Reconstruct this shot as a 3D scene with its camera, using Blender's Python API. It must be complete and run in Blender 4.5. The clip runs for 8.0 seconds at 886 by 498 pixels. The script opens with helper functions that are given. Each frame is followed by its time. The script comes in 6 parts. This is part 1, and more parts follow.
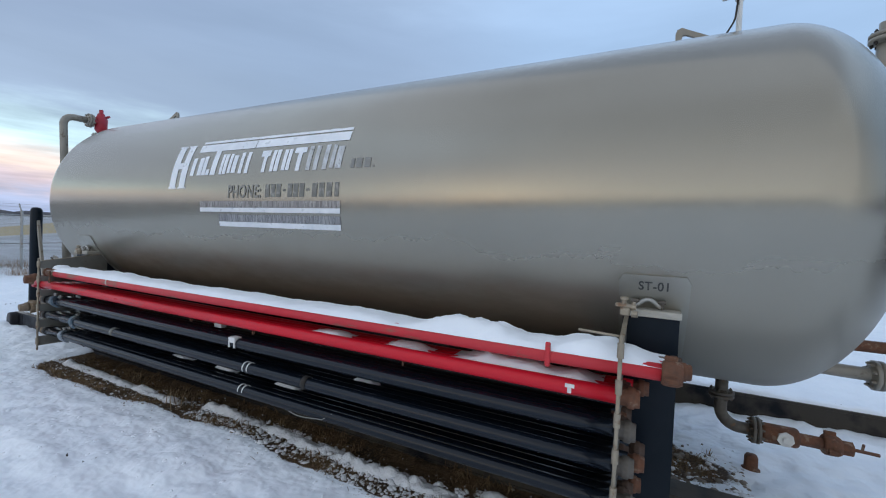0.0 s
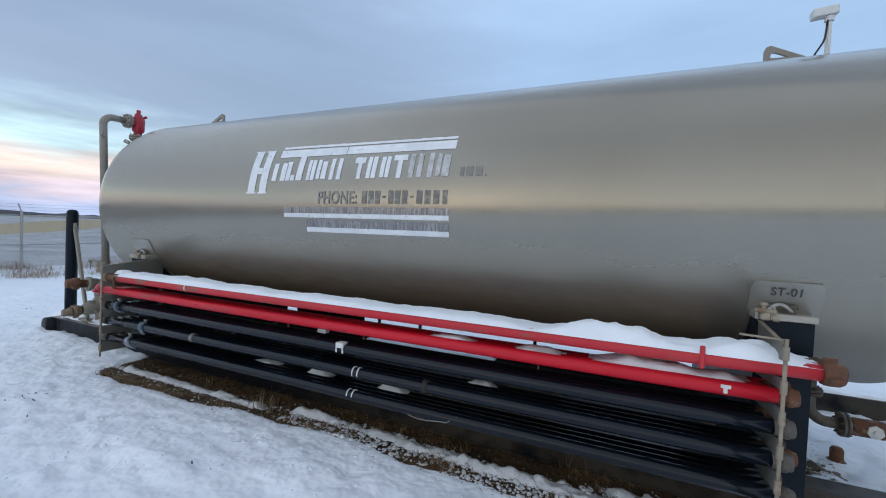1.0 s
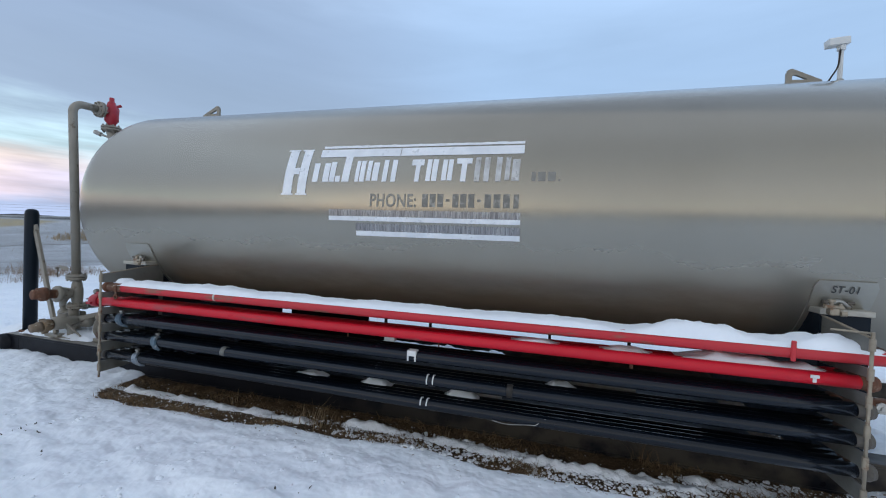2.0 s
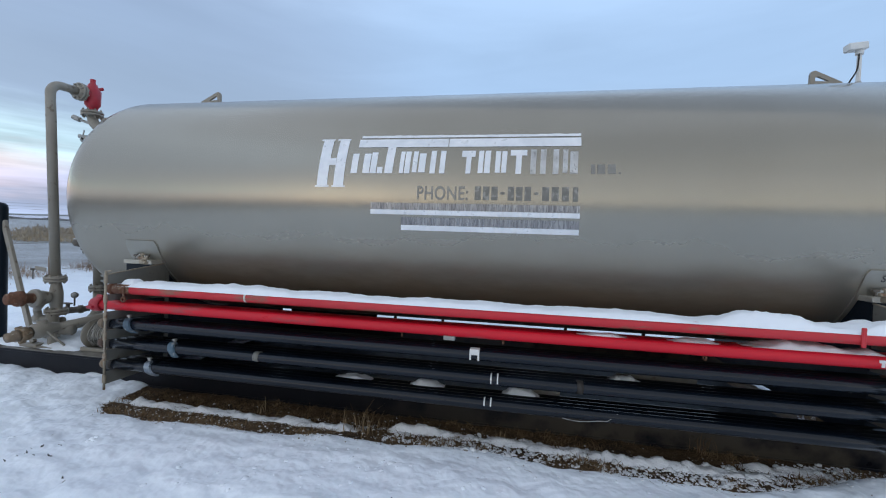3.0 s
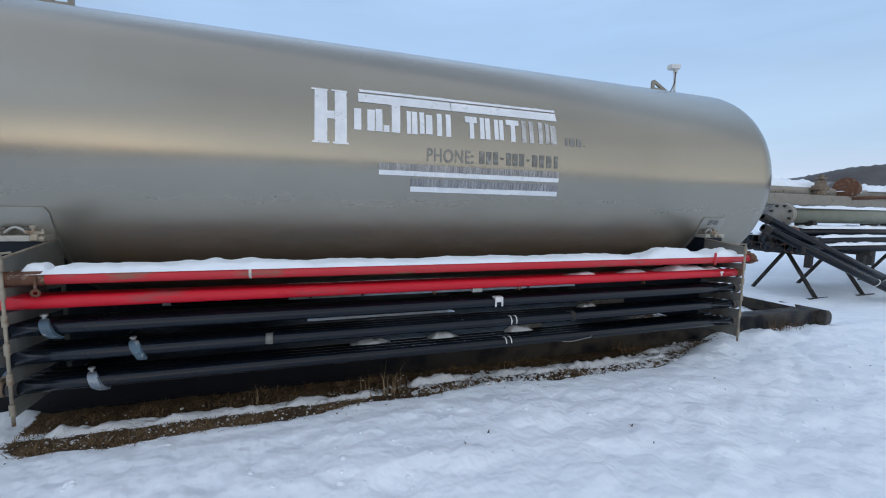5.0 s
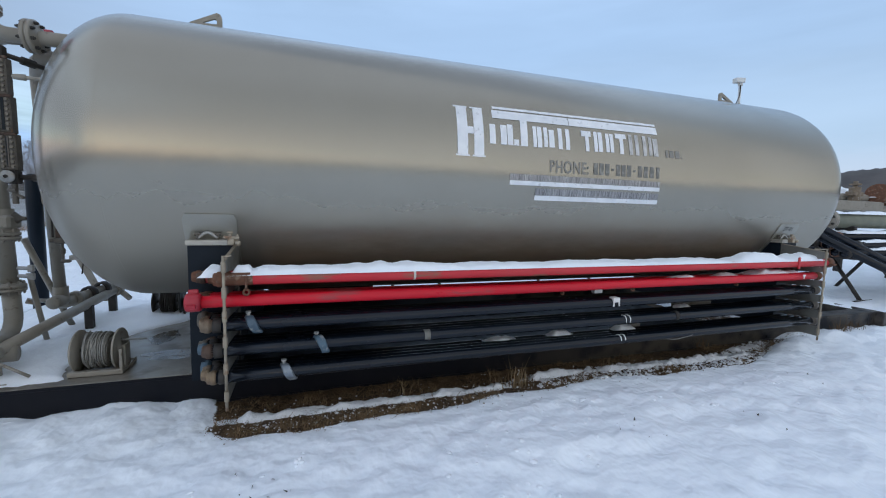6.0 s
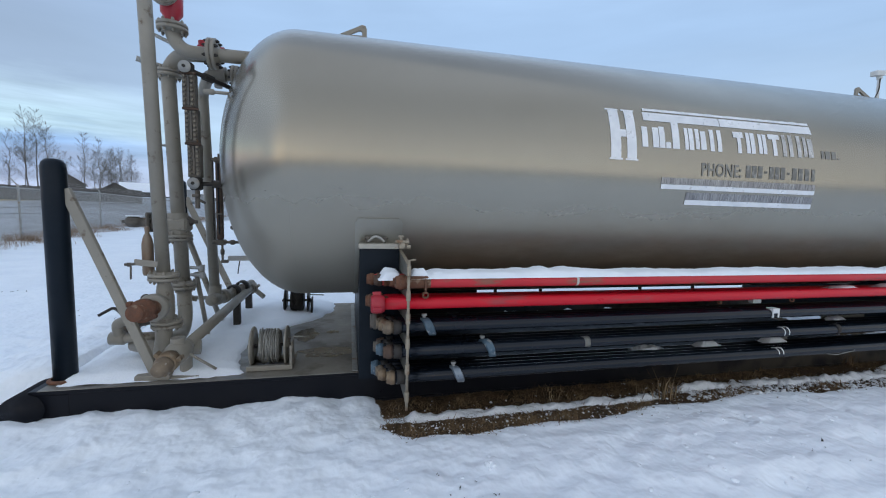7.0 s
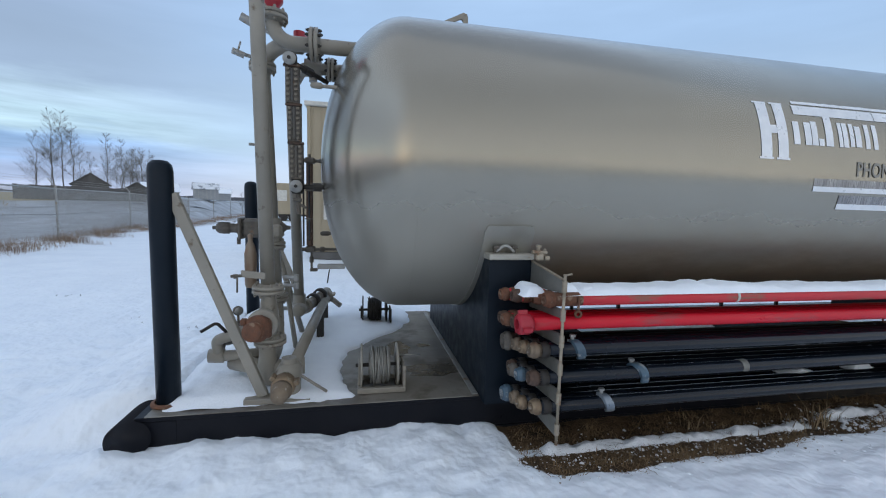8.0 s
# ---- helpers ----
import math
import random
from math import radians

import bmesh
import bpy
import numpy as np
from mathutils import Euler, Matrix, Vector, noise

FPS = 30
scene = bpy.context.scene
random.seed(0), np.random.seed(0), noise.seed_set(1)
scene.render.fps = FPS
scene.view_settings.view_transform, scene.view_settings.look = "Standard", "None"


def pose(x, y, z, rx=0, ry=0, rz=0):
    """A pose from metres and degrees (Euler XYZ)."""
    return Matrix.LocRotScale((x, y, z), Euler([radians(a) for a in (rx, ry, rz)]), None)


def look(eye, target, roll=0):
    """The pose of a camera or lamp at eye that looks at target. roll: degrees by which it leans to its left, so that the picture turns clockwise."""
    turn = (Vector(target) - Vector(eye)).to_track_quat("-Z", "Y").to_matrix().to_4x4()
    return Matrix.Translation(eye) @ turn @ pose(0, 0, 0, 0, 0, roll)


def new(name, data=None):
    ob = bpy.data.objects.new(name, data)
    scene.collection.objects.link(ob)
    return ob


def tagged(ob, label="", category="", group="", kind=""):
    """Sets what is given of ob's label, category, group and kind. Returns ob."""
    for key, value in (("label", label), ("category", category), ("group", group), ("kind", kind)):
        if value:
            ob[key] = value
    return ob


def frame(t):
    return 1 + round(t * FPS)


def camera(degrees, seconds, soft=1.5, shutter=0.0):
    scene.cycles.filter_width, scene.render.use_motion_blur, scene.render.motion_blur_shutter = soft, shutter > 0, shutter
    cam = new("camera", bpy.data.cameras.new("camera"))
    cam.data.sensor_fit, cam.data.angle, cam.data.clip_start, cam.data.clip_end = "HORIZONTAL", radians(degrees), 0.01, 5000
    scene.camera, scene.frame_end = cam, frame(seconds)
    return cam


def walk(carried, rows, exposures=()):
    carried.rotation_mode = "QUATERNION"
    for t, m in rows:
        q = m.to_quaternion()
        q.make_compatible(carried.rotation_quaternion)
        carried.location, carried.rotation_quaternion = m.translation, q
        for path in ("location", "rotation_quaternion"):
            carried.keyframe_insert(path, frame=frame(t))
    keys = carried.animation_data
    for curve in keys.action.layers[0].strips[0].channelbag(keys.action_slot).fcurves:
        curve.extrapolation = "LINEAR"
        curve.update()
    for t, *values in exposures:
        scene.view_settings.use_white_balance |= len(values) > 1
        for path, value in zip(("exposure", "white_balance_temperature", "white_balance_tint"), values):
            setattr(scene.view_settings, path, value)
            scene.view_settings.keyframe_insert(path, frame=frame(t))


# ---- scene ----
# ---- camera ----
cam = camera(94.6, 8.0, soft=1.1)
PATH = [
    (0, (-0.133, -0.305, 1.7), (-1.028, 1.483, 1.65), 2.5),
    (0.5, (-0.586, -0.619, 1.713), (-1.465, 1.177, 1.67), 2.6),
    (1, (-1.001, -0.819, 1.716), (-1.82, 1.005, 1.666), 2.5),
    (1.5, (-1.507, -1.048, 1.721), (-2.202, 0.827, 1.673), 2.4),
    (3, (-2.813, -1.215, 1.65), (-3.175, 0.752, 1.608), 2.0),
    (3.5, (-3.152, -1.142, 1.587), (-3.482, 0.83, 1.533), 2.0),
    (4, (-3.649, -1.229, 1.537), (-3.715, 0.767, 1.416), 1.8),
    (4.2, (-3.776, -1.283, 1.494), (-3.722, 0.712, 1.372), 1.4),
    (5.3, (-5.08, -1.276, 1.621), (-4.361, 0.578, 1.407), 1.3),
    (5.5, (-5.284, -1.282, 1.625), (-4.57, 0.574, 1.413), 1.2),
    (6, (-5.91, -1.194, 1.617), (-5.272, 0.691, 1.426), 1.4),
    (6.5, (-6.422, -1.148, 1.626), (-5.897, 0.774, 1.449), 1.3),
    (7, (-6.833, -0.932, 1.616), (-6.384, 1.008, 1.43), 1.5),
    (7.5, (-7.262, -0.649, 1.613), (-6.871, 1.303, 1.423), 1.6),
    (8, (-7.636, -0.401, 1.644), (-7.239, 1.55, 1.452), 1.5),
]
walk(cam, [(t, look(eye, target, roll)) for t, eye, target, roll in PATH], exposures=[(0, 0.68, 6060, 9), (4.5, 0.76, 6060, 9), (6, 0.76, 6060, 9), (8, 0.72, 6060, 9)])

# ---- sky and sun ----
SUN_EL, SUN_AZ = radians(12), radians(205)  # azimuth clockwise from +y


def build_world():
    world = bpy.data.worlds.new("sky")
    scene.world = world
    world.use_nodes = True
    nt = world.node_tree
    N, L = nt.nodes, nt.links
    N.clear()
    out, bg = N.new("ShaderNodeOutputWorld"), N.new("ShaderNodeBackground")
    tc, sep = N.new("ShaderNodeTexCoord"), N.new("ShaderNodeSeparateXYZ")
    L.new(tc.outputs["Generated"], sep.inputs[0])

    wm, wn = N.new("ShaderNodeMapping"), N.new("ShaderNodeTexNoise")
    wm.inputs["Scale"].default_value = (2.2, 2.2, 11.0)
    wn.inputs["Scale"].default_value, wn.inputs["Detail"].default_value, wn.inputs["Roughness"].default_value = 1.6, 6, 0.6
    L.new(tc.outputs["Generated"], wm.inputs[0])
    L.new(wm.outputs[0], wn.inputs["Vector"])
    wr = N.new("ShaderNodeMath")
    wr.operation = "MULTIPLY_ADD"
    wr.inputs[1].default_value = 0.11
    L.new(wn.outputs[0], wr.inputs[0])
    L.new(sep.outputs[2], wr.inputs[2])
    wz = N.new("ShaderNodeMath")
    wz.operation = "SUBTRACT"
    wz.inputs[1].default_value = 0.055
    L.new(wr.outputs[0], wz.inputs[0])

    def ramp(stops):
        r = N.new("ShaderNodeValToRGB")
        r.color_ramp.interpolation = "EASE"
        e = r.color_ramp.elements
        while len(e) < len(stops):
            e.new(0.5)
        for el, (p, c) in zip(e, stops):
            el.position, el.color = p, (*c, 1)
        L.new(wz.outputs[0], r.inputs[0])
        return r

    # evening colours low in the west, a blue-grey cloud sheet to the north, a warm pale horizon under dull cloud to the south
    west = ramp([(0.0, (0.22, 0.29, 0.45)), (0.035, (0.28, 0.33, 0.48)), (0.075, (0.52, 0.41, 0.44)), (0.105, (0.68, 0.53, 0.45)),
                 (0.15, (0.48, 0.62, 0.65)), (0.23, (0.255, 0.31, 0.40)), (0.42, (0.215, 0.265, 0.36)), (0.54, (0.28, 0.35, 0.46)), (0.70, (0.32, 0.39, 0.51)), (0.86, (0.30, 0.35, 0.44)), (1.0, (0.23, 0.27, 0.34))])
    nwest = ramp([(0.0, (0.33, 0.36, 0.46)), (0.05, (0.24, 0.295, 0.44)), (0.095, (0.175, 0.27, 0.44)), (0.145, (0.35, 0.46, 0.52)), (0.175, (0.33, 0.42, 0.49)),
                  (0.235, (0.225, 0.28, 0.365)), (0.42, (0.225, 0.285, 0.385)), (0.54, (0.285, 0.36, 0.475)), (0.70, (0.33, 0.405, 0.52)), (0.86, (0.30, 0.35, 0.44)), (1.0, (0.23, 0.27, 0.34))])
    rest = ramp([(0.0, (0.38, 0.40, 0.48)), (0.06, (0.35, 0.40, 0.50)), (0.16, (0.295, 0.375, 0.48)), (0.36, (0.255, 0.345, 0.475)), (0.52, (0.30, 0.40, 0.545)), (0.70, (0.44, 0.55, 0.72)), (0.86, (0.30, 0.35, 0.44)), (1.0, (0.23, 0.27, 0.34))])
    south = ramp([(0.0, (0.46, 0.455, 0.43)), (0.022, (0.58, 0.565, 0.52)), (0.055, (0.48, 0.47, 0.45)), (0.14, (0.44, 0.435, 0.425)), (0.30, (0.365, 0.37, 0.38)), (0.55, (0.265, 0.285, 0.31)), (0.8, (0.195, 0.225, 0.27)), (1.0, (0.23, 0.27, 0.34))])
    ms = N.new("ShaderNodeMapRange")
    ms.interpolation_type = "SMOOTHSTEP"
    ms.inputs[1].default_value, ms.inputs[2].default_value = 0.25, -0.45
    L.new(sep.outputs[1], ms.inputs[0])
    ns = N.new("ShaderNodeMixRGB")
    L.new(ms.outputs[0], ns.inputs[0])
    L.new(rest.outputs[0], ns.inputs[1])
    L.new(south.outputs[0], ns.inputs[2])
    mn = N.new("ShaderNodeMapRange")
    mn.interpolation_type = "SMOOTHSTEP"
    mn.inputs[1].default_value, mn.inputs[2].default_value = -0.12, -0.55
    L.new(sep.outputs[0], mn.inputs[0])
    nn = N.new("ShaderNodeMixRGB")
    L.new(mn.outputs[0], nn.inputs[0])
    L.new(ns.outputs[0], nn.inputs[1])
    L.new(nwest.outputs[0], nn.inputs[2])
    # how far round to the west (-x) the direction lies
    mw = N.new("ShaderNodeMapRange")
    mw.interpolation_type = "SMOOTHSTEP"
    mw.inputs[1].default_value, mw.inputs[2].default_value = -0.68, -0.95
    L.new(sep.outputs[0], mw.inputs[0])
    mix = N.new("ShaderNodeMixRGB")
    for i, s in enumerate((mw.outputs[0], west.outputs[0], nn.outputs[0])):
        L.new(s, mix.inputs[(0, 2, 1)[i]])
    # streaked clouds, long in the horizontal
    mp = N.new("ShaderNodeMapping")
    mp.inputs["Scale"].default_value = (1.0, 1.0, 6.0)
    L.new(tc.outputs["Generated"], mp.inputs[0])
    nz = N.new("ShaderNodeTexNoise")
    nz.inputs["Scale"].default_value, nz.inputs["Detail"].default_value, nz.inputs["Roughness"].default_value = 1.5, 5, 0.5
    nz.inputs["Distortion"].default_value = 0.4
    L.new(mp.outputs[0], nz.inputs["Vector"])
    cr = N.new("ShaderNodeMapRange")
    cr.inputs[1].default_value, cr.inputs[2].default_value, cr.inputs[3].default_value, cr.inputs[4].default_value = 0.32, 0.72, 0.92, 1.10
    L.new(nz.outputs[0], cr.inputs[0])
    # finer streaks low down
    mp2, nz2, cr2, low = N.new("ShaderNodeMapping"), N.new("ShaderNodeTexNoise"), N.new("ShaderNodeMapRange"), N.new("ShaderNodeMapRange")
    mp2.inputs["Scale"].default_value, mp2.inputs["Rotation"].default_value = (1.6, 1.6, 17.0), (0.03, 0.02, 0)
    L.new(tc.outputs["Generated"], mp2.inputs[0])
    nz2.inputs["Scale"].default_value, nz2.inputs["Detail"].default_value, nz2.inputs["Roughness"].default_value = 2.0, 6, 0.55
    L.new(mp2.outputs[0], nz2.inputs["Vector"])
    for i, v in enumerate((0.36, 0.68, 0.76, 1.34)):
        cr2.inputs[i + 1].default_value = v
    L.new(nz2.outputs[0], cr2.inputs[0])
    for i, v in enumerate((0.24, 0.15, 0.0, 1.0)):
        low.inputs[i + 1].default_value = v
    L.new(sep.outputs[2], low.inputs[0])
    fine = N.new("ShaderNodeMixRGB")
    fine.blend_type = "MULTIPLY"
    side = N.new("ShaderNodeMath")  # only round to the west
    side.operation = "MULTIPLY"
    L.new(low.outputs[0], side.inputs[0])
    L.new(mn.outputs[0], side.inputs[1])
    L.new(side.outputs[0], fine.inputs[0])
    L.new(mix.outputs[0], fine.inputs[1])
    L.new(cr2.outputs[0], fine.inputs[2])
    mul = N.new("ShaderNodeMixRGB")
    mul.blend_type = "MULTIPLY"
    mul.inputs[0].default_value = 1
    L.new(fine.outputs[0], mul.inputs[1])
    L.new(cr.outputs[0], mul.inputs[2])
    sky = N.new("ShaderNodeTexSky")
    sky.sky_type, sky.sun_disc, sky.sun_elevation, sky.sun_rotation = "NISHITA", False, SUN_EL, SUN_AZ
    add = N.new("ShaderNodeMixRGB")
    add.blend_type = "ADD"
    add.inputs[0].default_value = 0.014
    L.new(mul.outputs[0], add.inputs[1])
    L.new(sky.outputs[0], add.inputs[2])
    L.new(add.outputs[0], bg.inputs[0])
    bg.inputs[1].default_value = 0.92
    L.new(bg.outputs[0], out.inputs[0])


build_world()
sun = new("sun", bpy.data.lights.new("sun", "SUN"))
sun.data.energy, sun.data.angle, sun.data.color = 0.5, radians(170), (1.0, 0.95, 0.88)
sun.matrix_world = look((math.sin(SUN_AZ) * 40, math.cos(SUN_AZ) * 40, 40 * math.tan(SUN_EL + 0.12)), (0, 0, 0))


# ---- materials ----
def dull(m, level):
    """Less sheen, as on weathered dark paint."""
    m.node_tree.nodes["Principled BSDF"].inputs["Specular IOR Level"].default_value = level
    return m


def surface(name, c1, c2=None, scale=6.0, rough=0.6, metal=0.0, bump=0.0, bscale=40.0, stain=None, amount=0.45, sscale=2.0, stretch=(1, 1, 1), rvar=0.12, coords="Object", vary=0.0):
    """Two-tone grain, patches of a third colour with ragged edges, uneven gloss and fine relief."""
    m = bpy.data.materials.new(name)
    m.use_nodes = True
    nt = m.node_tree
    N, L = nt.nodes, nt.links
    b = N["Principled BSDF"]
    tc, mp = N.new("ShaderNodeTexCoord"), N.new("ShaderNodeMapping")
    mp.inputs["Scale"].default_value = stretch
    L.new(tc.outputs[coords], mp.inputs[0])

    def noisy(s, detail=5):
        n = N.new("ShaderNodeTexNoise")
        n.inputs["Scale"].default_value, n.inputs["Detail"].default_value, n.inputs["Roughness"].default_value = s, detail, 0.6
        L.new(mp.outputs[0], n.inputs["Vector"])
        return n.outputs[0]

    def rng(src, a, bb, c, d):
        r = N.new("ShaderNodeMapRange")
        for i, v in enumerate((a, bb, c, d)):
            r.inputs[i + 1].default_value = v
        L.new(src, r.inputs[0])
        return r.outputs[0]

    grain = noisy(scale)
    mix = N.new("ShaderNodeMixRGB")
    mix.inputs[1].default_value, mix.inputs[2].default_value = (*c1, 1), (*(c2 or [v * 0.75 for v in c1]), 1)
    L.new(rng(grain, 0.3, 0.7, 0, 1), mix.inputs[0])
    col = mix.outputs[0]
    if stain:
        sm = N.new("ShaderNodeMixRGB")
        sm.inputs[2].default_value = (*stain, 1)
        L.new(col, sm.inputs[1])
        L.new(rng(noisy(sscale, 8), 1 - amount, 1.08 - amount, 0, 0.9), sm.inputs[0])
        col = sm.outputs[0]
    if vary:
        oi, hs = N.new("ShaderNodeObjectInfo"), N.new("ShaderNodeHueSaturation")
        L.new(rng(oi.outputs["Random"], 0, 1, 1 - vary, 1 + vary), hs.inputs["Value"])
        L.new(col, hs.inputs["Color"])
        col = hs.outputs[0]
    L.new(col, b.inputs["Base Color"])
    b.inputs["Metallic"].default_value = metal
    L.new(rng(noisy(scale * 2.3), 0.3, 0.7, max(rough - rvar, 0.03), min(rough + rvar, 1)), b.inputs["Roughness"])
    if bump:
        bp = N.new("ShaderNodeBump")
        bp.inputs["Strength"].default_value, bp.inputs["Distance"].default_value = bump, 0.01
        L.new(noisy(bscale), bp.inputs["Height"])
        L.new(bp.outputs[0], b.inputs["Normal"])
    return m


def snow_ground():
    """Snow with bare earth and dead grass where the 'bare' layer of the sheet says, and dry farmland far off."""
    m = bpy.data.materials.new("snow_ground")
    m.use_nodes = True
    nt = m.node_tree
    N, L = nt.nodes, nt.links
    b = N["Principled BSDF"]
    geo = N.new("ShaderNodeNewGeometry")

    def noisy(s, detail=6, rough=0.6):
        n = N.new("ShaderNodeTexNoise")
        n.inputs["Scale"].default_value, n.inputs["Detail"].default_value, n.inputs["Roughness"].default_value = s, detail, rough
        L.new(geo.outputs["Position"], n.inputs["Vector"])
        return n.outputs[0]

    def rng(src, a, bb, c=0.0, d=1.0):
        r = N.new("ShaderNodeMapRange")
        for i, v in enumerate((a, bb, c, d)):
            r.inputs[i + 1].default_value = v
        L.new(src, r.inputs[0])
        return r.outputs[0]

    def mix(f, a, c):
        x = N.new("ShaderNodeMixRGB")
        for s, v in ((0, f), (1, a), (2, c)):
            if isinstance(v, tuple):
                x.inputs[s].default_value = (*v, 1)
            else:
                L.new(v, x.inputs[s])
        return x.outputs[0]

    def math_(op, a, c):
        x = N.new("ShaderNodeMath")
        x.operation = op
        for s, v in ((0, a), (1, c)):
            if isinstance(v, float):
                x.inputs[s].default_value = v
            else:
                L.new(v, x.inputs[s])
        return x.outputs[0]

    snow = mix(rng(noisy(1.3), 0.35, 0.7), (0.89, 0.935, 0.985), (0.82, 0.87, 0.935))
    earth = mix(rng(noisy(9), 0.35, 0.65), (0.050, 0.030, 0.016), (0.105, 0.066, 0.034))
    earth = mix(rng(noisy(3.2, 5), 0.48, 0.62), earth, (0.026, 0.018, 0.012))
    earth = mix(rng(noisy(70, 3), 0.52, 0.66), earth, (0.17, 0.115, 0.065))
    at = N.new("ShaderNodeAttribute")
    at.attribute_name = "bare"
    edge = math_("ADD", at.outputs["Fac"], math_("MULTIPLY", math_("SUBTRACT", noisy(11, 7, 0.7), 0.5), 0.9))
    col = mix(rng(edge, 0.42, 0.55), snow, earth)
    # thin wind-blown snow over stubble beyond the yard fence
    sx = N.new("ShaderNodeSeparateXYZ")
    L.new(geo.outputs["Position"], sx.inputs[0])
    col = mix(math_("MULTIPLY", rng(sx.outputs[0], -18.3, -19.8), rng(noisy(0.35, 7, 0.65), 0.3, 0.7, 0.5, 0.97)), col, (0.27, 0.275, 0.285))
    at2 = N.new("ShaderNodeAttribute")
    at2.attribute_name = "field"
    col = mix(rng(math_("ADD", at2.outputs["Fac"], math_("MULTIPLY", math_("SUBTRACT", noisy(0.06), 0.5), 0.7)), 0.4, 0.6), col, (0.42, 0.34, 0.19))
    L.new(col, b.inputs["Base Color"])
    b.inputs["Roughness"].default_value = 0.75
    b.inputs["Specular IOR Level"].default_value = 0.25
    bp = N.new("ShaderNodeBump")
    bp.inputs["Strength"].default_value, bp.inputs["Distance"].default_value = 0.52, 0.04
    L.new(math_("ADD", math_("ADD", math_("MULTIPLY", noisy(17, 2, 0.4), 0.40), math_("MULTIPLY", noisy(6, 2, 0.5), 2.6)), math_("MULTIPLY", noisy(110, 2), 0.012)), bp.inputs["Height"])
    L.new(bp.outputs[0], b.inputs["Normal"])
    return m


def tank_steel():
    """Dull mill-finish stainless with cloudy patches and a brown band low on the shell, part dried mud, part painted
    ground reflection.
    """
    m = surface("tank_steel", (0.36, 0.332, 0.275), (0.315, 0.29, 0.24), scale=0.7, rough=0.21, metal=1.0, bump=0.004, bscale=40, stretch=(1, 0.35, 0.35), rvar=0.04)
    nt = m.node_tree
    N, L = nt.nodes, nt.links
    b = N["Principled BSDF"]
    b.inputs["Anisotropic"].default_value = 0.0
    geo, sep = N.new("ShaderNodeNewGeometry"), N.new("ShaderNodeSeparateXYZ")
    L.new(geo.outputs["Position"], sep.inputs[0])
    mp = N.new("ShaderNodeMapping")
    mp.inputs["Scale"].default_value = (0.5, 1, 1.6)
    L.new(geo.outputs["Position"], mp.inputs[0])
    nz = N.new("ShaderNodeTexNoise")
    nz.inputs["Scale"].default_value, nz.inputs["Detail"].default_value, nz.inputs["Roughness"].default_value = 2.2, 7, 0.6
    L.new(mp.outputs[0], nz.inputs["Vector"])
    ad = N.new("ShaderNodeMath")
    ad.operation = "MULTIPLY_ADD"
    ad.inputs[1].default_value = -0.55
    L.new(nz.outputs[0], ad.inputs[0])
    L.new(sep.outputs[2], ad.inputs[2])
    mr = N.new("ShaderNodeMapRange")
    mr.interpolation_type = "SMOOTHSTEP"
    for i, v in enumerate((1.42, 0.84, 0.0, 0.92)):
        mr.inputs[i + 1].default_value = v
    L.new(ad.outputs[0], mr.inputs[0])
    # the band of mud and painted reflection lies between the two saddles
    off, away = N.new("ShaderNodeMath"), N.new("ShaderNodeMath")
    off.inputs[1].default_value = 3.345
    L.new(sep.outputs[0], off.inputs[0])
    away.operation = "ABSOLUTE"
    L.new(off.outputs[0], away.inputs[0])
    dist = N.new("ShaderNodeMapRange")
    dist.interpolation_type = "SMOOTHSTEP"
    for i, v in enumerate((3.16, 2.75, 0.0, 1.0)):
        dist.inputs[i + 1].default_value = v
    L.new(away.outputs[0], dist.inputs[0])
    mu = N.new("ShaderNodeMath")
    mu.operation = "MULTIPLY"
    L.new(mr.outputs[0], mu.inputs[0])
    L.new(dist.outputs[0], mu.inputs[1])
    mc, mz = N.new("ShaderNodeMixRGB"), N.new("ShaderNodeTexNoise")
    mz.inputs["Scale"].default_value, mz.inputs["Detail"].default_value = 5.0, 8
    L.new(mp.outputs[0], mz.inputs["Vector"])
    L.new(mz.outputs[0], mc.inputs[0])
    mc.inputs[1].default_value, mc.inputs[2].default_value = (0.115, 0.085, 0.058, 1), (0.20, 0.15, 0.10, 1)
    # a thin film of road dust all over, thicker and duller where the road spray reaches, brown in the band of mud and
    # painted reflection
    film, amt, low = N.new("ShaderNodeMixShader"), N.new("ShaderNodeMapRange"), N.new("ShaderNodeMapRange")
    dust, tone = N.new("ShaderNodeBsdfPrincipled"), N.new("ShaderNodeMixRGB")
    more, grit, most = N.new("ShaderNodeMath"), N.new("ShaderNodeMath"), N.new("ShaderNodeMath")
    tone.inputs[1].default_value = (0.35, 0.34, 0.305, 1)
    L.new(mu.outputs[0], tone.inputs[0])
    L.new(mc.outputs[0], tone.inputs[2])
    L.new(tone.outputs[0], dust.inputs["Base Color"])
    dust.inputs["Roughness"].default_value, dust.inputs["Specular IOR Level"].default_value = 0.75, 0.3
    for i, v in enumerate((0.3, 0.7, 0.08, 0.20)):
        amt.inputs[i + 1].default_value = v
    L.new(nz.outputs[0], amt.inputs[0])
    low.interpolation_type = "SMOOTHSTEP"
    for i, v in enumerate((1.95, 1.05, 0.0, 1.0)):
        low.inputs[i + 1].default_value = v
    L.new(sep.outputs[2], low.inputs[0])
    more.operation = grit.operation = "MULTIPLY_ADD"
    more.inputs[1].default_value, grit.inputs[1].default_value = 0.30, 0.22
    L.new(low.outputs[0], more.inputs[0])
    L.new(amt.outputs[0], more.inputs[2])
    L.new(low.outputs[0], grit.inputs[0])
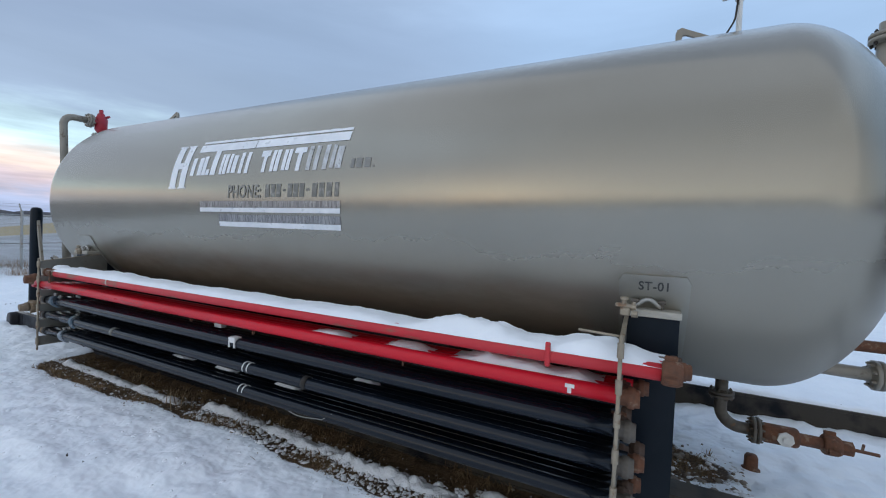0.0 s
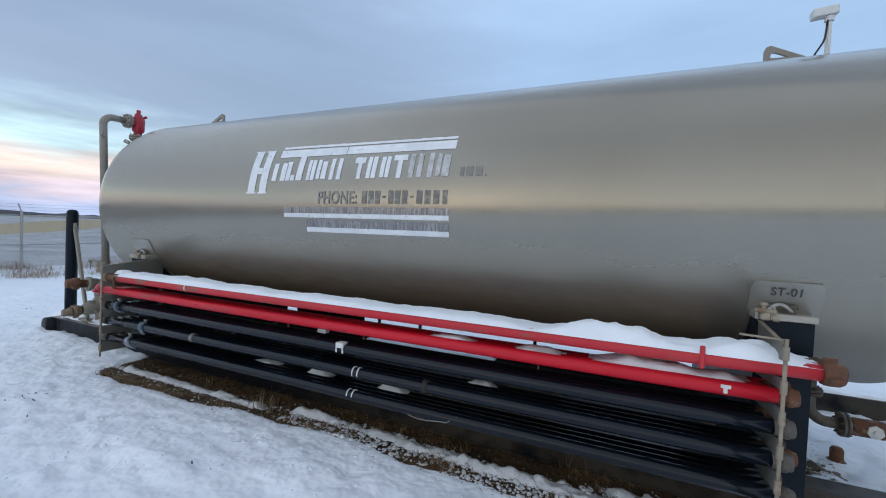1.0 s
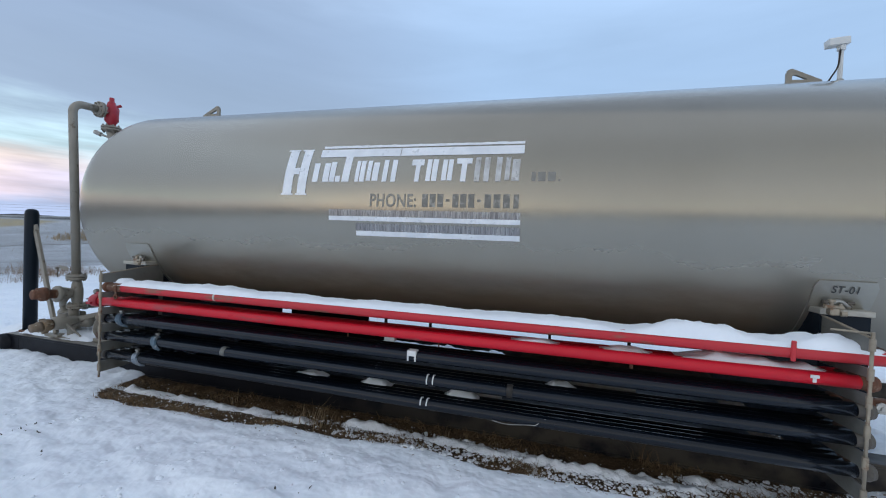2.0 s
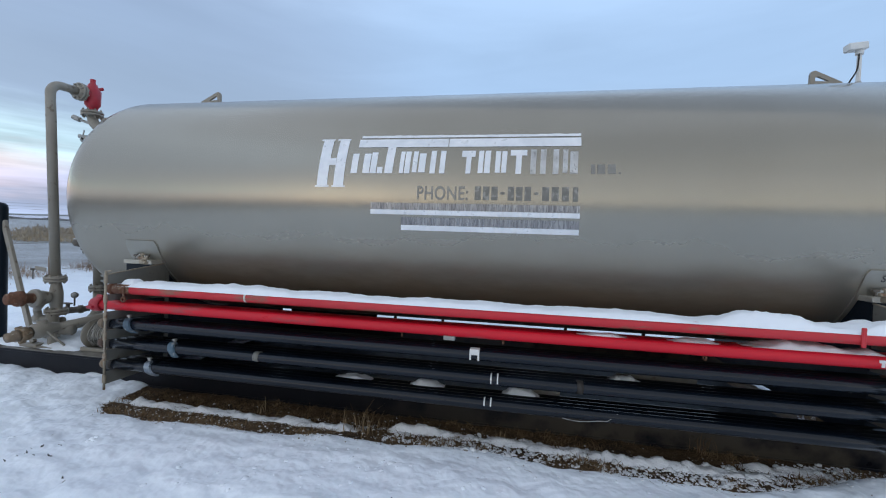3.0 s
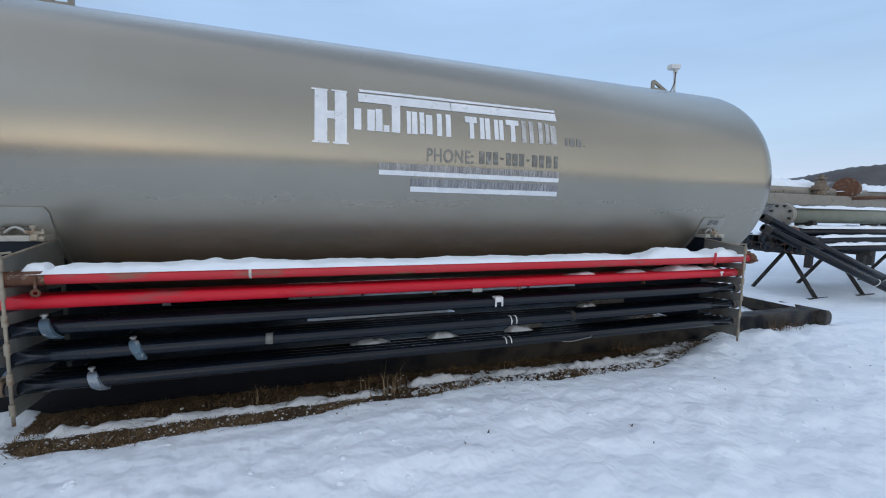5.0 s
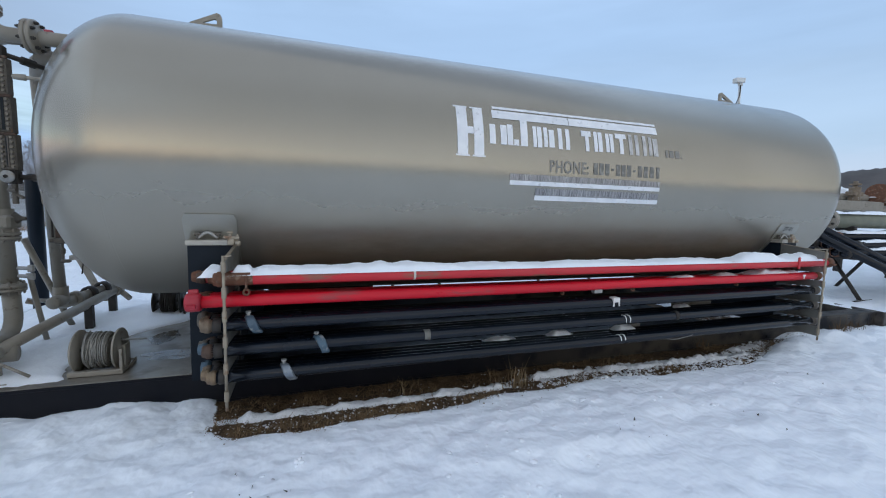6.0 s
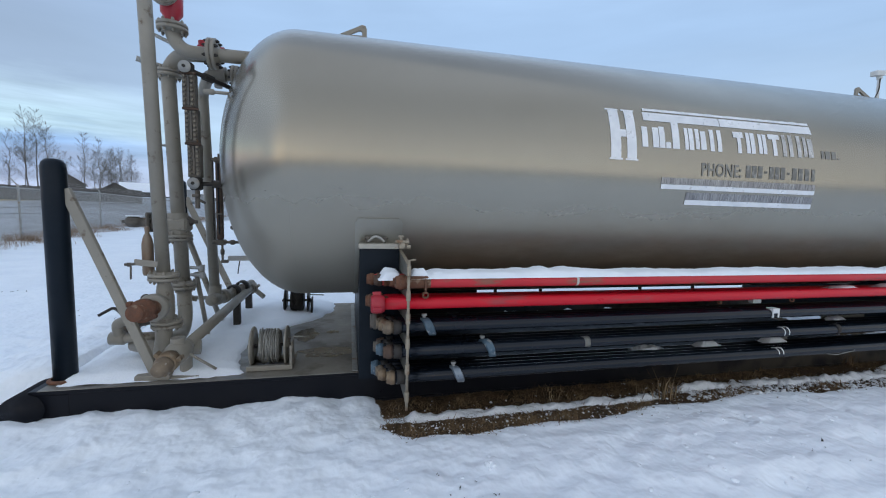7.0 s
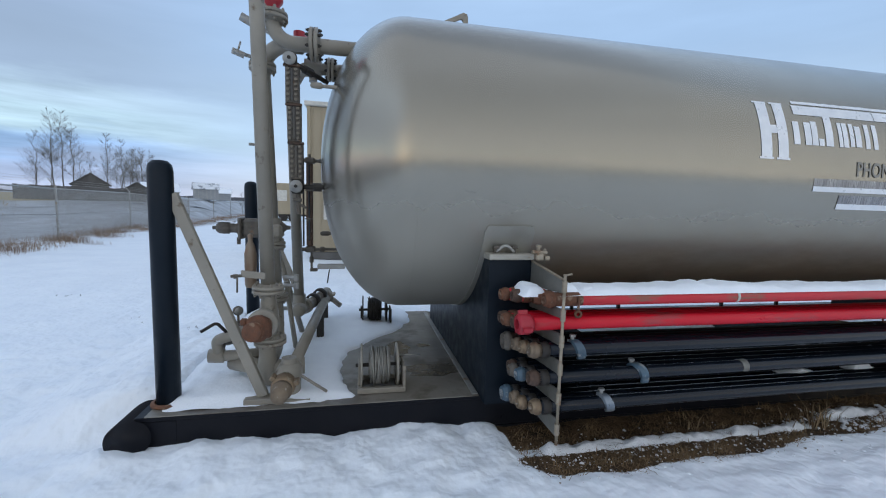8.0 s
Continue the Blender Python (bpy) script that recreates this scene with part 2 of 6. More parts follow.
    L.new(b.inputs["Roughness"].links[0].from_socket, grit.inputs[2])
    L.new(grit.outputs[0], b.inputs["Roughness"])
    most.operation = "MAXIMUM"
    L.new(more.outputs[0], most.inputs[0])
    L.new(mu.outputs[0], most.inputs[1])
    L.new(most.outputs[0], film.inputs[0])
    L.new(b.outputs[0], film.inputs[1])
    L.new(dust.outputs[0], film.inputs[2])
    L.new(film.outputs[0], N["Material Output"].inputs[0])
    return m


M_SNOW = surface("snow", (0.90, 0.94, 0.985), (0.84, 0.88, 0.935), scale=5, rough=0.75, bump=0.45, bscale=30, rvar=0.05)
M_GROUND = snow_ground()
M_TANK = tank_steel()
M_CAP = surface("bare_cap_steel", (0.48, 0.455, 0.40), (0.38, 0.36, 0.31), scale=8, rough=0.5, metal=0.5, bump=0.2, stain=(0.28, 0.21, 0.14), amount=0.36, sscale=12, stretch=(1, 1, 4))
M_PAD = surface("pad_steel", (0.40, 0.385, 0.34), (0.34, 0.33, 0.29), scale=3, rough=0.42, metal=0.7, stain=(0.22, 0.17, 0.12), amount=0.38, sscale=4)
M_NAVY = surface("navy_paint", (0.005, 0.010, 0.017), (0.009, 0.014, 0.021), scale=4, rough=0.42, bump=0.05, stain=(0.05, 0.05, 0.05), amount=0.28, sscale=6)
# near-black for the added sheets that deepen the shade behind the racked pipes
M_GAP = surface("gap_black", (0.004, 0.005, 0.007), (0.008, 0.008, 0.009), scale=4, rough=0.6, bump=0.05)
M_SKID = surface("skid_paint", (0.006, 0.007, 0.011), (0.011, 0.011, 0.014), scale=3, rough=0.38, bump=0.08, stain=(0.05, 0.039, 0.029), amount=0.36, sscale=3)
M_DECK = surface("deck_plate", (0.27, 0.25, 0.215), (0.19, 0.175, 0.15), scale=2.5, rough=0.40, metal=0.25, bump=0.1, stain=(0.12, 0.10, 0.08), amount=0.50, sscale=1.9)
M_BEIGE = surface("taupe_paint", (0.29, 0.265, 0.22), (0.235, 0.215, 0.178), scale=5, rough=0.42, bump=0.06, bscale=70, stain=(0.11, 0.075, 0.045), amount=0.40, sscale=9)
M_ICE = surface("icy_snow", (0.82, 0.84, 0.87), (0.64, 0.65, 0.67), scale=16, rough=0.6, bump=0.8, bscale=70, stain=(0.20, 0.14, 0.09), amount=0.34, sscale=22)
M_REDOLD = surface("faded_red_paint", (0.56, 0.018, 0.034), (0.50, 0.045, 0.052), scale=2.5, rough=0.45, bump=0.06, stain=(0.26, 0.11, 0.075), amount=0.42, sscale=9, stretch=(0.25, 1, 1))
M_RED = surface("red_paint", (0.62, 0.009, 0.026), (0.52, 0.008, 0.022), scale=3, rough=0.36, bump=0.05, stain=(0.36, 0.05, 0.055), amount=0.40, sscale=8, stretch=(0.2, 1, 1))
M_REDV = surface("red_valve_paint", (0.42, 0.02, 0.035), (0.30, 0.015, 0.03), scale=8, rough=0.42, bump=0.1)
M_BLACK = surface("black_pipe", (0.0035, 0.006, 0.011), (0.007, 0.010, 0.016), scale=3, rough=0.21, rvar=0.08, bump=0.04, stain=(0.030, 0.030, 0.031), amount=0.30, sscale=5, stretch=(0.4, 1, 1), vary=0.25)
M_RUST = surface("rusty_steel", (0.18, 0.075, 0.038), (0.095, 0.048, 0.03), scale=18, rough=0.8, metal=0.1, bump=0.45, bscale=60, stain=(0.25, 0.17, 0.115), amount=0.44, sscale=16)
M_OLDRUST = surface("dark_rust", (0.105, 0.062, 0.042), (0.06, 0.04, 0.03), scale=14, rough=0.75, metal=0.1, bump=0.3, bscale=60, stain=(0.16, 0.14, 0.11), amount=0.40, sscale=18)
M_WETDECK = surface("damp_steel", (0.085, 0.065, 0.035), (0.06, 0.048, 0.03), scale=5, rough=0.22, bump=0.03)
M_IRON = surface("grimy_cast_iron", (0.15, 0.132, 0.108), (0.085, 0.075, 0.064), scale=14, rough=0.6, metal=0.2, bump=0.3, bscale=60, stain=(0.17, 0.10, 0.055), amount=0.40, sscale=15)
M_BRASS = surface("dirty_brass", (0.27, 0.205, 0.13), (0.19, 0.13, 0.085), scale=12, rough=0.55, metal=0.6, bump=0.35, stain=(0.36, 0.33, 0.27), amount=0.42, sscale=22)
M_TAN = surface("old_bronze", (0.24, 0.185, 0.125), (0.14, 0.105, 0.075), scale=12, rough=0.6, metal=0.3, bump=0.35, stain=(0.38, 0.35, 0.30), amount=0.40, sscale=20)
M_GALV = surface("galvanised", (0.42, 0.42, 0.40), (0.32, 0.31, 0.29), scale=10, rough=0.5, metal=0.6, bump=0.1, stain=(0.28, 0.20, 0.12), amount=0.40, sscale=9)
M_RACK = surface("rack_plate", (0.20, 0.197, 0.175), (0.15, 0.146, 0.13), scale=5, rough=0.5, metal=0.3, bump=0.08, stain=(0.10, 0.07, 0.05), amount=0.40, sscale=8)
M_PIN = surface("pin_steel", (0.36, 0.31, 0.235), (0.26, 0.22, 0.165), scale=12, rough=0.5, metal=0.4, bump=0.15, stain=(0.20, 0.11, 0.06), amount=0.42, sscale=14)
M_BLUE = surface("blue_worn_clamp", (0.09, 0.15, 0.20), (0.06, 0.09, 0.12), scale=10, rough=0.5, metal=0.2, bump=0.2, stain=(0.34, 0.34, 0.33), amount=0.46, sscale=16)
M_ALU = surface("bright_clamp", (0.27, 0.31, 0.35), (0.17, 0.20, 0.24), scale=9, rough=0.35, metal=0.5, bump=0.1, stain=(0.62, 0.63, 0.64), amount=0.35, sscale=12)
M_CABLE = surface("wire_rope", (0.30, 0.29, 0.26), (0.21, 0.20, 0.18), scale=30, rough=0.5, metal=0.5, bump=0.4, bscale=160)
M_DARK = surface("dark_iron", (0.035, 0.032, 0.03), (0.06, 0.055, 0.05), scale=9, rough=0.55, metal=0.3, bump=0.15)
M_WHITE = surface("white_plastic", (0.70, 0.71, 0.70), (0.62, 0.63, 0.62), scale=6, rough=0.45, bump=0.02)
M_FOIL = surface("silver_foil", (0.86, 0.87, 0.89), (0.70, 0.72, 0.75), scale=7, rough=0.35, metal=0.25, bump=0.06, stain=(0.45, 0.45, 0.45), amount=0.30, sscale=9)
# mirror foil with its dark reflection put into the colour
M_FOILREFL = surface("foil_reflection", (0.16, 0.15, 0.155), (0.42, 0.41, 0.40), scale=9, rough=0.3, metal=0.7, bump=0.05, stretch=(5, 1, 0.4))
M_INK = surface("dark_lettering", (0.045, 0.045, 0.045), (0.08, 0.08, 0.078), scale=20, rough=0.5)
M_INKW = surface("worn_lettering", (0.13, 0.128, 0.12), (0.20, 0.195, 0.18), scale=20, rough=0.4, metal=0.4, stain=(0.32, 0.315, 0.29), amount=0.46, sscale=26)
M_INKL = surface("faded_lettering", (0.20, 0.195, 0.18), (0.28, 0.27, 0.25), scale=20, rough=0.4, metal=0.5)
M_FOILW = surface("worn_foil", (0.62, 0.62, 0.63), (0.40, 0.395, 0.38), scale=14, rough=0.35, metal=0.5, stain=(0.28, 0.27, 0.25), amount=0.42, sscale=18)
M_TAG = surface("white_tag", (0.78, 0.78, 0.76), scale=10, rough=0.5, stain=(0.4, 0.3, 0.25), amount=0.3, sscale=20)
M_GRASS = surface("dead_grass", (0.17, 0.105, 0.050), (0.065, 0.040, 0.021), scale=4, rough=0.85, stain=(0.27, 0.19, 0.10), amount=0.36, sscale=3)
M_STONE = surface("gravel", (0.16, 0.13, 0.10), (0.26, 0.23, 0.20), scale=20, rough=0.85, bump=0.2)
M_BARK = surface("bark", (0.20, 0.185, 0.17), (0.13, 0.12, 0.11), scale=4, rough=0.9, bump=0.3)
M_TIMBER = surface("grey_timber", (0.15, 0.145, 0.14), (0.10, 0.096, 0.092), scale=2, rough=0.85, stretch=(1, 1, 0.2))
M_TANWALL = surface("tan_siding", (0.36, 0.30, 0.205), (0.32, 0.27, 0.185), scale=2, rough=0.6, stretch=(1, 1, 0.3))
M_TRIM = surface("pale_trim", (0.66, 0.64, 0.58), scale=4, rough=0.6)
M_SHED = surface("grey_shed_siding", (0.36, 0.38, 0.40), (0.30, 0.32, 0.34), scale=3, rough=0.6)
M_GLASS = surface("dark_glass", (0.03, 0.035, 0.04), scale=2, rough=0.06, rvar=0.02)
M_PALE = surface("pale_gauge_dots", (0.23, 0.20, 0.155), (0.16, 0.14, 0.11), scale=20, rough=0.6)
M_WOODS = surface("winter_woods", (0.062, 0.058, 0.058), (0.12, 0.11, 0.105), scale=0.012, rough=0.95, stain=(0.24, 0.25, 0.27), amount=0.43, sscale=0.02)
M_FARWOOD = surface("far_treeline", (0.05, 0.048, 0.055), (0.08, 0.076, 0.08), scale=0.2, rough=0.95)

dull(M_NAVY, 0.18)
dull(M_DARK, 0.16)


def snowlit(m, x0, x1, colour):
    """Brown-grey patches on the paint, thickening from x0 to x1: light off the snow put into the colour."""
    nt = m.node_tree
    N, L = nt.nodes, nt.links
    b = N["Principled BSDF"]
    geo, sep, nz = N.new("ShaderNodeNewGeometry"), N.new("ShaderNodeSeparateXYZ"), N.new("ShaderNodeTexNoise")
    L.new(geo.outputs["Position"], sep.inputs[0])
    L.new(geo.outputs["Position"], nz.inputs["Vector"])
    nz.inputs["Scale"].default_value, nz.inputs["Detail"].default_value = 3.5, 8
    r1, r2, mu, mx = N.new("ShaderNodeMapRange"), N.new("ShaderNodeMapRange"), N.new("ShaderNodeMath"), N.new("ShaderNodeMixRGB")
    for i, v in enumerate((x0, x1, 0.0, 1.0)):
        r1.inputs[i + 1].default_value = v
    for i, v in enumerate((0.36, 0.52, 0.0, 0.95)):
        r2.inputs[i + 1].default_value = v
    L.new(sep.outputs[0], r1.inputs[0])
    L.new(nz.outputs[0], r2.inputs[0])
    mu.operation = "MULTIPLY"
    L.new(r1.outputs[0], mu.inputs[0])
    L.new(r2.outputs[0], mu.inputs[1])
    old = b.inputs["Base Color"].links[0].from_socket
    L.new(mu.outputs[0], mx.inputs[0])
    L.new(old, mx.inputs[1])
    mx.inputs[2].default_value = (*colour, 1)
    L.new(mx.outputs[0], b.inputs["Base Color"])


# the runner's right part is coloured paler for the snow light it reflects
snowlit(M_SKID, -4.6, -2.2, (0.062, 0.054, 0.044))
dull(M_SKID, 0.15)
dull(M_GAP, 0.12)
dull(M_BLACK, 0.34)
for m in (M_RED, M_REDOLD):
    dull(m, 0.35)

# ---- helpers for shapes ----
ORIGIN = {}
Z = Vector((0, 0, 1))


def thing(name, at, label, category, group="", kind=""):
    ob = new(name)
    ob.empty_display_size = 0.1
    ob.location = at
    ORIGIN[ob] = Vector(at)
    return tagged(ob, label, category, group, kind)


def part(name, bm, material, parent=None, label=""):
    """Links a bmesh in world coordinates as one mesh under its thing or part."""
    o = ORIGIN.get(parent, Vector())
    bmesh.ops.recalc_face_normals(bm, faces=bm.faces)
    bmesh.ops.translate(bm, verts=bm.verts, vec=-o)
    me = bpy.data.meshes.new(name)
    bm.to_mesh(me)
    bm.free()
    me.materials.append(material)
    ob = new(name, me)
    if parent:
        ob.parent = parent
    ORIGIN[ob] = o
    return tagged(ob, label)


def smooth(bm, angle=40):
    for f in bm.faces:
        f.smooth = True
    for e in bm.edges:
        if len(e.link_faces) == 2 and e.calc_face_angle(0) > radians(angle):
            e.smooth = False
    return bm


def merge(*bms):
    out = bms[0]
    for b in bms[1:]:
        me = bpy.data.meshes.new("tmp")
        b.to_mesh(me)
        out.from_mesh(me)
        bpy.data.meshes.remove(me)
        b.free()
    return out


def box(x0, x1, y0, y1, z0, z1, bevel=0.004, m=None):
    bm = bmesh.new()
    bmesh.ops.create_cube(bm, size=1)
    for v in bm.verts:
        v.co = Vector(((v.co.x + 0.5) * (x1 - x0) + x0, (v.co.y + 0.5) * (y1 - y0) + y0, (v.co.z + 0.5) * (z1 - z0) + z0))
    if bevel:
        bmesh.ops.bevel(bm, geom=bm.edges[:], offset=bevel, segments=1, affect="EDGES")
    if m:
        bmesh.ops.transform(bm, matrix=m, verts=bm.verts)
    return bm


def cyl(p0, p1, r, r1=None, seg=20, bevel=0.0):
    p0, p1 = Vector(p0), Vector(p1)
    d = p1 - p0
    bm = bmesh.new()
    bmesh.ops.create_cone(bm, cap_ends=True, segments=seg, radius1=r, radius2=r if r1 is None else r1, depth=d.length)
    if bevel:
        bmesh.ops.bevel(bm, geom=[e for e in bm.edges if abs(e.calc_face_angle(0)) > 1], offset=bevel, segments=2, affect="EDGES")
    bmesh.ops.transform(bm, matrix=Matrix.Translation((p0 + p1) / 2) @ d.to_track_quat("Z", "Y").to_matrix().to_4x4(), verts=bm.verts)
    return smooth(bm)


def lathe(profile, p0, axis, seg=24):
    """Turns (along, radius) pairs round an axis from p0."""
    q = Vector(axis).to_track_quat("Z", "Y").to_matrix().to_4x4()
    m = Matrix.Translation(p0) @ q
    bm = bmesh.new()
    rings = []
    for s, r in profile:
        if r < 1e-6:
            rings.append([bm.verts.new(m @ Vector((0, 0, s)))])
        else:
            rings.append([bm.verts.new(m @ Vector((r * math.cos(2 * math.pi * k / seg), r * math.sin(2 * math.pi * k / seg), s))) for k in range(seg)])
    for a, b in zip(rings, rings[1:]):
        for k in range(seg):
            n = (k + 1) % seg
            if len(a) == 1 and len(b) > 1:
                bm.faces.new((a[0], b[k], b[n]))
            elif len(b) == 1 and len(a) > 1:
                bm.faces.new((a[k], b[0], a[n]))
            elif len(a) > 1:
                bm.faces.new((a[k], b[k], b[n], a[n]))
    return smooth(bm, 35)


def rounded(points, radius, steps=7):
    """A polyline with its corners turned into arcs."""
    pts = [Vector(p) for p in points]
    out = [pts[0]]
    for a, b, c in zip(pts, pts[1:], pts[2:]):
        u, v = (a - b).normalized(), (c - b).normalized()
        ang = u.angle(v)
        t = min(radius / math.tan(ang / 2), (a - b).length * 0.95, (c - b).length * 0.95)
        p, q = b + u * t, b + v * t
        ctr = b + (u + v).normalized() * (t / math.cos(ang / 2))
        for k in range(steps + 1):
            w = (p - ctr).lerp(q - ctr, k / steps).normalized() * (p - ctr).length
            out.append(ctr + w)
    return out + [pts[-1]]


def tube(points, r, seg=14, caps=True):
    """A round bar or pipe along a polyline."""
    pts = [Vector(p) for p in points]
    bm = bmesh.new()
    rings, side = [], None
    for i, p in enumerate(pts):
        d = (pts[min(i + 1, len(pts) - 1)] - pts[max(i - 1, 0)]).normalized()
        if side is None:
            side = d.orthogonal().normalized()
        side = (side - d * side.dot(d)).normalized()
        up = d.cross(side)
        rr = r[i] if isinstance(r, (list, tuple)) else r
        rings.append([bm.verts.new(p + (side * math.cos(2 * math.pi * k / seg) + up * math.sin(2 * math.pi * k / seg)) * rr) for k in range(seg)])
    for a, b in zip(rings, rings[1:]):
        for k in range(seg):
            bm.faces.new((a[k], a[(k + 1) % seg], b[(k + 1) % seg], b[k]))
    if caps:
        bm.faces.new(rings[0][::-1])
        bm.faces.new(rings[-1])
    return smooth(bm)


_bolt = {}


def bolt(parent, at, axis, r=0.012, length=0.1, material=None):
    """A stud with a nut at each end; all alike studs share one mesh."""
    key = (r, length, material.name)
    if key not in _bolt:
        bm = merge(cyl((0, 0, -length / 2), (0, 0, length / 2), r * 0.6, seg=6), cyl((0, 0, -length * 0.42), (0, 0, -length * 0.42 + r * 1.3), r, seg=6), cyl((0, 0, length * 0.42 - r * 1.3), (0, 0, length * 0.42), r, seg=6))
        me = bpy.data.meshes.new("bolt")
        bm.to_mesh(me)
        bm.free()
        me.materials.append(material)
        _bolt[key] = me
    ob = new("bolt", _bolt[key])
    ob.parent = parent
    ORIGIN[ob] = ORIGIN[parent]
    ob.matrix_basis = Matrix.Translation(Vector(at) - ORIGIN[parent]) @ Vector(axis).to_track_quat("Z", "Y").to_matrix().to_4x4()
    return ob


def flange(parent, at, axis, r, thick=0.05, gap=0.008, material=None, bolts=8, bmat=None):
    """A pair of flange discs with a gasket line and studs round it."""
    material, at, ax = material or M_BEIGE, Vector(at), Vector(axis).normalized()
    half = thick / 2
    for s in (-1, 1):
        part("flange", lathe([(0, 0), (0, r), (half * 0.85, r), (half, r * 0.94), (half, r * 0.62), (half * 1.5, r * 0.56), (half * 1.5, 0)], at + ax * s * gap / 2, ax * s), material, parent)
    part("gasket", cyl(at - ax * gap / 2, at + ax * gap / 2, r * 0.7), M_DARK, parent)
    side = ax.orthogonal().normalized()
    for k in range(bolts):
        p = at + (Matrix.Rotation(2 * math.pi * (k + 0.5) / bolts, 3, ax) @ side) * r * 0.8
        bolt(parent, p, ax, r * 0.11, thick * 2.1, bmat or material)


def union(parent, at, axis, r, length=0.08, material=None, wings=True, name="union_nut"):
    """A hammer union: a fat threaded nut with three lugs."""
    ax = Vector(axis).normalized()
    at = Vector(at)
    b = lathe([(0, r * 0.72), (0, r * 1.2), (length * 0.12, r * 1.38), (length * 0.45, r * 1.42), (length * 0.8, r * 1.38), (length, r * 1.15), (length, r * 0.72), (length * 0.5, r * 0.70), (0, r * 0.72)], at, ax, 18)
    if wings:
        side = ax.orthogonal().normalized()
        for k in range(3):
            u = Matrix.Rotation(2 * math.pi * k / 3 + 0.5, 3, ax) @ side
            v = ax.cross(u)
            c = at + ax * length * 0.45 + u * r * 1.55
            w = box(-r * 0.35, r * 0.35, -r * 0.28, r * 0.28, -length * 0.32, length * 0.32, r * 0.08, Matrix.Translation(c) @ Matrix((u, v, ax)).transposed().to_4x4())
            b = merge(b, w)
    return part(name, smooth(b, 35), material or M_RUST, parent)


# ---- ground ----
def fbm(x, y, s, octaves=3, seed=0.0):
    v, a = 0.0, 1.0
    for _ in range(octaves):
        v += a * noise.noise((x * s, y * s, seed))
        s, a = s * 2.1, a * 0.5
    return v


def sstep(a, b, v):
    t = min(max((v - a) / (b - a), 0.0), 1.0)
    return t * t * (3 - 2 * t)


def bare_edge(x):
    """Front edge of the thawed strip along the skid."""
    return 1.785 + 0.155 * sstep(-5.6, -3.5, x) - 0.06 * sstep(-3.2, -1.8, x) + 0.42 * sstep(-1.4, 0.3, x)


def bare(x, y):
    n = 0.07 * fbm(x, y, 1.7, 3, 3.0)
    inside = sstep(-0.04, 0.06, y - bare_edge(x) + n) * sstep(-6.70, -6.52, x + n - 0.14 * sstep(2.0, 1.8, y)) * (1 - sstep(-0.05, 0.25, x + 2 * n - 0.36 * math.exp(-((y - 3.42) / 0.26) ** 2))) * (1 - sstep(4.9, 5.1, y)) * (1 - sstep(4.55, 4.7, y + 2 * n) * sstep(-4.75, -4.5, x + n) * (1 - sstep(-3.1, -2.9, x + n)))
    strip = math.exp(-((y - max(bare_edge(x) + 0.25, 2.09) - 0.6 * n) / 0.05) ** 4) * (0.55 + 0.9 * fbm(x, y, 2.3, 3, 8.0))
    front = 1 - 0.24 * sstep(0.36, 0.22, y - bare_edge(x)) * (0.6 + 0.8 * fbm(x, y, 1.1, 2, 6.0))
    return inside, inside * front * (1 - 0.85 * max(min(strip, 1), 0) * (1 - sstep(2.3, 2.42, y)))


def ground_height(x, y):
    r = math.hypot(x + 4, y)
    inside, _ = bare(x, y) if -8 < x < 2 and 1 < y < 6 else (0, 0)
    near = 1 - sstep(7, 14, r)
    crust = abs(fbm(x, y, 3.1, 3, 5.0))
    snow = 0.035 + 0.026 * fbm(x, y, 0.55, 3) + 0.030 * fbm(x, y, 2.4, 2, 5.0) * (0.5 + 0.5 * near) - 0.030 * near * crust + near * (0.028 * fbm(x, y, 6.5, 2, 1.0) + 0.018 * abs(fbm(x, y, 5.2, 2, 4.0)))
    snow *= 1 - 0.75 * sstep(0.45, 0.02, bare_edge(x) - y) * sstep(-6.9, -6.5, x) * (1 - sstep(-1.5, -0.5, x))
    snow += 0.032 * math.exp(-((y - 2.34) / 0.16) ** 2) * (1 - sstep(-6.8, -6.5, x)) * sstep(-9.6, -9.0, x) * (0.6 + 0.8 * fbm(x, y, 3, 2, 2.0))
    snow += 0.035 * sstep(-1.2, 0.3, x) * math.exp(-((y - bare_edge(x) + 0.12) / 0.2) ** 2)
    snow += 0.27 * sstep(-10.3, -9.3, x) * (1 - sstep(-8.98, -8.9, x)) * sstep(2.5, 2.85, y) * (1 - sstep(5.0, 6.2, y))
    dirt = -0.008 + 0.016 * fbm(x, y, 5, 3, 9.0) + 0.012 * fbm(x, y, 14, 2, 19.0)
    if 15 < r < 32:
        snow += 0.22 * math.exp(-((x + 18.6 + 0.12 * max(y - 12, 0)) / 1.6) ** 2) * (1 + 0.5 * fbm(x, y, 0.3, 2))
    return (snow * (1 - inside) + dirt * inside) + 2.3 * sstep(28, 60, r) * sstep(8, 30, y) * sstep(0, 5, -15.4 - 0.145 * y - x) + 0.002 * max(r - 62, 0) * sstep(8, 34, y)


def axis_steps(lo, hi, step, far):
    c = list(np.arange(lo, hi + step / 2, step))
    d, a, b = step, lo, hi
    left, right = [], []
    while b < far:
        d *= 1.16
        a, b = a - d, b + d
        left.append(a)
        right.append(b)
    return left[::-1] + c + right


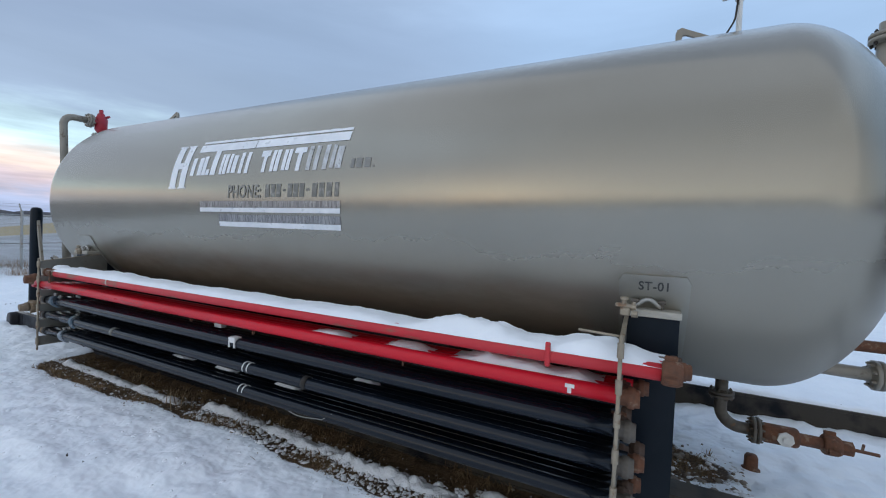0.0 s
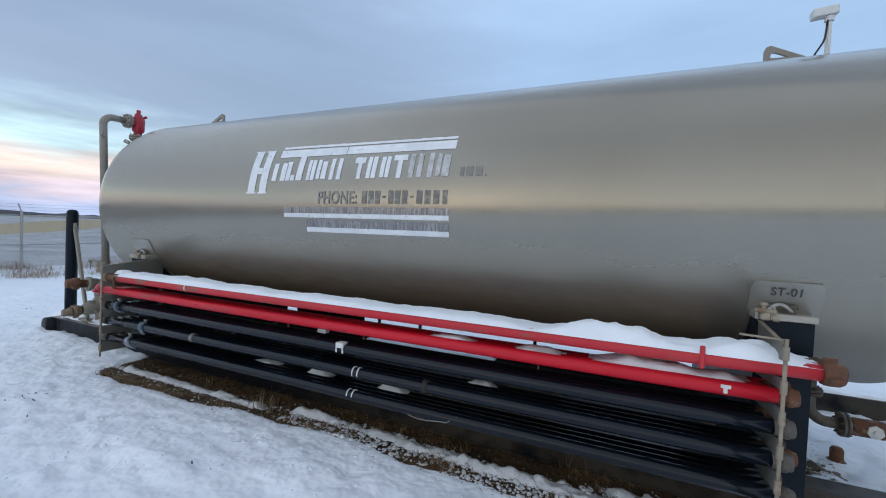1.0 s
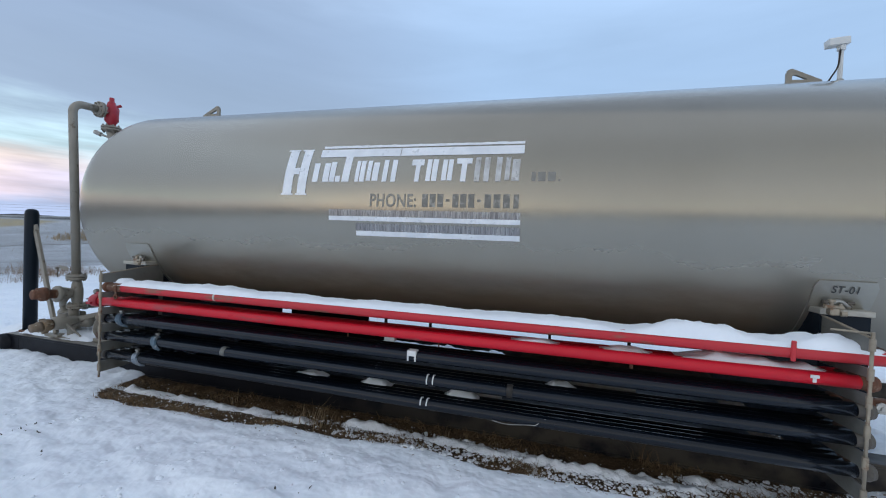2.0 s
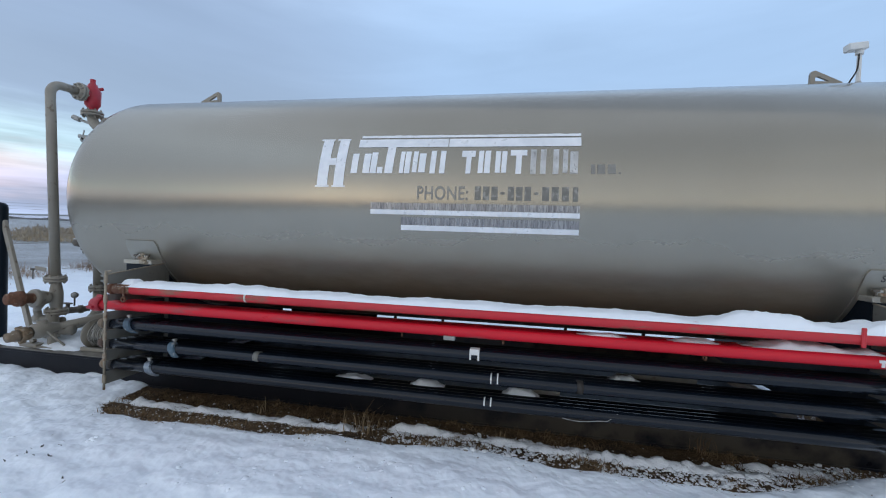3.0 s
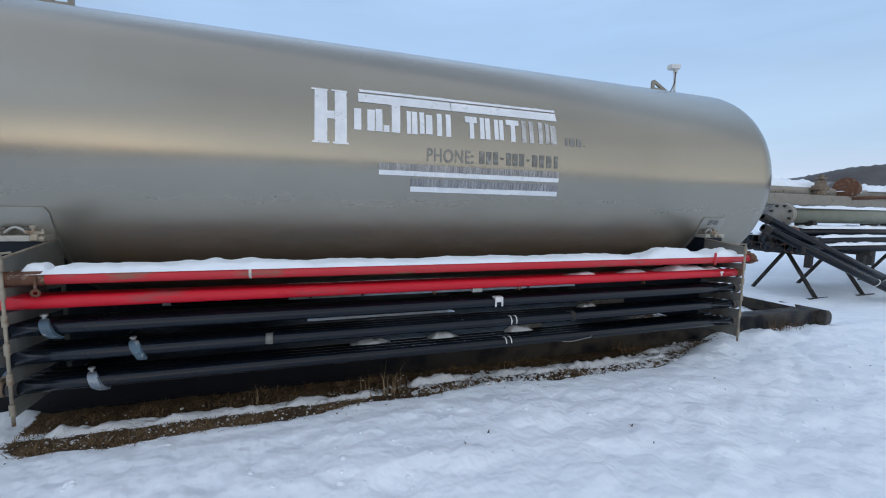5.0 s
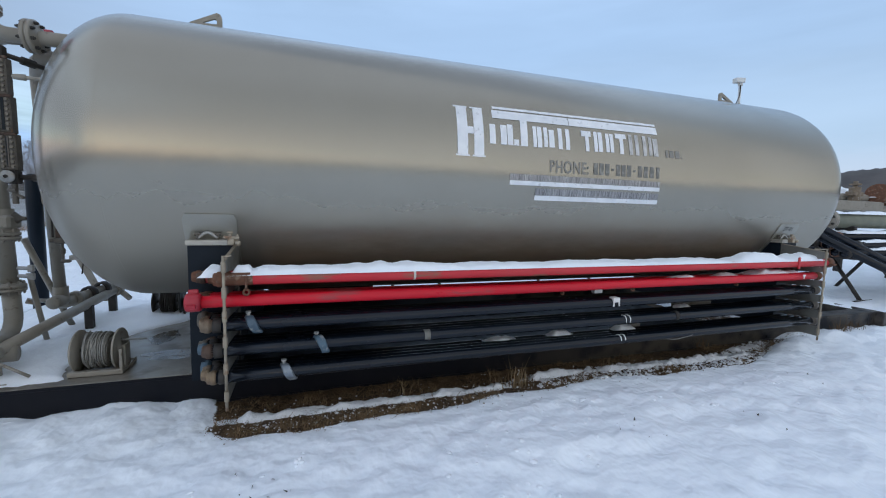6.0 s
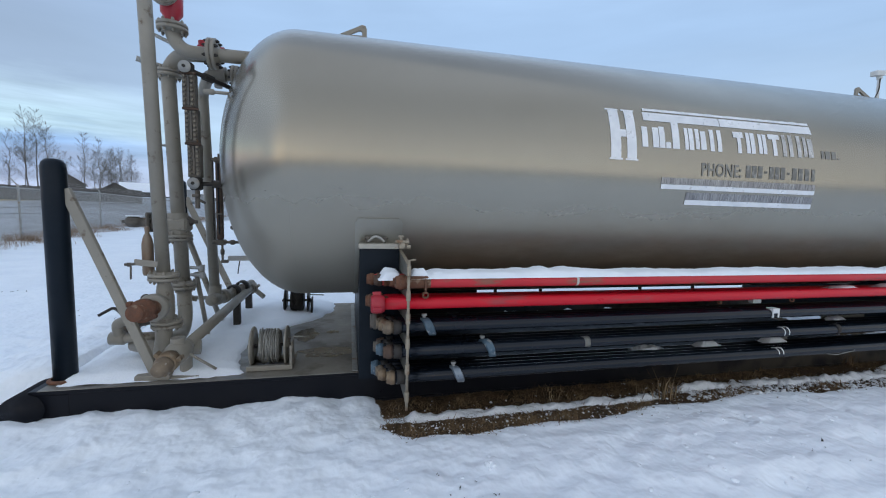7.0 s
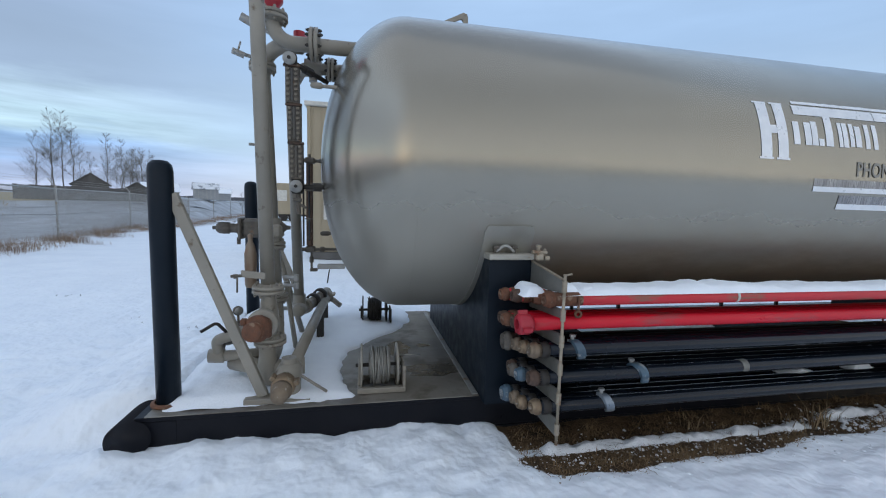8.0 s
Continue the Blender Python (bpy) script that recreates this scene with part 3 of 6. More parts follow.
def build_ground():
    xs, ys = axis_steps(-10.5, 2.8, 0.05, 2500), axis_steps(-2.5, 4.9, 0.047, 2500)
    nx = len(xs)
    verts = [(x, y, ground_height(x, y)) for y in ys for x in xs]
    faces = [(j * nx + i, j * nx + i + 1, (j + 1) * nx + i + 1, (j + 1) * nx + i) for j in range(len(ys) - 1) for i in range(nx - 1)]
    me = bpy.data.meshes.new("ground")
    me.from_pydata(verts, [], faces)
    b, f = me.attributes.new("bare", "FLOAT", "POINT"), me.attributes.new("field", "FLOAT", "POINT")
    b.data.foreach_set("value", [bare(x, y)[1] if -8 < x < 2 and 1 < y < 6 else 0.0 for x, y, _ in verts])
    f.data.foreach_set("value", [max(sstep(46, 49, -x) * (1 - sstep(57, 62, -x)) * (1 - sstep(22, 34, y)) * sstep(-80, -60, y), sstep(1.2, 0.8, math.hypot((x + 38.5) / 6.5, (y - 39.5) / 4.5))) for x, y, _ in verts])
    me.polygons.foreach_set("use_smooth", [True] * len(faces))
    me.materials.append(M_GROUND)
    tagged(new("ground", me), "trampled snow with a thawed strip of brown earth and dead grass", "snow ground", kind="structure")


build_ground()

# ---- the tank ----
YC, ZC, R = 3.492, 2.004, 1.258
X0, X1, HEAD = -7.265, 0.56, 0.715
tank = thing("storage_tank", (-3.33, YC, 0.75), "large horizontal dull stainless steel pressure tank with worn silver foil signage", "tank")


def head_profile(x, sgn):
    """An elliptical dished head."""
    n = 2.02
    return [(x + sgn * HEAD * math.sin(a) ** (2 / n), R * math.cos(a) ** (2 / n)) for a in [math.pi / 2 * k / 26 for k in range(1, 26)]] + [(x + sgn * HEAD, 0)]


prof = [(s - X0, r) for s, r in head_profile(X0, -1)][::-1] + [(s, R) for s in np.linspace(0, X1 - X0, 9)] + [(s - X0, r) for s, r in head_profile(X1, 1)]
part("shell", lathe(prof, (X0, YC, ZC), (1, 0, 0), 128), M_TANK, tank)
for x in (X0, -2.04):
    part("weld_seam", lathe([(-0.006, R - 0.002), (-0.003, R + 0.0005), (0.003, R + 0.0005), (0.006, R - 0.002)], (x, YC, ZC), (1, 0, 0), 128), M_TANK, tank, "thin polished weld seam round the shell")


def on_shell(x, z, lift=0.003):
    a = math.asin(max(min((z - ZC) / R, 1), -1))
    return Vector((x, YC - (R + lift) * math.cos(a), ZC + (R + lift) * math.sin(a)))


def decal(name, x0, x1, z0, z1, material, lift=0.003, slant=0.0, label="", nx=1, ragged=0.0):
    """A thin foil patch laid on the curved shell."""
    bm = bmesh.new()
    nz = max(2, int((z1 - z0) / 0.03))
    rows = []
    for j in range(nz + 1):
        z = z0 + (z1 - z0) * j / nz
        row = []
        for i in range(nx + 1):
            x = x0 + (x1 - x0) * i / nx
            w = ragged * fbm(x * 40, z * 3, 1.0, 2, 4.0) if j == nz else 0
            row.append(bm.verts.new(on_shell(x + slant * (z - z0), z + w, lift)))
        rows.append(row)
    for a, b in zip(rows, rows[1:]):
        for k in range(nx):
            bm.faces.new((a[k], a[k + 1], b[k + 1], b[k]))
    return part(name, smooth(bm), material, tank, label)


# maker's sign: plain silver shapes in place of the letters
decal("sign_stripe", -4.262, -2.333, 2.560, 2.584, M_FOIL, nx=60, ragged=0.006, label="thin silver foil stripe")
decal("sign_stripe", -4.275, -3.448, 2.468, 2.546, M_FOIL, nx=8, label="broad silver foil stripe")
decal("sign_stripe", -3.442, -2.333, 2.468, 2.546, M_FOIL, nx=8, label="broad silver foil stripe")
for x0, x1 in ((-4.655, -4.555), (-4.495, -4.400)):
    decal("sign_bar", x0 + 0.02, x1 + 0.02, 2.112, 2.538, M_FOIL, slant=0.02, nx=2, label="tall silver foil bar")
    for z in (2.097, 2.5385):
        decal("sign_bar", x0 + 0.004, x1 + 0.036, z, z + 0.0145, M_FOIL)
decal("sign_bar", -4.537, -4.473, 2.30, 2.365, M_FOIL, slant=0.02)
decal("sign_bar", -4.005, -3.93, 2.225, 2.468, M_FOIL, slant=0.05, nx=2)
for u0, u1, low, high in ((218, 246, 230, 150), (270, 300, 230, 150), (303, 330, 230, 145), (334, 358, 230, 205), (430, 448, 230, 142), (452, 475, 230, 142), (485, 505, 226, 142), (512, 540, 226, 150), (560, 582, 230, 140), (600, 622, 230, 140),
                          (690, 745, 165, 140), (708, 728, 230, 165), (757, 777, 228, 140), (782, 805, 228, 140), (825, 845, 226, 142), (850, 870, 226, 142), (885, 950, 160, 138), (906, 928, 230, 160), (962, 984, 230, 136),
                          (1000, 1022, 230, 136), (1048, 1070, 230, 136), (1085, 1104, 226, 136), (1112, 1142, 228, 145)):
    fade = M_FOIL if u0 < 955 else M_FOILW
    decal("sign_bar", -4.114 + (u0 - 315) * 0.002118, -4.114 + (u1 - 315) * 0.002118, 2.43 - (low - 140) * 0.00228, 2.43 - (high - 140) * 0.00228, fade, slant=0.03)
for u0, u1 in ((1190, 1206), (1214, 1242), (1252, 1280), (1290, 1298)):
    decal("sign_bar", -4.114 + (u0 - 315) * 0.002118, -4.114 + (u1 - 315) * 0.002118, 2.228, 2.305 if u0 < 1285 else 2.243, M_INKL)
for u0, u1 in ((750, 775), (783, 808), (816, 841), (852, 868), (880, 905), (912, 937), (945, 970), (982, 998), (1012, 1038), (1048, 1074), (1086, 1112), (1126, 1146)):
    short = u1 - u0 < 18
    decal("number_bar", -4.114 + (u0 - 315) * 0.002118, -4.114 + (u1 - 315) * 0.002118, 2.05 if short else 2.0, 2.07 if short else 2.115, M_INKW)
for x0, z0, z1 in ((-4.114, 1.865, 1.966), (-3.835, 1.73, 1.842)):
    # upper part carries the foil's dark reflection as colour
    decal("foil_strip", x0, -2.335, z0 + (z1 - z0) * 0.42, z1, M_FOILREFL, nx=6, label="peeling foil strip with a dark mottled reflection painted in")
    decal("foil_strip", x0, -2.335, z0, z0 + (z1 - z0) * 0.4, M_FOIL, lift=0.004, nx=6, label="bright silver foil strip")


def shell_text(body, x, z, width, height, material, lift=0.005):
    cu = bpy.data.curves.new("lettering", "FONT")
    cu.body, cu.size, cu.space_character, cu.offset = body, 1.0, 1.08, 0.018
    tmp = bpy.data.objects.new("tmp", cu)
    scene.collection.objects.link(tmp)
    me = bpy.data.meshes.new_from_object(tmp.evaluated_get(bpy.context.evaluated_depsgraph_get()))
    bpy.data.objects.remove(tmp)
    bm = bmesh.new()
    bm.from_mesh(me)
    bpy.data.meshes.remove(me)
    w, h = max(v.co.x for v in bm.verts), max(v.co.y for v in bm.verts)
    for v in bm.verts:
        v.co = on_shell(x + v.co.x / w * width, z + v.co.y / h * height, lift)
    return part("lettering", bm, material, tank, "dark printed lettering")


shell_text("PHONE:", -3.70, 2.0, 0.45, 0.115, M_INKL)


def pad(x0, x1):
    """Reinforcing pad welded on the shell over a saddle and wrapped down under the tank."""
    bm = bmesh.new()
    top, rows = math.asin((1.545 - ZC) / R), []
    for j in range(34):
        a = top - (top + radians(88)) * j / 33
        ins = 0.02 if j == 0 else 0.0
        rows.append([bm.verts.new((x, YC - (R + 0.011) * math.cos(a), ZC + (R + 0.011) * math.sin(a))) for x in (x0 + ins, x1 - ins)])
    for a, b in zip(rows, rows[1:]):
        bm.faces.new((a[0], a[1], b[1], b[0]))
    ring = bmesh.ops.extrude_edge_only(bm, edges=[e for e in bm.edges if e.is_boundary])["geom"]
    for v in [g for g in ring if isinstance(g, bmesh.types.BMVert)]:
        d = Vector((0, v.co.y - YC, v.co.z - ZC)).normalized()
        v.co -= d * 0.014
    return part("saddle_pad", smooth(bm, 30), M_PAD, tank, "brushed reinforcing pad with rounded corners")


pad(-6.785, -6.415)
pad(-0.275, 0.092)
shell_text("ST-01", -0.172, 1.462, 0.155, 0.050, M_INK, lift=0.016)


def lug(x, sgn):
    """A welded lifting plate: upright at one end, sloping down at the other, with a slot."""
    outer = [(0, -0.03), (0, 0.165), (0.012, 0.195), (0.045, 0.205), (0.28, 0.085), (0.31, -0.03)]
    inner = [(0.045, 0.10), (0.045, 0.13), (0.055, 0.145), (0.075, 0.145), (0.165, 0.10), (0.165, 0.095)]
    bm = bmesh.new()
    rings = [[bm.verts.new((x + sgn * u, y, ZC + R + w)) for u, w in pts] for y in (YC - 0.013, YC + 0.013) for pts in (outer, inner)]
    for k in range(6):
        n = (k + 1) % 6
        for a, b in ((0, 1), (2, 3), (0, 2), (1, 3)):
            bm.faces.new((rings[a][k], rings[a][n], rings[b][n], rings[b][k]))
    part("lifting_lug", bm, M_BEIGE, tank, "taupe slotted lifting lug")


lug(-6.665, -1)
lug(-0.02, 1)

# sensor mast on top
mast = thing("level_sensor", (0.39, YC, ZC + R), "white plastic sensor head on a short mast on the tank top", "sensor")
part("mast_pole", cyl((0.40, YC, 3.25), (0.40, YC, 3.66), 0.019), M_WHITE, mast)
part("mount_plate", box(0.18, 0.48, YC - 0.06, YC + 0.06, 3.258, 3.272), M_GALV, mast)
part("sensor_head", smooth(box(-0.115, 0.05, -0.045, 0.045, -0.028, 0.04, 0.006, pose(0.40, YC, 3.68, 0, -5, 0)), 30), M_WHITE, mast)
part("head_bracket", cyl((0.40, YC, 3.61), (0.40, YC, 3.65), 0.032, seg=12), M_WHITE, mast)
part("collar", lathe([(0, 0.03), (0.02, 0.036), (0.045, 0.034), (0.06, 0.022), (0.075, 0.03), (0.085, 0.02)], (0.40, YC, 3.262), (0, 0, 1), 16), M_GALV, mast)
part("cable", tube(rounded([(0.385, YC - 0.02, 3.62), (0.37, YC - 0.03, 3.45), (0.27, YC - 0.03, 3.268)], 0.2), 0.007, 6), M_DARK, mast)

# ---- the skid ----
SPACERS = (-4.65, -3.9, -2.1, -1.05)

skid = thing("skid_frame", (-3.4, YC, 0.0), "black painted steel skid with worn deck plate carrying the tank", "skid")


def runner(y0, y1):
    """Rolled beam: two flanges and a set-back web."""
    return merge(box(-9.06, 2.32, y0, y1, 0.222, 0.25, 0.004), box(-9.06, 2.32, y0, y1, -0.02, 0.006, 0.004), box(-9.06, 2.32, y0 + 0.012, y1 - 0.03, 0.0, 0.23, 0))


part("runner", runner(2.45, 2.65), M_SKID, skid, "black skid runner with scraped paint, dirt and painted snow light")
part("runner", runner(4.82, 5.02), M_SKID, skid, "black skid runner with scraped paint, dirt and painted snow light")
for x, sg in ((-9.09, -1), (2.36, 1)):
    part("tow_pipe", merge(tube([(x, 2.40, 0.115), (x, 5.06, 0.115)], 0.125, 24), box(min(x, x - sg * 0.28), max(x, x - sg * 0.28), 2.458, 2.64, 0.0, 0.221, 0.01), box(min(x, x - sg * 0.28), max(x, x - sg * 0.28), 4.84, 5.0, 0.0, 0.235, 0.01)), M_SKID, skid, "round cross pipe at the skid's end")
for x in (-8.2, -7.3):
    part("cross_member", box(x - 0.07, x + 0.07, 2.62, 4.84, 0.0, 0.10, 0.005), M_SKID, skid)
part("deck_plate", box(-9.0, -6.72, 2.445, 5.02, 0.2505, 0.257, 0.002), M_DECK, skid, "bare stained steel deck plate")


def saddle(x0, x1):
    ys = np.linspace(2.43, 2 * YC - 2.43, 40)
    poly = [(2.31, 0.25), (2.31, 1.315)] + [(y, ZC - math.sqrt((R + 0.013) ** 2 - (y - YC) ** 2)) for y in ys] + [(2 * YC - 2.31, 1.315), (2 * YC - 2.31, 0.25)]
    bm = bmesh.new()
    f = bm.faces.new([bm.verts.new((x0, y, z)) for y, z in poly])
    ext = bmesh.ops.extrude_face_region(bm, geom=[f])["geom"]
    bmesh.ops.translate(bm, verts=[g for g in ext if isinstance(g, bmesh.types.BMVert)], vec=(x1 - x0, 0, 0))
    part("saddle", bm, M_NAVY, skid, "navy painted saddle box under the tank")
    for x in (x0 + 0.06, x0 + 0.20):
        part("eye_bolt", merge(cyl((x, 2.36, 1.344), (x, 2.36, 1.385), 0.010, seg=8), cyl((x - 0.02, 2.36, 1.385), (x + 0.02, 2.36, 1.387), 0.012, seg=8)), M_IRON, skid)
    part("u_bolt", tube([(x0 + 0.065 + 0.13 * k / 10, 2.36, 1.352 + 0.046 * math.sin(math.pi * k / 10)) for k in range(11)], 0.013, 8), M_GALV, skid)
    part("saddle_cap", box(x0 - 0.01, x1 + 0.01, 2.285, 2.45, 1.305, 1.345, 0.004), M_CAP, skid, "bare steel cap on the saddle")


saddle(-6.75, -6.44)
saddle(-0.245, 0.045)
# added panel, stands in for the shade seen between the pipes
part("rear_panel", box(-6.40, -4.95, 4.86, 4.90, 0.25, 1.25, 0.004), M_GAP, skid, "added dark panel along the rear runner, behind the pipe gaps")
for x in SPACERS:
    part("rear_upright", box(x - 0.02, x + 0.02, 4.87, 4.91, 0.25, 0.80, 0.003), M_DARK, skid)
# added sheet, its black stands in for the shade under the tank
part("drip_pan", box(-6.70, -0.26, 2.655, 4.815, 0.03, 0.045, 0.003), M_GAP, skid, "added black sheet between the runners that darkens the pipe gaps")
part("junction_strip", box(-6.80, -6.755, 2.46, 4.9, 0.2575, 0.268, 0.002), M_GALV, skid, "bare bright weld strip along the deck")

# ---- pipe rack ----
ROWS_Z = (1.10, 0.945, 0.775, 0.593, 0.402)
COLS_Y = (1.935, 2.027, 2.119, 2.211)
SLOPE = 0.08  # the slots fall towards the tank, so that the pipes cannot roll out


def rack_end(x, sgn, label):
    """Slotted plate that carries the pipe ends, shut by a long pin through sleeves."""
    t = thing("rack_plate", (x, 2.2, 0.25), label, "pipe rack")
    tops = [0.25] + [z + 0.05 for z in ROWS_Z[::-1]]
    bots = [z - 0.047 for z in ROWS_Z[::-1]] + [1.235]
    part("plate", box(x - 0.006, x + 0.006, 2.452, 2.50, 0.25, 1.31, 0.001), M_RACK, t)
    for z0, z1 in zip(tops, bots):
        f = box(x - 0.006, x + 0.006, 1.84, 2.4515, z0, z1, 0.001)
        for v in f.verts:
            if z1 > 1.2 and v.co.z > 1.2:
                v.co.z += 0.07 * (v.co.y - 1.84) / 0.6
            elif not (z0 < 0.3 and v.co.z < 0.3):
                v.co.z -= SLOPE * (v.co.y - COLS_Y[0])
        part("finger", f, M_RACK, t)
    part("pin", tube([(x, 1.83, 0.20), (x, 1.83, 1.275)], 0.010, 8), M_PIN, t, "long thin locking pin")
    for z0, z1 in zip(tops, bots):
        zc = 0.5 * (z0 + z1) if z1 < 1.2 else 1.2
        part("sleeve", cyl((x, 1.83, zc - 0.035), (x, 1.83, zc + 0.035), 0.016, seg=12), M_PIN, t)
    part("pin_handle", tube([(x + 0.01 * sgn, 1.832, 1.268), (x - (0.20 if sgn > 0 else -0.05), 1.84, 1.275)], 0.007, 6), M_PIN, t)
    knob = merge(box(x - 0.03, x + 0.022, 2.17, 2.23, 1.315, 1.362, 0.008), cyl((x - 0.055, 2.20, 1.372), (x + 0.05, 2.195, 1.366), 0.014, seg=10), cyl((x - 0.012, 2.20, 1.35), (x - 0.012, 2.20, 1.41), 0.013, seg=8))
    knob = merge(knob, lathe([(0, 0.012), (0.004, 0.022), (0.018, 0.022), (0.022, 0.01), (0.022, 0)], (x - 0.012, 2.20, 1.40), (0, 0, 1), 10), cyl((x + 0.03, 2.18, 1.33), (x + 0.06, 2.175, 1.33), 0.018, seg=8), cyl((x + 0.03, 2.20, 1.345), (x + 0.04, 2.20, 1.395), 0.010, seg=8))
    part("hinge_block", smooth(knob, 35), M_PIN, t, "worn pivot block at the pin's top")
    part("plate_rim", box(x - 0.012, x + 0.012, 1.85, 2.44, 1.2355, 1.244, 0.002, Matrix(((1, 0, 0, 0), (0, 1, 0, 0), (0, 0.07 / 0.6, 1, -1.84 * 0.07 / 0.6), (0, 0, 0, 1)))), M_PIN, t)
    return t


rack_end(-6.43, -1, "grey slotted steel rack plate with a long locking pin")
rack_end(-0.225, 1, "grey slotted steel rack plate with a long locking pin")

rng = random.Random(5)


def pipe_end(t, x, y, z, r, sgn, material):
    """An open threaded pipe end: a stepped collar round a dark bore."""
    part("collar", lathe([(0.045, r * 0.66), (0, r * 0.70), (0, r * 0.98), (0.006, r * 1.07), (0.022, r * 1.10), (0.024, r * 1.24), (0.03, r * 1.28), (0.05, r * 1.28), (0.056, r * 1.22), (0.058, r * 1.08), (0.09, r * 1.05), (0.092, r * 0.97)], (x, y, z), (sgn, 0, 0), 18), material, t)
    part("bore", cyl((x + sgn * 0.03, y, z), (x + sgn * 0.046, y, z), r * 0.69, seg=14), M_DARK, t)


ENDS = ((M_RUST, M_RUST, M_OLDRUST, M_RUST), (M_RUST, M_OLDRUST, M_RUST, M_OLDRUST), (M_TAN, M_BRASS, M_TAN, M_IRON), (M_OLDRUST, M_BLUE, M_IRON, M_OLDRUST), (M_BRASS, M_BRASS, M_TAN, M_BLUE))

END_X = ((-6.50, -6.545, -6.65, -6.70), (-6.66, -6.68, -6.71, -6.70), (-6.595, -6.62, -6.63, -6.67), (-6.59, -6.635, -6.65, -6.62), (-6.565, -6.62, -6.63, -6.66))  # where the collars end, row by row


def line_pipe(row, col):
    y, r = COLS_Y[col] + (0.003 * rng.uniform(-1, 1) if col else 0), (0.044 if row > 1 else 0.039) if col else (0.042, 0.042, 0.043, 0.043, 0.043)[row]
    z = ROWS_Z[row] + 0.003 * rng.uniform(-1, 1) - SLOPE * (y - COLS_Y[0])
    red = row < 2
    x0 = 0.06 + END_X[row][col]
    x1 = {0: -0.035, 1: -0.21, 2: -0.22, 3: -0.22, 4: -0.20}[row] + (rng.uniform(-0.05, 0.05) if col else 0)
    word = "red painted" if red else "black painted"
    t = thing("line_pipe", (x0, y, z), f"{word} steel line pipe with threaded unions lying in the rack", "pipe", group="pipes in the rack")
    n = 13
    pts = [(x0 + (x1 - x0) * k / n, y + 0.003 * math.sin(k * 0.9 + row), z - 0.004 * math.sin(math.pi * k / n)) for k in range(n + 1)]
    part("tube", tube(pts, r, 20), (M_RED if row else M_REDOLD) if red else M_BLACK, t)
    endmat = ENDS[row][col]
    if row == 1 and col == 0:
        union(t, (x0 - 0.08, y, z), (1, 0, 0), r * 1.1, 0.095, M_REDV)
    elif col == 0 and row == 0:
        pipe_end(t, x0 - 0.07, y, z, r, 1, M_RUST)
        part("rust_sleeve", lathe([(0, r), (0, r + 0.003), (0.16, r + 0.003), (0.18, r)], (x0, y, z), (1, 0, 0)), M_RUST, t, "rusted bare pipe end")
    else:
        m = endmat
        pipe_end(t, x0 - 0.06, y, z, {(2, 3): 0.052, (4, 3): 0.046}.get((row, col), 0.036 if col else 0.040), 1, m)
        part("thread_ring", lathe([(0, r), (0, r + 0.008), (0.05, r + 0.008), (0.055, r)], (x0 + 0.015, y, z), (1, 0, 0)), M_DARK if row > 1 else M_RUST, t)
    if row == 0 and col == 0:
        union(t, (x1 - 0.01, y, z), (1, 0, 0), r * 1.04, 0.09, M_RUST)
    elif col == 0:
        pipe_end(t, x1 + 0.08, y, z, r, -1, M_RUST if row < 2 else M_IRON)
    else:
        pipe_end(t, x1 + 0.08, y, z, 0.036, -1, M_RUST if (row + col) % 3 == 1 else M_OLDRUST)
    return t, r, y, z


def band(t, x, y, z, r, w, material, name="band", label=""):
    part(name, lathe([(0, r - 0.002), (0, r + 0.0025), (w, r + 0.0025), (w, r - 0.002)], (x, y, z), (1, 0, 0)), material, t, label)


def clamp(t, x, y, z, r, material, turn, label):
    """A half-round pipe clamp hugging the front of the pipe, slanting along it, with a bolt at its top and a flared foot."""
    bm = bmesh.new()
    rings, n = [], 14
    for k in range(n + 1):
        f = k / n
        a = radians(118 - 212 * f + 12 * turn)
        c, sn = -math.cos(a), math.sin(a)
        flare = 0.014 * sstep(0.8, 1.0, f)
        w = 0.025 + 0.010 * math.sin(math.pi * f) + 0.006 * sstep(0.85, 1.0, f)
        cx = x + 0.07 * f
        rings.append([bm.verts.new((cx + dx * w, y + c * (r + rr) * 1.0, z + sn * (r + rr))) for dx, rr in ((-1, 0.002 + flare), (1, 0.002 + flare), (0.8, 0.018 + flare), (-0.8, 0.018 + flare))])
    for a, b in zip(rings, rings[1:]):
        for k in range(4):
            bm.faces.new((a[k], a[(k + 1) % 4], b[(k + 1) % 4], b[k]))
    bm.faces.new(rings[0])
    bm.faces.new(rings[-1][::-1])
    bmesh.ops.recalc_face_normals(bm, faces=bm.faces)
    c = part("clamp", smooth(bm, 50), material, t, label)
    a = radians(100 + 12 * turn)
    p = Vector((x + 0.004, y - math.cos(a) * (r + 0.012), z + math.sin(a) * (r + 0.012)))
    part("clamp_bolt", merge(cyl(p, p + Vector((0, 0, 0.034)), 0.012, seg=8), cyl(p + Vector((0, 0, 0.022)), p + Vector((0, 0, 0.036)), 0.020, seg=6)), M_GALV, c)


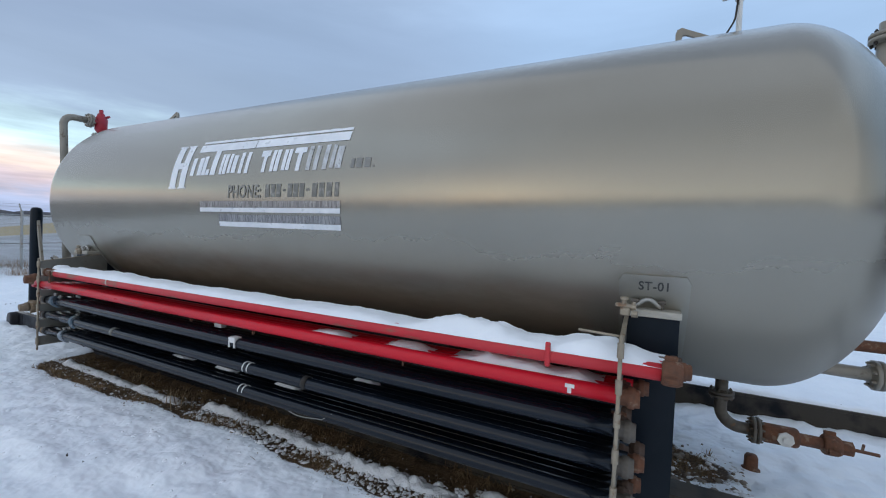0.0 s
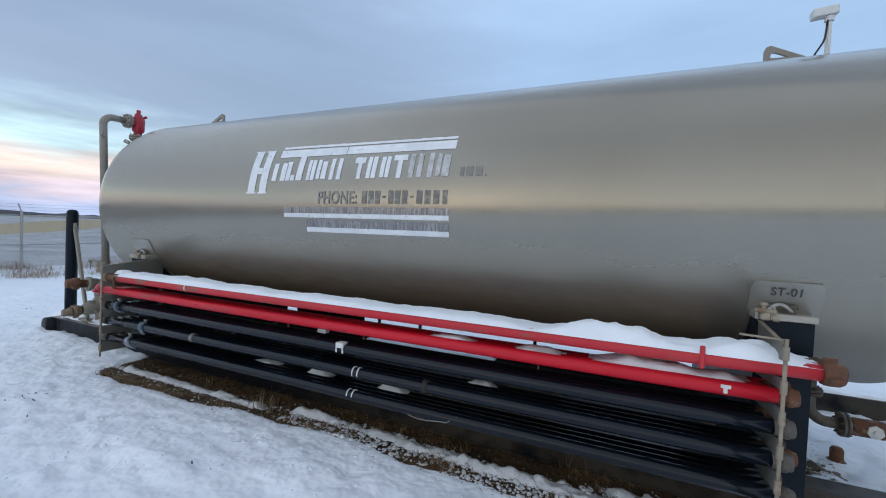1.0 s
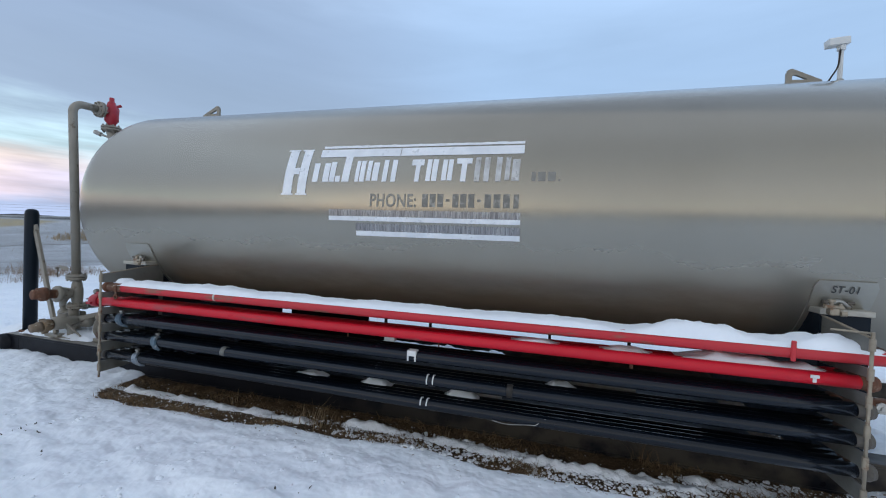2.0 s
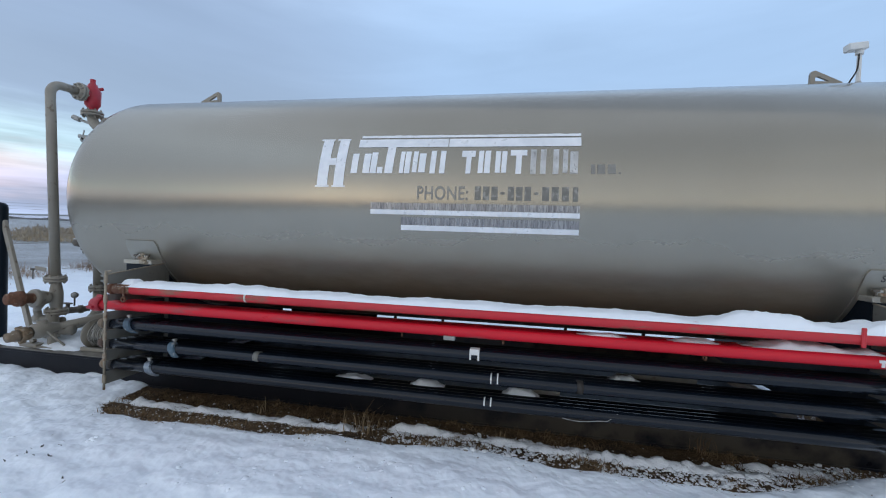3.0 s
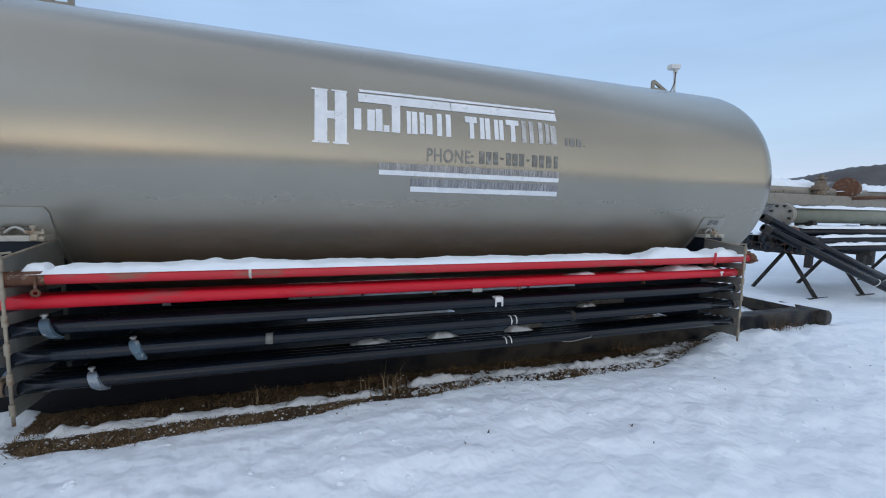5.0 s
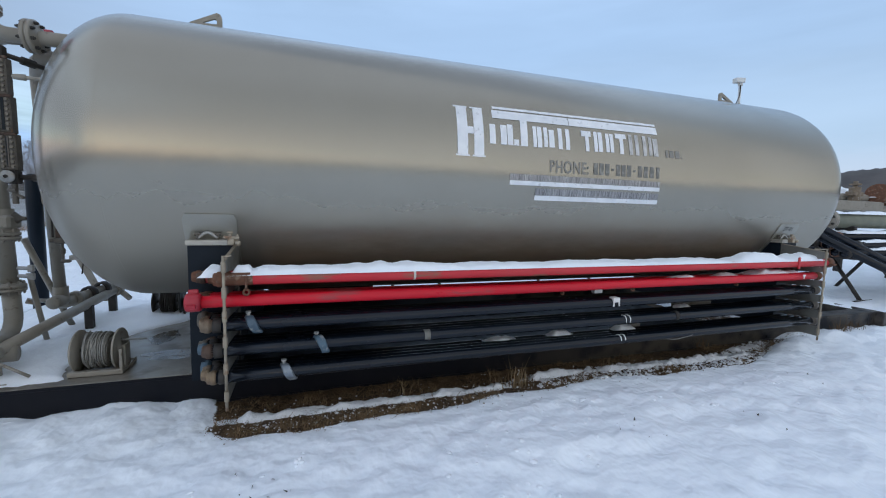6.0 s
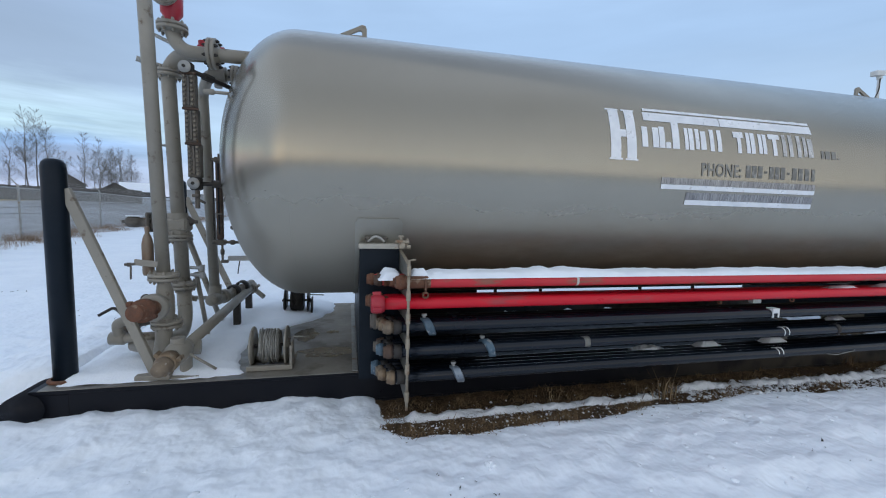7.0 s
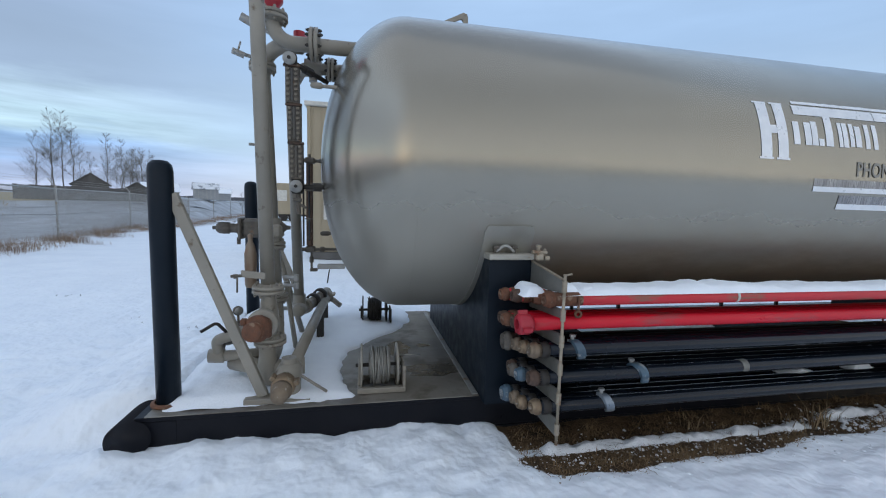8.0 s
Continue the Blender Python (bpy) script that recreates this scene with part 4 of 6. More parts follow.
for row in range(5):
    for col in range(4):
        t, r, y, z = line_pipe(row, col)
        if col:
            continue
        if row == 0:
            band(t, -5.10, y, z, r, 0.018, M_TRIM, label="white painted ring")
            band(t, -0.60, y, z, r, 0.037, M_REDOLD)
            part("strap", box(-0.595, -0.568, y - r - 0.014, y - r + 0.004, z - 0.055, z + 0.075, 0.005), M_REDOLD, t, "red strap standing up from the pipe")
            part("hook_ring", merge(tube([(-6.30 + 0.0, y - r - 0.008, z + 0.03), (-6.30, y - r - 0.01, z - 0.06)], 0.008, 8), lathe([(-0.006, 0.012), (-0.006, 0.026), (0.006, 0.026), (0.006, 0.012), (-0.006, 0.012)], (-6.30, y - r - 0.01, z - 0.085), (0, 1, 0), 14)), M_RUST, t, "rusted ring hanging from the pipe")
        elif row == 1:
            part("paper_tag", merge(box(-0.485, -0.437, y - r - 0.003, y - r + 0.002, z + 0.006, z + 0.026, 0.001), box(-0.472, -0.452, y - r - 0.003, y - r + 0.002, z - 0.022, z + 0.0055, 0.001)), M_TAG, t, "torn white tag")
            part("tag_clip", box(-3.36, -3.27, y - 0.03, y + 0.02, z - r - 0.03, z - r + 0.004, 0.003), M_GALV, t, "grey clip under the pipe")
            for x in (-3.7, -2.9, -1.5):
                part("clip_ring", lathe([(-0.004, 0.010), (-0.004, 0.02), (0.004, 0.02), (0.004, 0.010), (-0.004, 0.010)], (x, y - 0.01, z - r - 0.014), (1, 0.4, 0), 12), M_RUST, t)
        elif row == 2:
            clamp(t, -6.30, y, z, r, M_BLUE, -0.3, "worn blue pipe clamp")
            part("tag_clip", merge(box(-3.15, -3.075, y - r - 0.006, y + 0.02, z + 0.005, z + r + 0.006, 0.003), box(-3.15, -3.137, y - r - 0.005, y - r + 0.006, z - 0.035, z + 0.01, 0.001), box(-3.088, -3.075, y - r - 0.005, y - r + 0.006, z - 0.035, z + 0.01, 0.001)), M_TAG, t, "white forked clip over the pipe")
        elif row == 3:
            clamp(t, -5.84, y, z, r, M_BLUE, 2.2, "worn blue pipe clamp")
            for x in (-2.985, -2.935):
                band(t, x, y, z, r, 0.010, M_TAG, label="thin white painted ring")
            band(t, -5.0, y, z, r, 0.05, M_RACK, label="scuffed grey band")
            band(t, -2.35, y, z, r + 0.004, 0.045, M_DARK)
        else:
            clamp(t, -6.07, y, z, r, M_ALU, -0.5, "bright worn pipe clamp")
            for x in (-3.03, -2.98):
                band(t, x, y, z, r, 0.010, M_TAG, label="thin white painted ring")
            part("wire", tube([(-2.45 + 0.04 * k, y - r - 0.004 - 0.002 * math.sin(k), z - 0.03 - 0.012 * math.sin(k * 0.55)) for k in range(9)] + [(-2.06, y - r * 0.6, z + 0.03)], 0.003, 6), M_GALV, t, "loose bright wire end")


def snow_bank(name, x0, x1, y0, y1, zb, height, label, seed, step=0.03, floor=0.25, arch=0.55, lumps=1.0, material=None):
    """A ridge of settled snow with a lumpy crest, lying on what carries it."""
    nx, ny = int((x1 - x0) / step), max(8, int((y1 - y0) / step * 1.3))
    top, low = [], []
    bm = bmesh.new()
    for j in range(ny + 1):
        v = j / ny
        for i in range(nx + 1):
            u = i / nx
            x = x0 + (x1 - x0) * u
            y = y0 + (y1 - y0) * v + 0.02 * fbm(x, seed, 3.0, 2, seed) * (1 - abs(2 * v - 1))
            ramp = min(0.12 / (x1 - x0) + 0.02, 0.3)
            ends = sstep(0, ramp, u) * (1 - sstep(1 - ramp, 1, u))
            side = max(0.0, 1 - abs(2 * v - 1) ** 3) ** arch
            h = height(x) * (floor + 0.75 + lumps * 0.55 * fbm(x, y, 2.6, 3, seed) + lumps * 0.42 * fbm(x, y, 10, 3, seed + 2)) * ends * side
            top.append(bm.verts.new((x, y, zb + max(h, 0.0))))
            low.append(bm.verts.new((x, y, zb - 0.012)))
    w = nx + 1
    for j in range(ny):
        for i in range(nx):
            a = j * w + i
            bm.faces.new((top[a], top[a + 1], top[a + w + 1], top[a + w]))
    ob = part(name, smooth(bm, 60), material or M_SNOW)
    return tagged(ob, label, "snow", kind="stuff")


snow_bank("pipe_snow", -6.42, -0.02, 1.897, 2.2, 1.128, lambda x: 0.036 + 0.018 * math.exp(-((x + 5.2) / 0.35) ** 2) - 0.018 * math.exp(-((x + 1.52) / 0.16) ** 2) + 0.075 * math.exp(-((x + 1.08) / 0.25) ** 2) + 0.05 * sstep(-0.75, -0.35, x), "ridge of settled snow along the top pipes", 1.3, lumps=0.75)
snow_bank("pipe_snow", -1.20, -0.31, 1.95, 2.17, 0.968, lambda x: 0.030 + 0.035 * sstep(-1.1, -0.95, x) * (1 - sstep(-0.72, -0.55, x)) + 0.012 * math.exp(-((x + 0.45) / 0.08) ** 2), "snow caught on the second row of pipes", 4.1, step=0.02, lumps=0.7)
snow_bank("pipe_snow", -1.70, -1.34, 1.95, 2.10, 0.968, lambda x: 0.026, "snow caught on the second row of pipes", 5.1, step=0.02)
snow_bank("pipe_snow", -2.35, -1.98, 1.93, 2.08, 0.97, lambda x: 0.022, "snow caught on the second row of pipes", 6.1)
for x, z, w in ((-4.19, 0.415, 0.34), (-3.53, 0.415, 0.30), (-1.96, 0.605, 0.24), (-2.75, 0.415, 0.30)):
    snow_bank("snow_clump", x - w / 2, x + w / 2, 2.11, 2.225, z, lambda x: 0.030, "small clump of old snow caught between pipes", 3 + x, step=0.012, lumps=1.6)

snow_bank("drift_snow", -4.7, -2.6, 4.34, 4.78, 0.05, lambda x: 0.09, "snow drifted under the tank from the far side", 8.1, step=0.05)
for x0, x1, z0, z1, m in ((-2.0, -1.40, 0.571, 0.646, M_RACK), (-2.75, -2.43, 0.380, 0.470, M_GALV)):
    tagged(part("flat_bar", box(x0, x1, 2.268, 2.282, z0, z1, 0.003), m), "weathered grey flat bar standing among the racked pipes", "steel bar", group="loose flat bars")

snow_bank("end_snow", -6.625, -6.437, 1.99, 2.23, 1.105, lambda x: 0.062, "lump of snow on the ends of the top pipes", 5.5, step=0.012, arch=0.3, lumps=0.5)
for k, (x, w) in enumerate(((-6.33, 0.16), (-6.20, 0.13), (-6.09, 0.09))):
    snow_bank("snow_clump", x - w / 2, x + w / 2, 1.93, 2.08, 1.135, lambda x, h=0.05 - 0.01 * k: h, "rounded lump of snow on the top pipe", 15 + k, step=0.01, lumps=0.6)
snow_bank("beam_snow", 2.27, 2.45, 2.75, 4.7, 0.215, lambda x: 0.05, "snow lying on the skid's cross pipe", 7.5, step=0.03)
snow_bank("beam_snow", 0.2, 2.2, 4.84, 5.0, 0.245, lambda x: 0.03, "snow lying on the far skid runner", 9.5, step=0.03)

# ---- deck: snow, posts, reel ----
def deck_edge(y):
    return -7.78 + 0.75 * sstep(3.3, 4.6, y) + 0.10 * sstep(2.9, 2.55, y)


def deck_snow():
    bm = bmesh.new()
    nx, ny = 70, 70
    grid = []
    for j in range(ny + 1):
        y = 2.50 + 2.5 * j / ny
        row = []
        for i in range(nx + 1):
            u = i / nx
            e = deck_edge(y) + 0.06 * fbm(3, y, 4, 3)
            x = -8.98 + (e + 8.98) * u
            n = 0.03 * fbm(x, y, 5, 3, 2)
            h = 0.058 * (1 - u ** 6) ** 0.5 * sstep(2.50, 2.60, y + n) * sstep(-9.0, -8.86, x) + 0.03 * fbm(x, y, 2.4, 3, 7) * (1 - u ** 4)
            h += 0.05 * sstep(3.6, 4.4, y) * (1 - u ** 5)
            row.append(bm.verts.new((x, y, 0.2545 + max(h, -0.002))))
        grid.append(row)
    for a, b in zip(grid, grid[1:]):
        for i in range(nx):
            bm.faces.new((a[i], a[i + 1], b[i + 1], b[i]))
    tagged(part("deck_snow", smooth(bm, 60), M_SNOW), "snow lying on the skid deck round the pipework", "snow", kind="stuff")


deck_snow()


def corner_post(y, sgn):
    t = thing("corner_post", (-8.93, y, 0.25), "black painted round steel post with a grey brace on the skid", "post")
    part("pole", lathe([(0, 0), (0, 0.075), (1.60, 0.075), (1.64, 0.068), (1.665, 0.045), (1.672, 0)], (-8.93, y, 0.25), (0, 0, 1), 28), M_NAVY, t)
    a, b = Vector((-8.865, y, 1.70)), Vector((-8.30, y - sgn * 0.07, 0.30))
    m = Matrix.Translation((a + b) / 2) @ (b - a).to_track_quat("Z", "Y").to_matrix().to_4x4()
    part("brace", box(-0.018, 0.018, -0.036, 0.036, -(b - a).length / 2, (b - a).length / 2, 0.004, m), M_BEIGE, t, "taupe painted flat brace")
    part("brace_foot", box(-8.42, -8.18, y - sgn * 0.07 - 0.06, y - sgn * 0.07 + 0.06, 0.26, 0.30, 0.004), M_BEIGE, t)
    part("base_ring", lathe([(0, 0.083), (0, 0.11), (0.012, 0.11), (0.02, 0.085)], (-8.93, y, 0.261), (0, 0, 1)), M_RUST, t, "rusted weld ring")
    return t


corner_post(2.64, 1)
corner_post(4.93, -1)


def reel(frame_m, rope_m, label):
    t = thing("cable_reel", (-7.48, 2.72, 0.26), label, "cable reel")
    xa, xb, zc, yc = -7.605, -7.365, 0.43, 2.72
    part("base", merge(box(xa - 0.045, xb + 0.075, 2.575, 2.615, 0.26, 0.30, 0.004), box(xa - 0.045, xb + 0.075, 2.83, 2.87, 0.26, 0.30, 0.004), box(xa - 0.045, xa - 0.02, 2.6155, 2.8295, 0.26, 0.29, 0.003), box(xb + 0.05, xb + 0.075, 2.6155, 2.8295, 0.26, 0.29, 0.003)), frame_m, t)
    for x in (xa - 0.042, xb + 0.052):
        part("bracket", box(x, x + 0.018, 2.66, 2.76, 0.291, 0.47, 0.004), frame_m, t)
    part("corner_upright", box(xb + 0.052, xb + 0.074, 2.58, 2.61, 0.30, 0.46, 0.003), frame_m, t)
    for x, d in ((xa - 0.02, 1), (xb + 0.02, -1)):
        part("drum_flange", lathe([(0, 0), (-0.02 * d, 0.03), (0, 0.034), (0, 0.150), (-0.004 * d, 0.158), (0.002 * d, 0.165), (0.012 * d, 0.162), (0.012 * d, 0)], (x, yc, zc), (1, 0, 0), 36), frame_m, t)
    pts = []
    for layer, rad in enumerate((0.105, 0.118, 0.131)):
        turns = 15
        for k in range(turns * 14):
            a, f = 2 * math.pi * k / 14, k / (turns * 14)
            f = f if layer % 2 == 0 else 1 - f
            w = 0.006 * math.sin(k * 0.13 + layer)
            pts.append((xa + 0.05 + (xb - xa - 0.10) * f + w, yc + (rad + w) * math.cos(a), zc + (rad + w) * math.sin(a)))
    part("wire_rope", tube(pts, 0.0075, 5), rope_m, t, "grey wire rope in uneven turns")
    rr = random.Random(8)
    for k in range(9):
        u, w, rad = rr.uniform(0.08, 0.8), rr.uniform(-0.05, 0.07), rr.uniform(0.138, 0.150)
        x = xa + 0.06 + (xb - xa - 0.12) * u
        part("loose_turn", tube([(x + w * s / 12, yc - (rad + 0.008 * math.sin(s * 1.3 + k)) * math.cos(math.radians(-75 + 14 * s)), zc + rad * math.sin(math.radians(-75 + 14 * s))) for s in range(13)], 0.006, 5), rope_m, t)
    part("drum", cyl((xa + 0.04, yc, zc), (xb - 0.04, yc, zc), 0.098), rope_m, t)
    part("axle", cyl((xa - 0.06, yc, zc), (xb + 0.05, yc, zc), 0.014), M_DARK, t)
    part("crank", tube(rounded([(xb + 0.03, yc, 0.50), (xb + 0.10, yc - 0.01, 0.50), (xb + 0.20, yc + 0.01, 0.49)], 0.03), 0.008, 8), M_GALV, t, "thin bare crank arm")
    return t


reel(M_BEIGE, M_CABLE, "small taupe cable reel wound with grey wire rope on the deck")
far_reel = reel(M_DARK, M_DARK, "dark iron cable reel with loose strands on the snowy deck")
far_reel.location = (-7.46, 4.44, 0.27)


def stain(x, y, lx, ly, seed, label):
    """A thin damp patch with a wandering edge on the deck."""
    bm = bmesh.new()
    c = bm.verts.new((x, y, 0.2586))
    ring = []
    for k in range(48):
        a = 2 * math.pi * k / 48
        f = 1 + 0.42 * fbm(math.cos(a) * 1.3 + seed, math.sin(a) * 1.3, 1.0, 3, seed)
        ring.append(bm.verts.new((x + lx * f * math.cos(a), y + ly * f * math.sin(a), 0.2586)))
    for k in range(48):
        bm.faces.new((c, ring[k], ring[(k + 1) % 48]))
    tagged(part("damp_stain", bm, M_WETDECK), label, "stain", kind="stuff")


stain(-7.02, 2.98, 0.26, 0.13, 2.0, "brown damp puddle on the bare deck plate")
stain(-7.28, 3.55, 0.12, 0.20, 5.0, "dark damp patch at the snow's edge on the deck")
stain(-7.0, 3.62, 0.07, 0.05, 9.0, "small dark damp spot on the deck plate")

M_BOTTLE = surface("worn_bottle", (0.25, 0.20, 0.145), (0.19, 0.12, 0.08), scale=9, rough=0.5, bump=0.1, stain=(0.24, 0.12, 0.075), amount=0.45, sscale=8, stretch=(1, 1, 0.4))

# ---- pipework at the tank's end ----
relief = thing("relief_stack", (-8.34, 2.80, 0.26), "taupe painted vent stack with a gooseneck and bolted flanges", "pipe stack")
A0, A1 = Vector((-8.298, 2.805, 0.62)), Vector((-8.345, 2.740, 3.20))


def along(z):
    return A0.lerp(A1, (z - A0.z) / (A1.z - A0.z))


part("stack_pipe", tube(rounded([along(1.02), along(3.36), (-8.345, 3.08, 3.37)], 0.13, 9), 0.050, 22), M_BEIGE, relief)
flange(relief, along(1.02), (0.03, 0, 1), 0.112, 0.05)
flange(relief, (-8.345, 3.07, 3.37), (0, 1, 0), 0.11, 0.05)
part("neck", lathe([(0, 0.052), (0.05, 0.055), (0.10, 0.064), (0.22, 0.068), (0.30, 0.058), (0.34, 0.05), (0.39, 0.05)], along(0.62), (-0.03, 0, 1)), M_BEIGE, relief, "swollen valve body in taupe paint")
flange(relief, along(0.63), (0, 0, 1), 0.115, 0.05)
part("rust_cap", merge(lathe([(0, 0.0), (0, 0.056), (0.006, 0.062), (0.075, 0.064), (0.08, 0.082), (0.095, 0.088), (0.14, 0.088), (0.15, 0.06), (0.27, 0.055)], (-8.31, 2.31, 0.835), (0.10, 1, -0.06)), box(-8.40, -8.36, 2.39, 2.44, 0.86, 0.90, 0.008), box(-8.25, -8.21, 2.39, 2.44, 0.77, 0.81, 0.008)), M_RUST, relief, "rust brown capped side outlet")
part("side_boss", lathe([(0, 0.06), (0, 0.098), (0.01, 0.106), (0.045, 0.108), (0.055, 0.09), (0.10, 0.085), (0.16, 0.07)], (-8.30, 2.55, 0.815), (0.05, 1, -0.05), 24), M_BEIGE, relief)
part("tee", merge(lathe([(0, 0.075), (0.10, 0.078), (0.20, 0.062), (0.28, 0.062)], (-8.31, 2.77, 0.32), (0, 0, 1)), tube([(-8.31, 2.77, 0.42), (-8.05, 2.80, 0.42)], 0.062, 18), tube([(-8.31, 2.77, 0.42), (-8.60, 2.95, 0.42)], 0.062, 18)), M_BEIGE, relief)
part("bottle", lathe([(0, 0.0), (0.005, 0.036), (0.03, 0.042), (0.26, 0.042), (0.32, 0.03), (0.35, 0.016), (0.40, 0.018), (0.41, 0)], (-8.44, 2.86, 1.02), (0, 0, 1)), M_BOTTLE, relief, "tan gas bottle strapped to the stack")
part("strap_plate", box(-0.085, 0.08, -0.005, 0.005, -0.024, 0.024, 0.002, pose(-8.38, 2.69, 1.145, 0, 7, 0)), M_BEIGE, relief, "pale tilted strap plate")
part("strap_cock", merge(cyl((-8.53, 2.69, 1.135), (-8.455, 2.69, 1.14), 0.011, seg=8), cyl((-8.50, 2.69, 1.12), (-8.50, 2.69, 1.15), 0.014, seg=8), tube([(-8.487, 2.685, 1.125), (-8.49, 2.685, 1.02)], 0.007, 6)), M_IRON, relief, "small cock with a hanging handle")

valve = thing("relief_valve", (-8.36, 3.25, 3.08), "red painted safety relief valve bolted on the pipe elbow", "valve")
part("body", merge(lathe([(0, 0.05), (0.06, 0.055), (0.10, 0.085), (0.28, 0.09), (0.32, 0.06), (0.36, 0.05), (0.38, 0.03), (0.43, 0.03), (0.435, 0)], (-8.335, 3.22, 3.15), (0, 0, 1)), cyl((-8.345, 3.10, 3.37), (-8.335, 3.22, 3.37), 0.062)), M_REDV, valve)
part("bonnet_bolt", cyl((-8.335, 3.27, 3.46), (-8.305, 3.33, 3.50), 0.02, seg=8), M_REDV, valve)
flange(valve, (-8.335, 3.22, 3.135), (0, 0, 1), 0.12, 0.055)

upper = thing("outlet_pipe", (-8.05, 3.25, 2.97), "taupe painted flanged outlet pipe with an elbow into the tank head", "pipe")
part("elbow", tube(rounded([(-8.335, 3.22, 3.12), (-8.335, 3.22, 2.945), (-7.45, 3.22, 2.945)], 0.17, 10), 0.058, 20), M_BEIGE, upper)
flange(upper, (-8.01, 3.20, 2.945), (1, 0, 0), 0.13, 0.06, bmat=M_DARK)
part("stub_valve", merge(cyl((-8.335, 3.22, 3.0), (-8.49, 3.17, 3.06), 0.016, seg=10), cyl((-8.47, 3.175, 3.05), (-8.55, 3.15, 3.085), 0.032, seg=12)), M_GALV, upper)

riser = thing("main_riser", (-8.42, 3.45, 0.3), "thick taupe painted riser with bolted flanges and a valve", "pipe riser")
part("riser_pipe", tube(rounded([(-8.364, 3.362, 0.82), (-8.462, 3.422, 2.98), (-8.12, 3.28, 2.95)], 0.2, 10), 0.060, 22), M_BEIGE, riser)
for z in (2.80, 1.30, 0.845):
    flange(riser, (-8.33 - 0.044 * z, 3.34 + 0.028 * z, z), (0, 0, 1), 0.108, 0.055)
part("foot_elbow", tube(rounded([(-8.364, 3.362, 0.82), (-8.35, 3.36, 0.42), (-8.33, 2.85, 0.42)], 0.2, 8), 0.062, 20), M_BEIGE, riser)
part("red_handle", merge(cyl((-8.16, 3.46, 2.98), (-8.16, 3.46, 3.13), 0.05, seg=14), cyl((-8.2, 3.44, 3.06), (-7.98, 3.42, 3.05), 0.035, seg=12)), M_REDV, riser, "red valve bonnet on the pipe")
part("valve_body", merge(cyl((-8.39, 3.38, 1.33), (-8.40, 3.38, 1.53), 0.085), box(-8.48, -8.30, 3.29, 3.47, 1.36, 1.48, 0.02)), M_BEIGE, riser)
act = part("actuator", smooth(merge(lathe([(0, 0.0), (0, 0.030), (0.02, 0.048), (0.06, 0.052), (0.10, 0.050), (0.11, 0.040), (0.16, 0.040), (0.17, 0.058), (0.185, 0.058), (0.185, 0)], (-8.845, 3.42, 1.44), (1, 0.06, -0.02), 16), box(-8.66, -8.63, 3.345, 3.515, 1.345, 1.53, 0.01), box(-8.629, -8.44, 3.35, 3.49, 1.36, 1.525, 0.028), box(-8.60, -8.52, 3.355, 3.375, 1.40, 1.49, 0.008), lathe([(0, 0.075), (0.02, 0.075), (0.06, 0.045), (0.09, 0.02), (0.12, 0.016), (0.12, 0)], (-8.36, 3.40, 1.45), (1, 0, 0), 16), cyl((-8.665, 3.40, 1.30), (-8.665, 3.40, 1.36), 0.016, seg=8)), 35), M_IRON, riser, "weathered dark valve actuator standing out sideways")
for dy, dz in ((-0.03, -0.03), (-0.03, 0.03), (0.035, -0.05), (0.035, 0.05)):
    bolt(act, (-8.645, 3.43 + dy * 1.9, 1.44 + dz), (1, 0, 0), 0.011, 0.07, M_IRON)
part("end_nut", cyl((-8.875, 3.418, 1.44), (-8.845, 3.42, 1.44), 0.016, seg=6), M_IRON, act)
part("top_snow", box(-8.84, -8.70, 3.39, 3.46, 1.488, 1.498, 0.004), M_SNOW, act)
for z in (1.02, 0.95):
    part("side_cock", merge(cyl((-8.29, 3.34, z), (-8.19, 3.30, z), 0.016, seg=10), box(-8.20, -8.16, 3.28, 3.32, z - 0.03, z + 0.03, 0.006)), M_GALV, riser)
part("stay", tube([(-8.30, 3.5, 0.95), (-8.22, 3.55, 0.26)], 0.022, 10), M_BEIGE, riser)
part("test_cock", cyl((-8.47, 3.40, 2.15), (-8.56, 3.36, 2.15), 0.012, seg=8), M_GALV, riser)
part("vent_cock", merge(cyl((-8.46, 3.42, 2.86), (-8.60, 3.34, 2.87), 0.016, seg=8), cyl((-8.58, 3.35, 2.86), (-8.66, 3.31, 2.88), 0.026, seg=10), tube([(-8.62, 3.33, 2.89), (-8.60, 3.33, 2.96)], 0.008, 6)), M_GALV, riser)

down = thing("downcomer", (-8.24, 3.82, 0.55), "thin taupe drain pipe running down beside the tank head", "pipe")
part("down_pipe", tube(rounded([(-7.60, 3.48, 2.85), (-8.14, 3.50, 2.85), (-8.285, 3.79, 2.74), (-8.232, 3.84, 0.62)], 0.1, 8), 0.05, 18), M_BEIGE, down)
flange(down, (-7.90, 3.49, 2.85), (1, 0, 0), 0.10, 0.05, bmat=M_DARK)
part("valve_body", merge(cyl((-8.12, 3.49, 2.85), (-7.98, 3.49, 2.85), 0.075, seg=18), cyl((-8.05, 3.49, 2.85), (-8.05, 3.46, 3.0), 0.03, seg=10), cyl((-8.05, 3.47, 2.73), (-8.05, 3.49, 2.85), 0.035, seg=10)), M_DECK, down, "weathered gate valve")
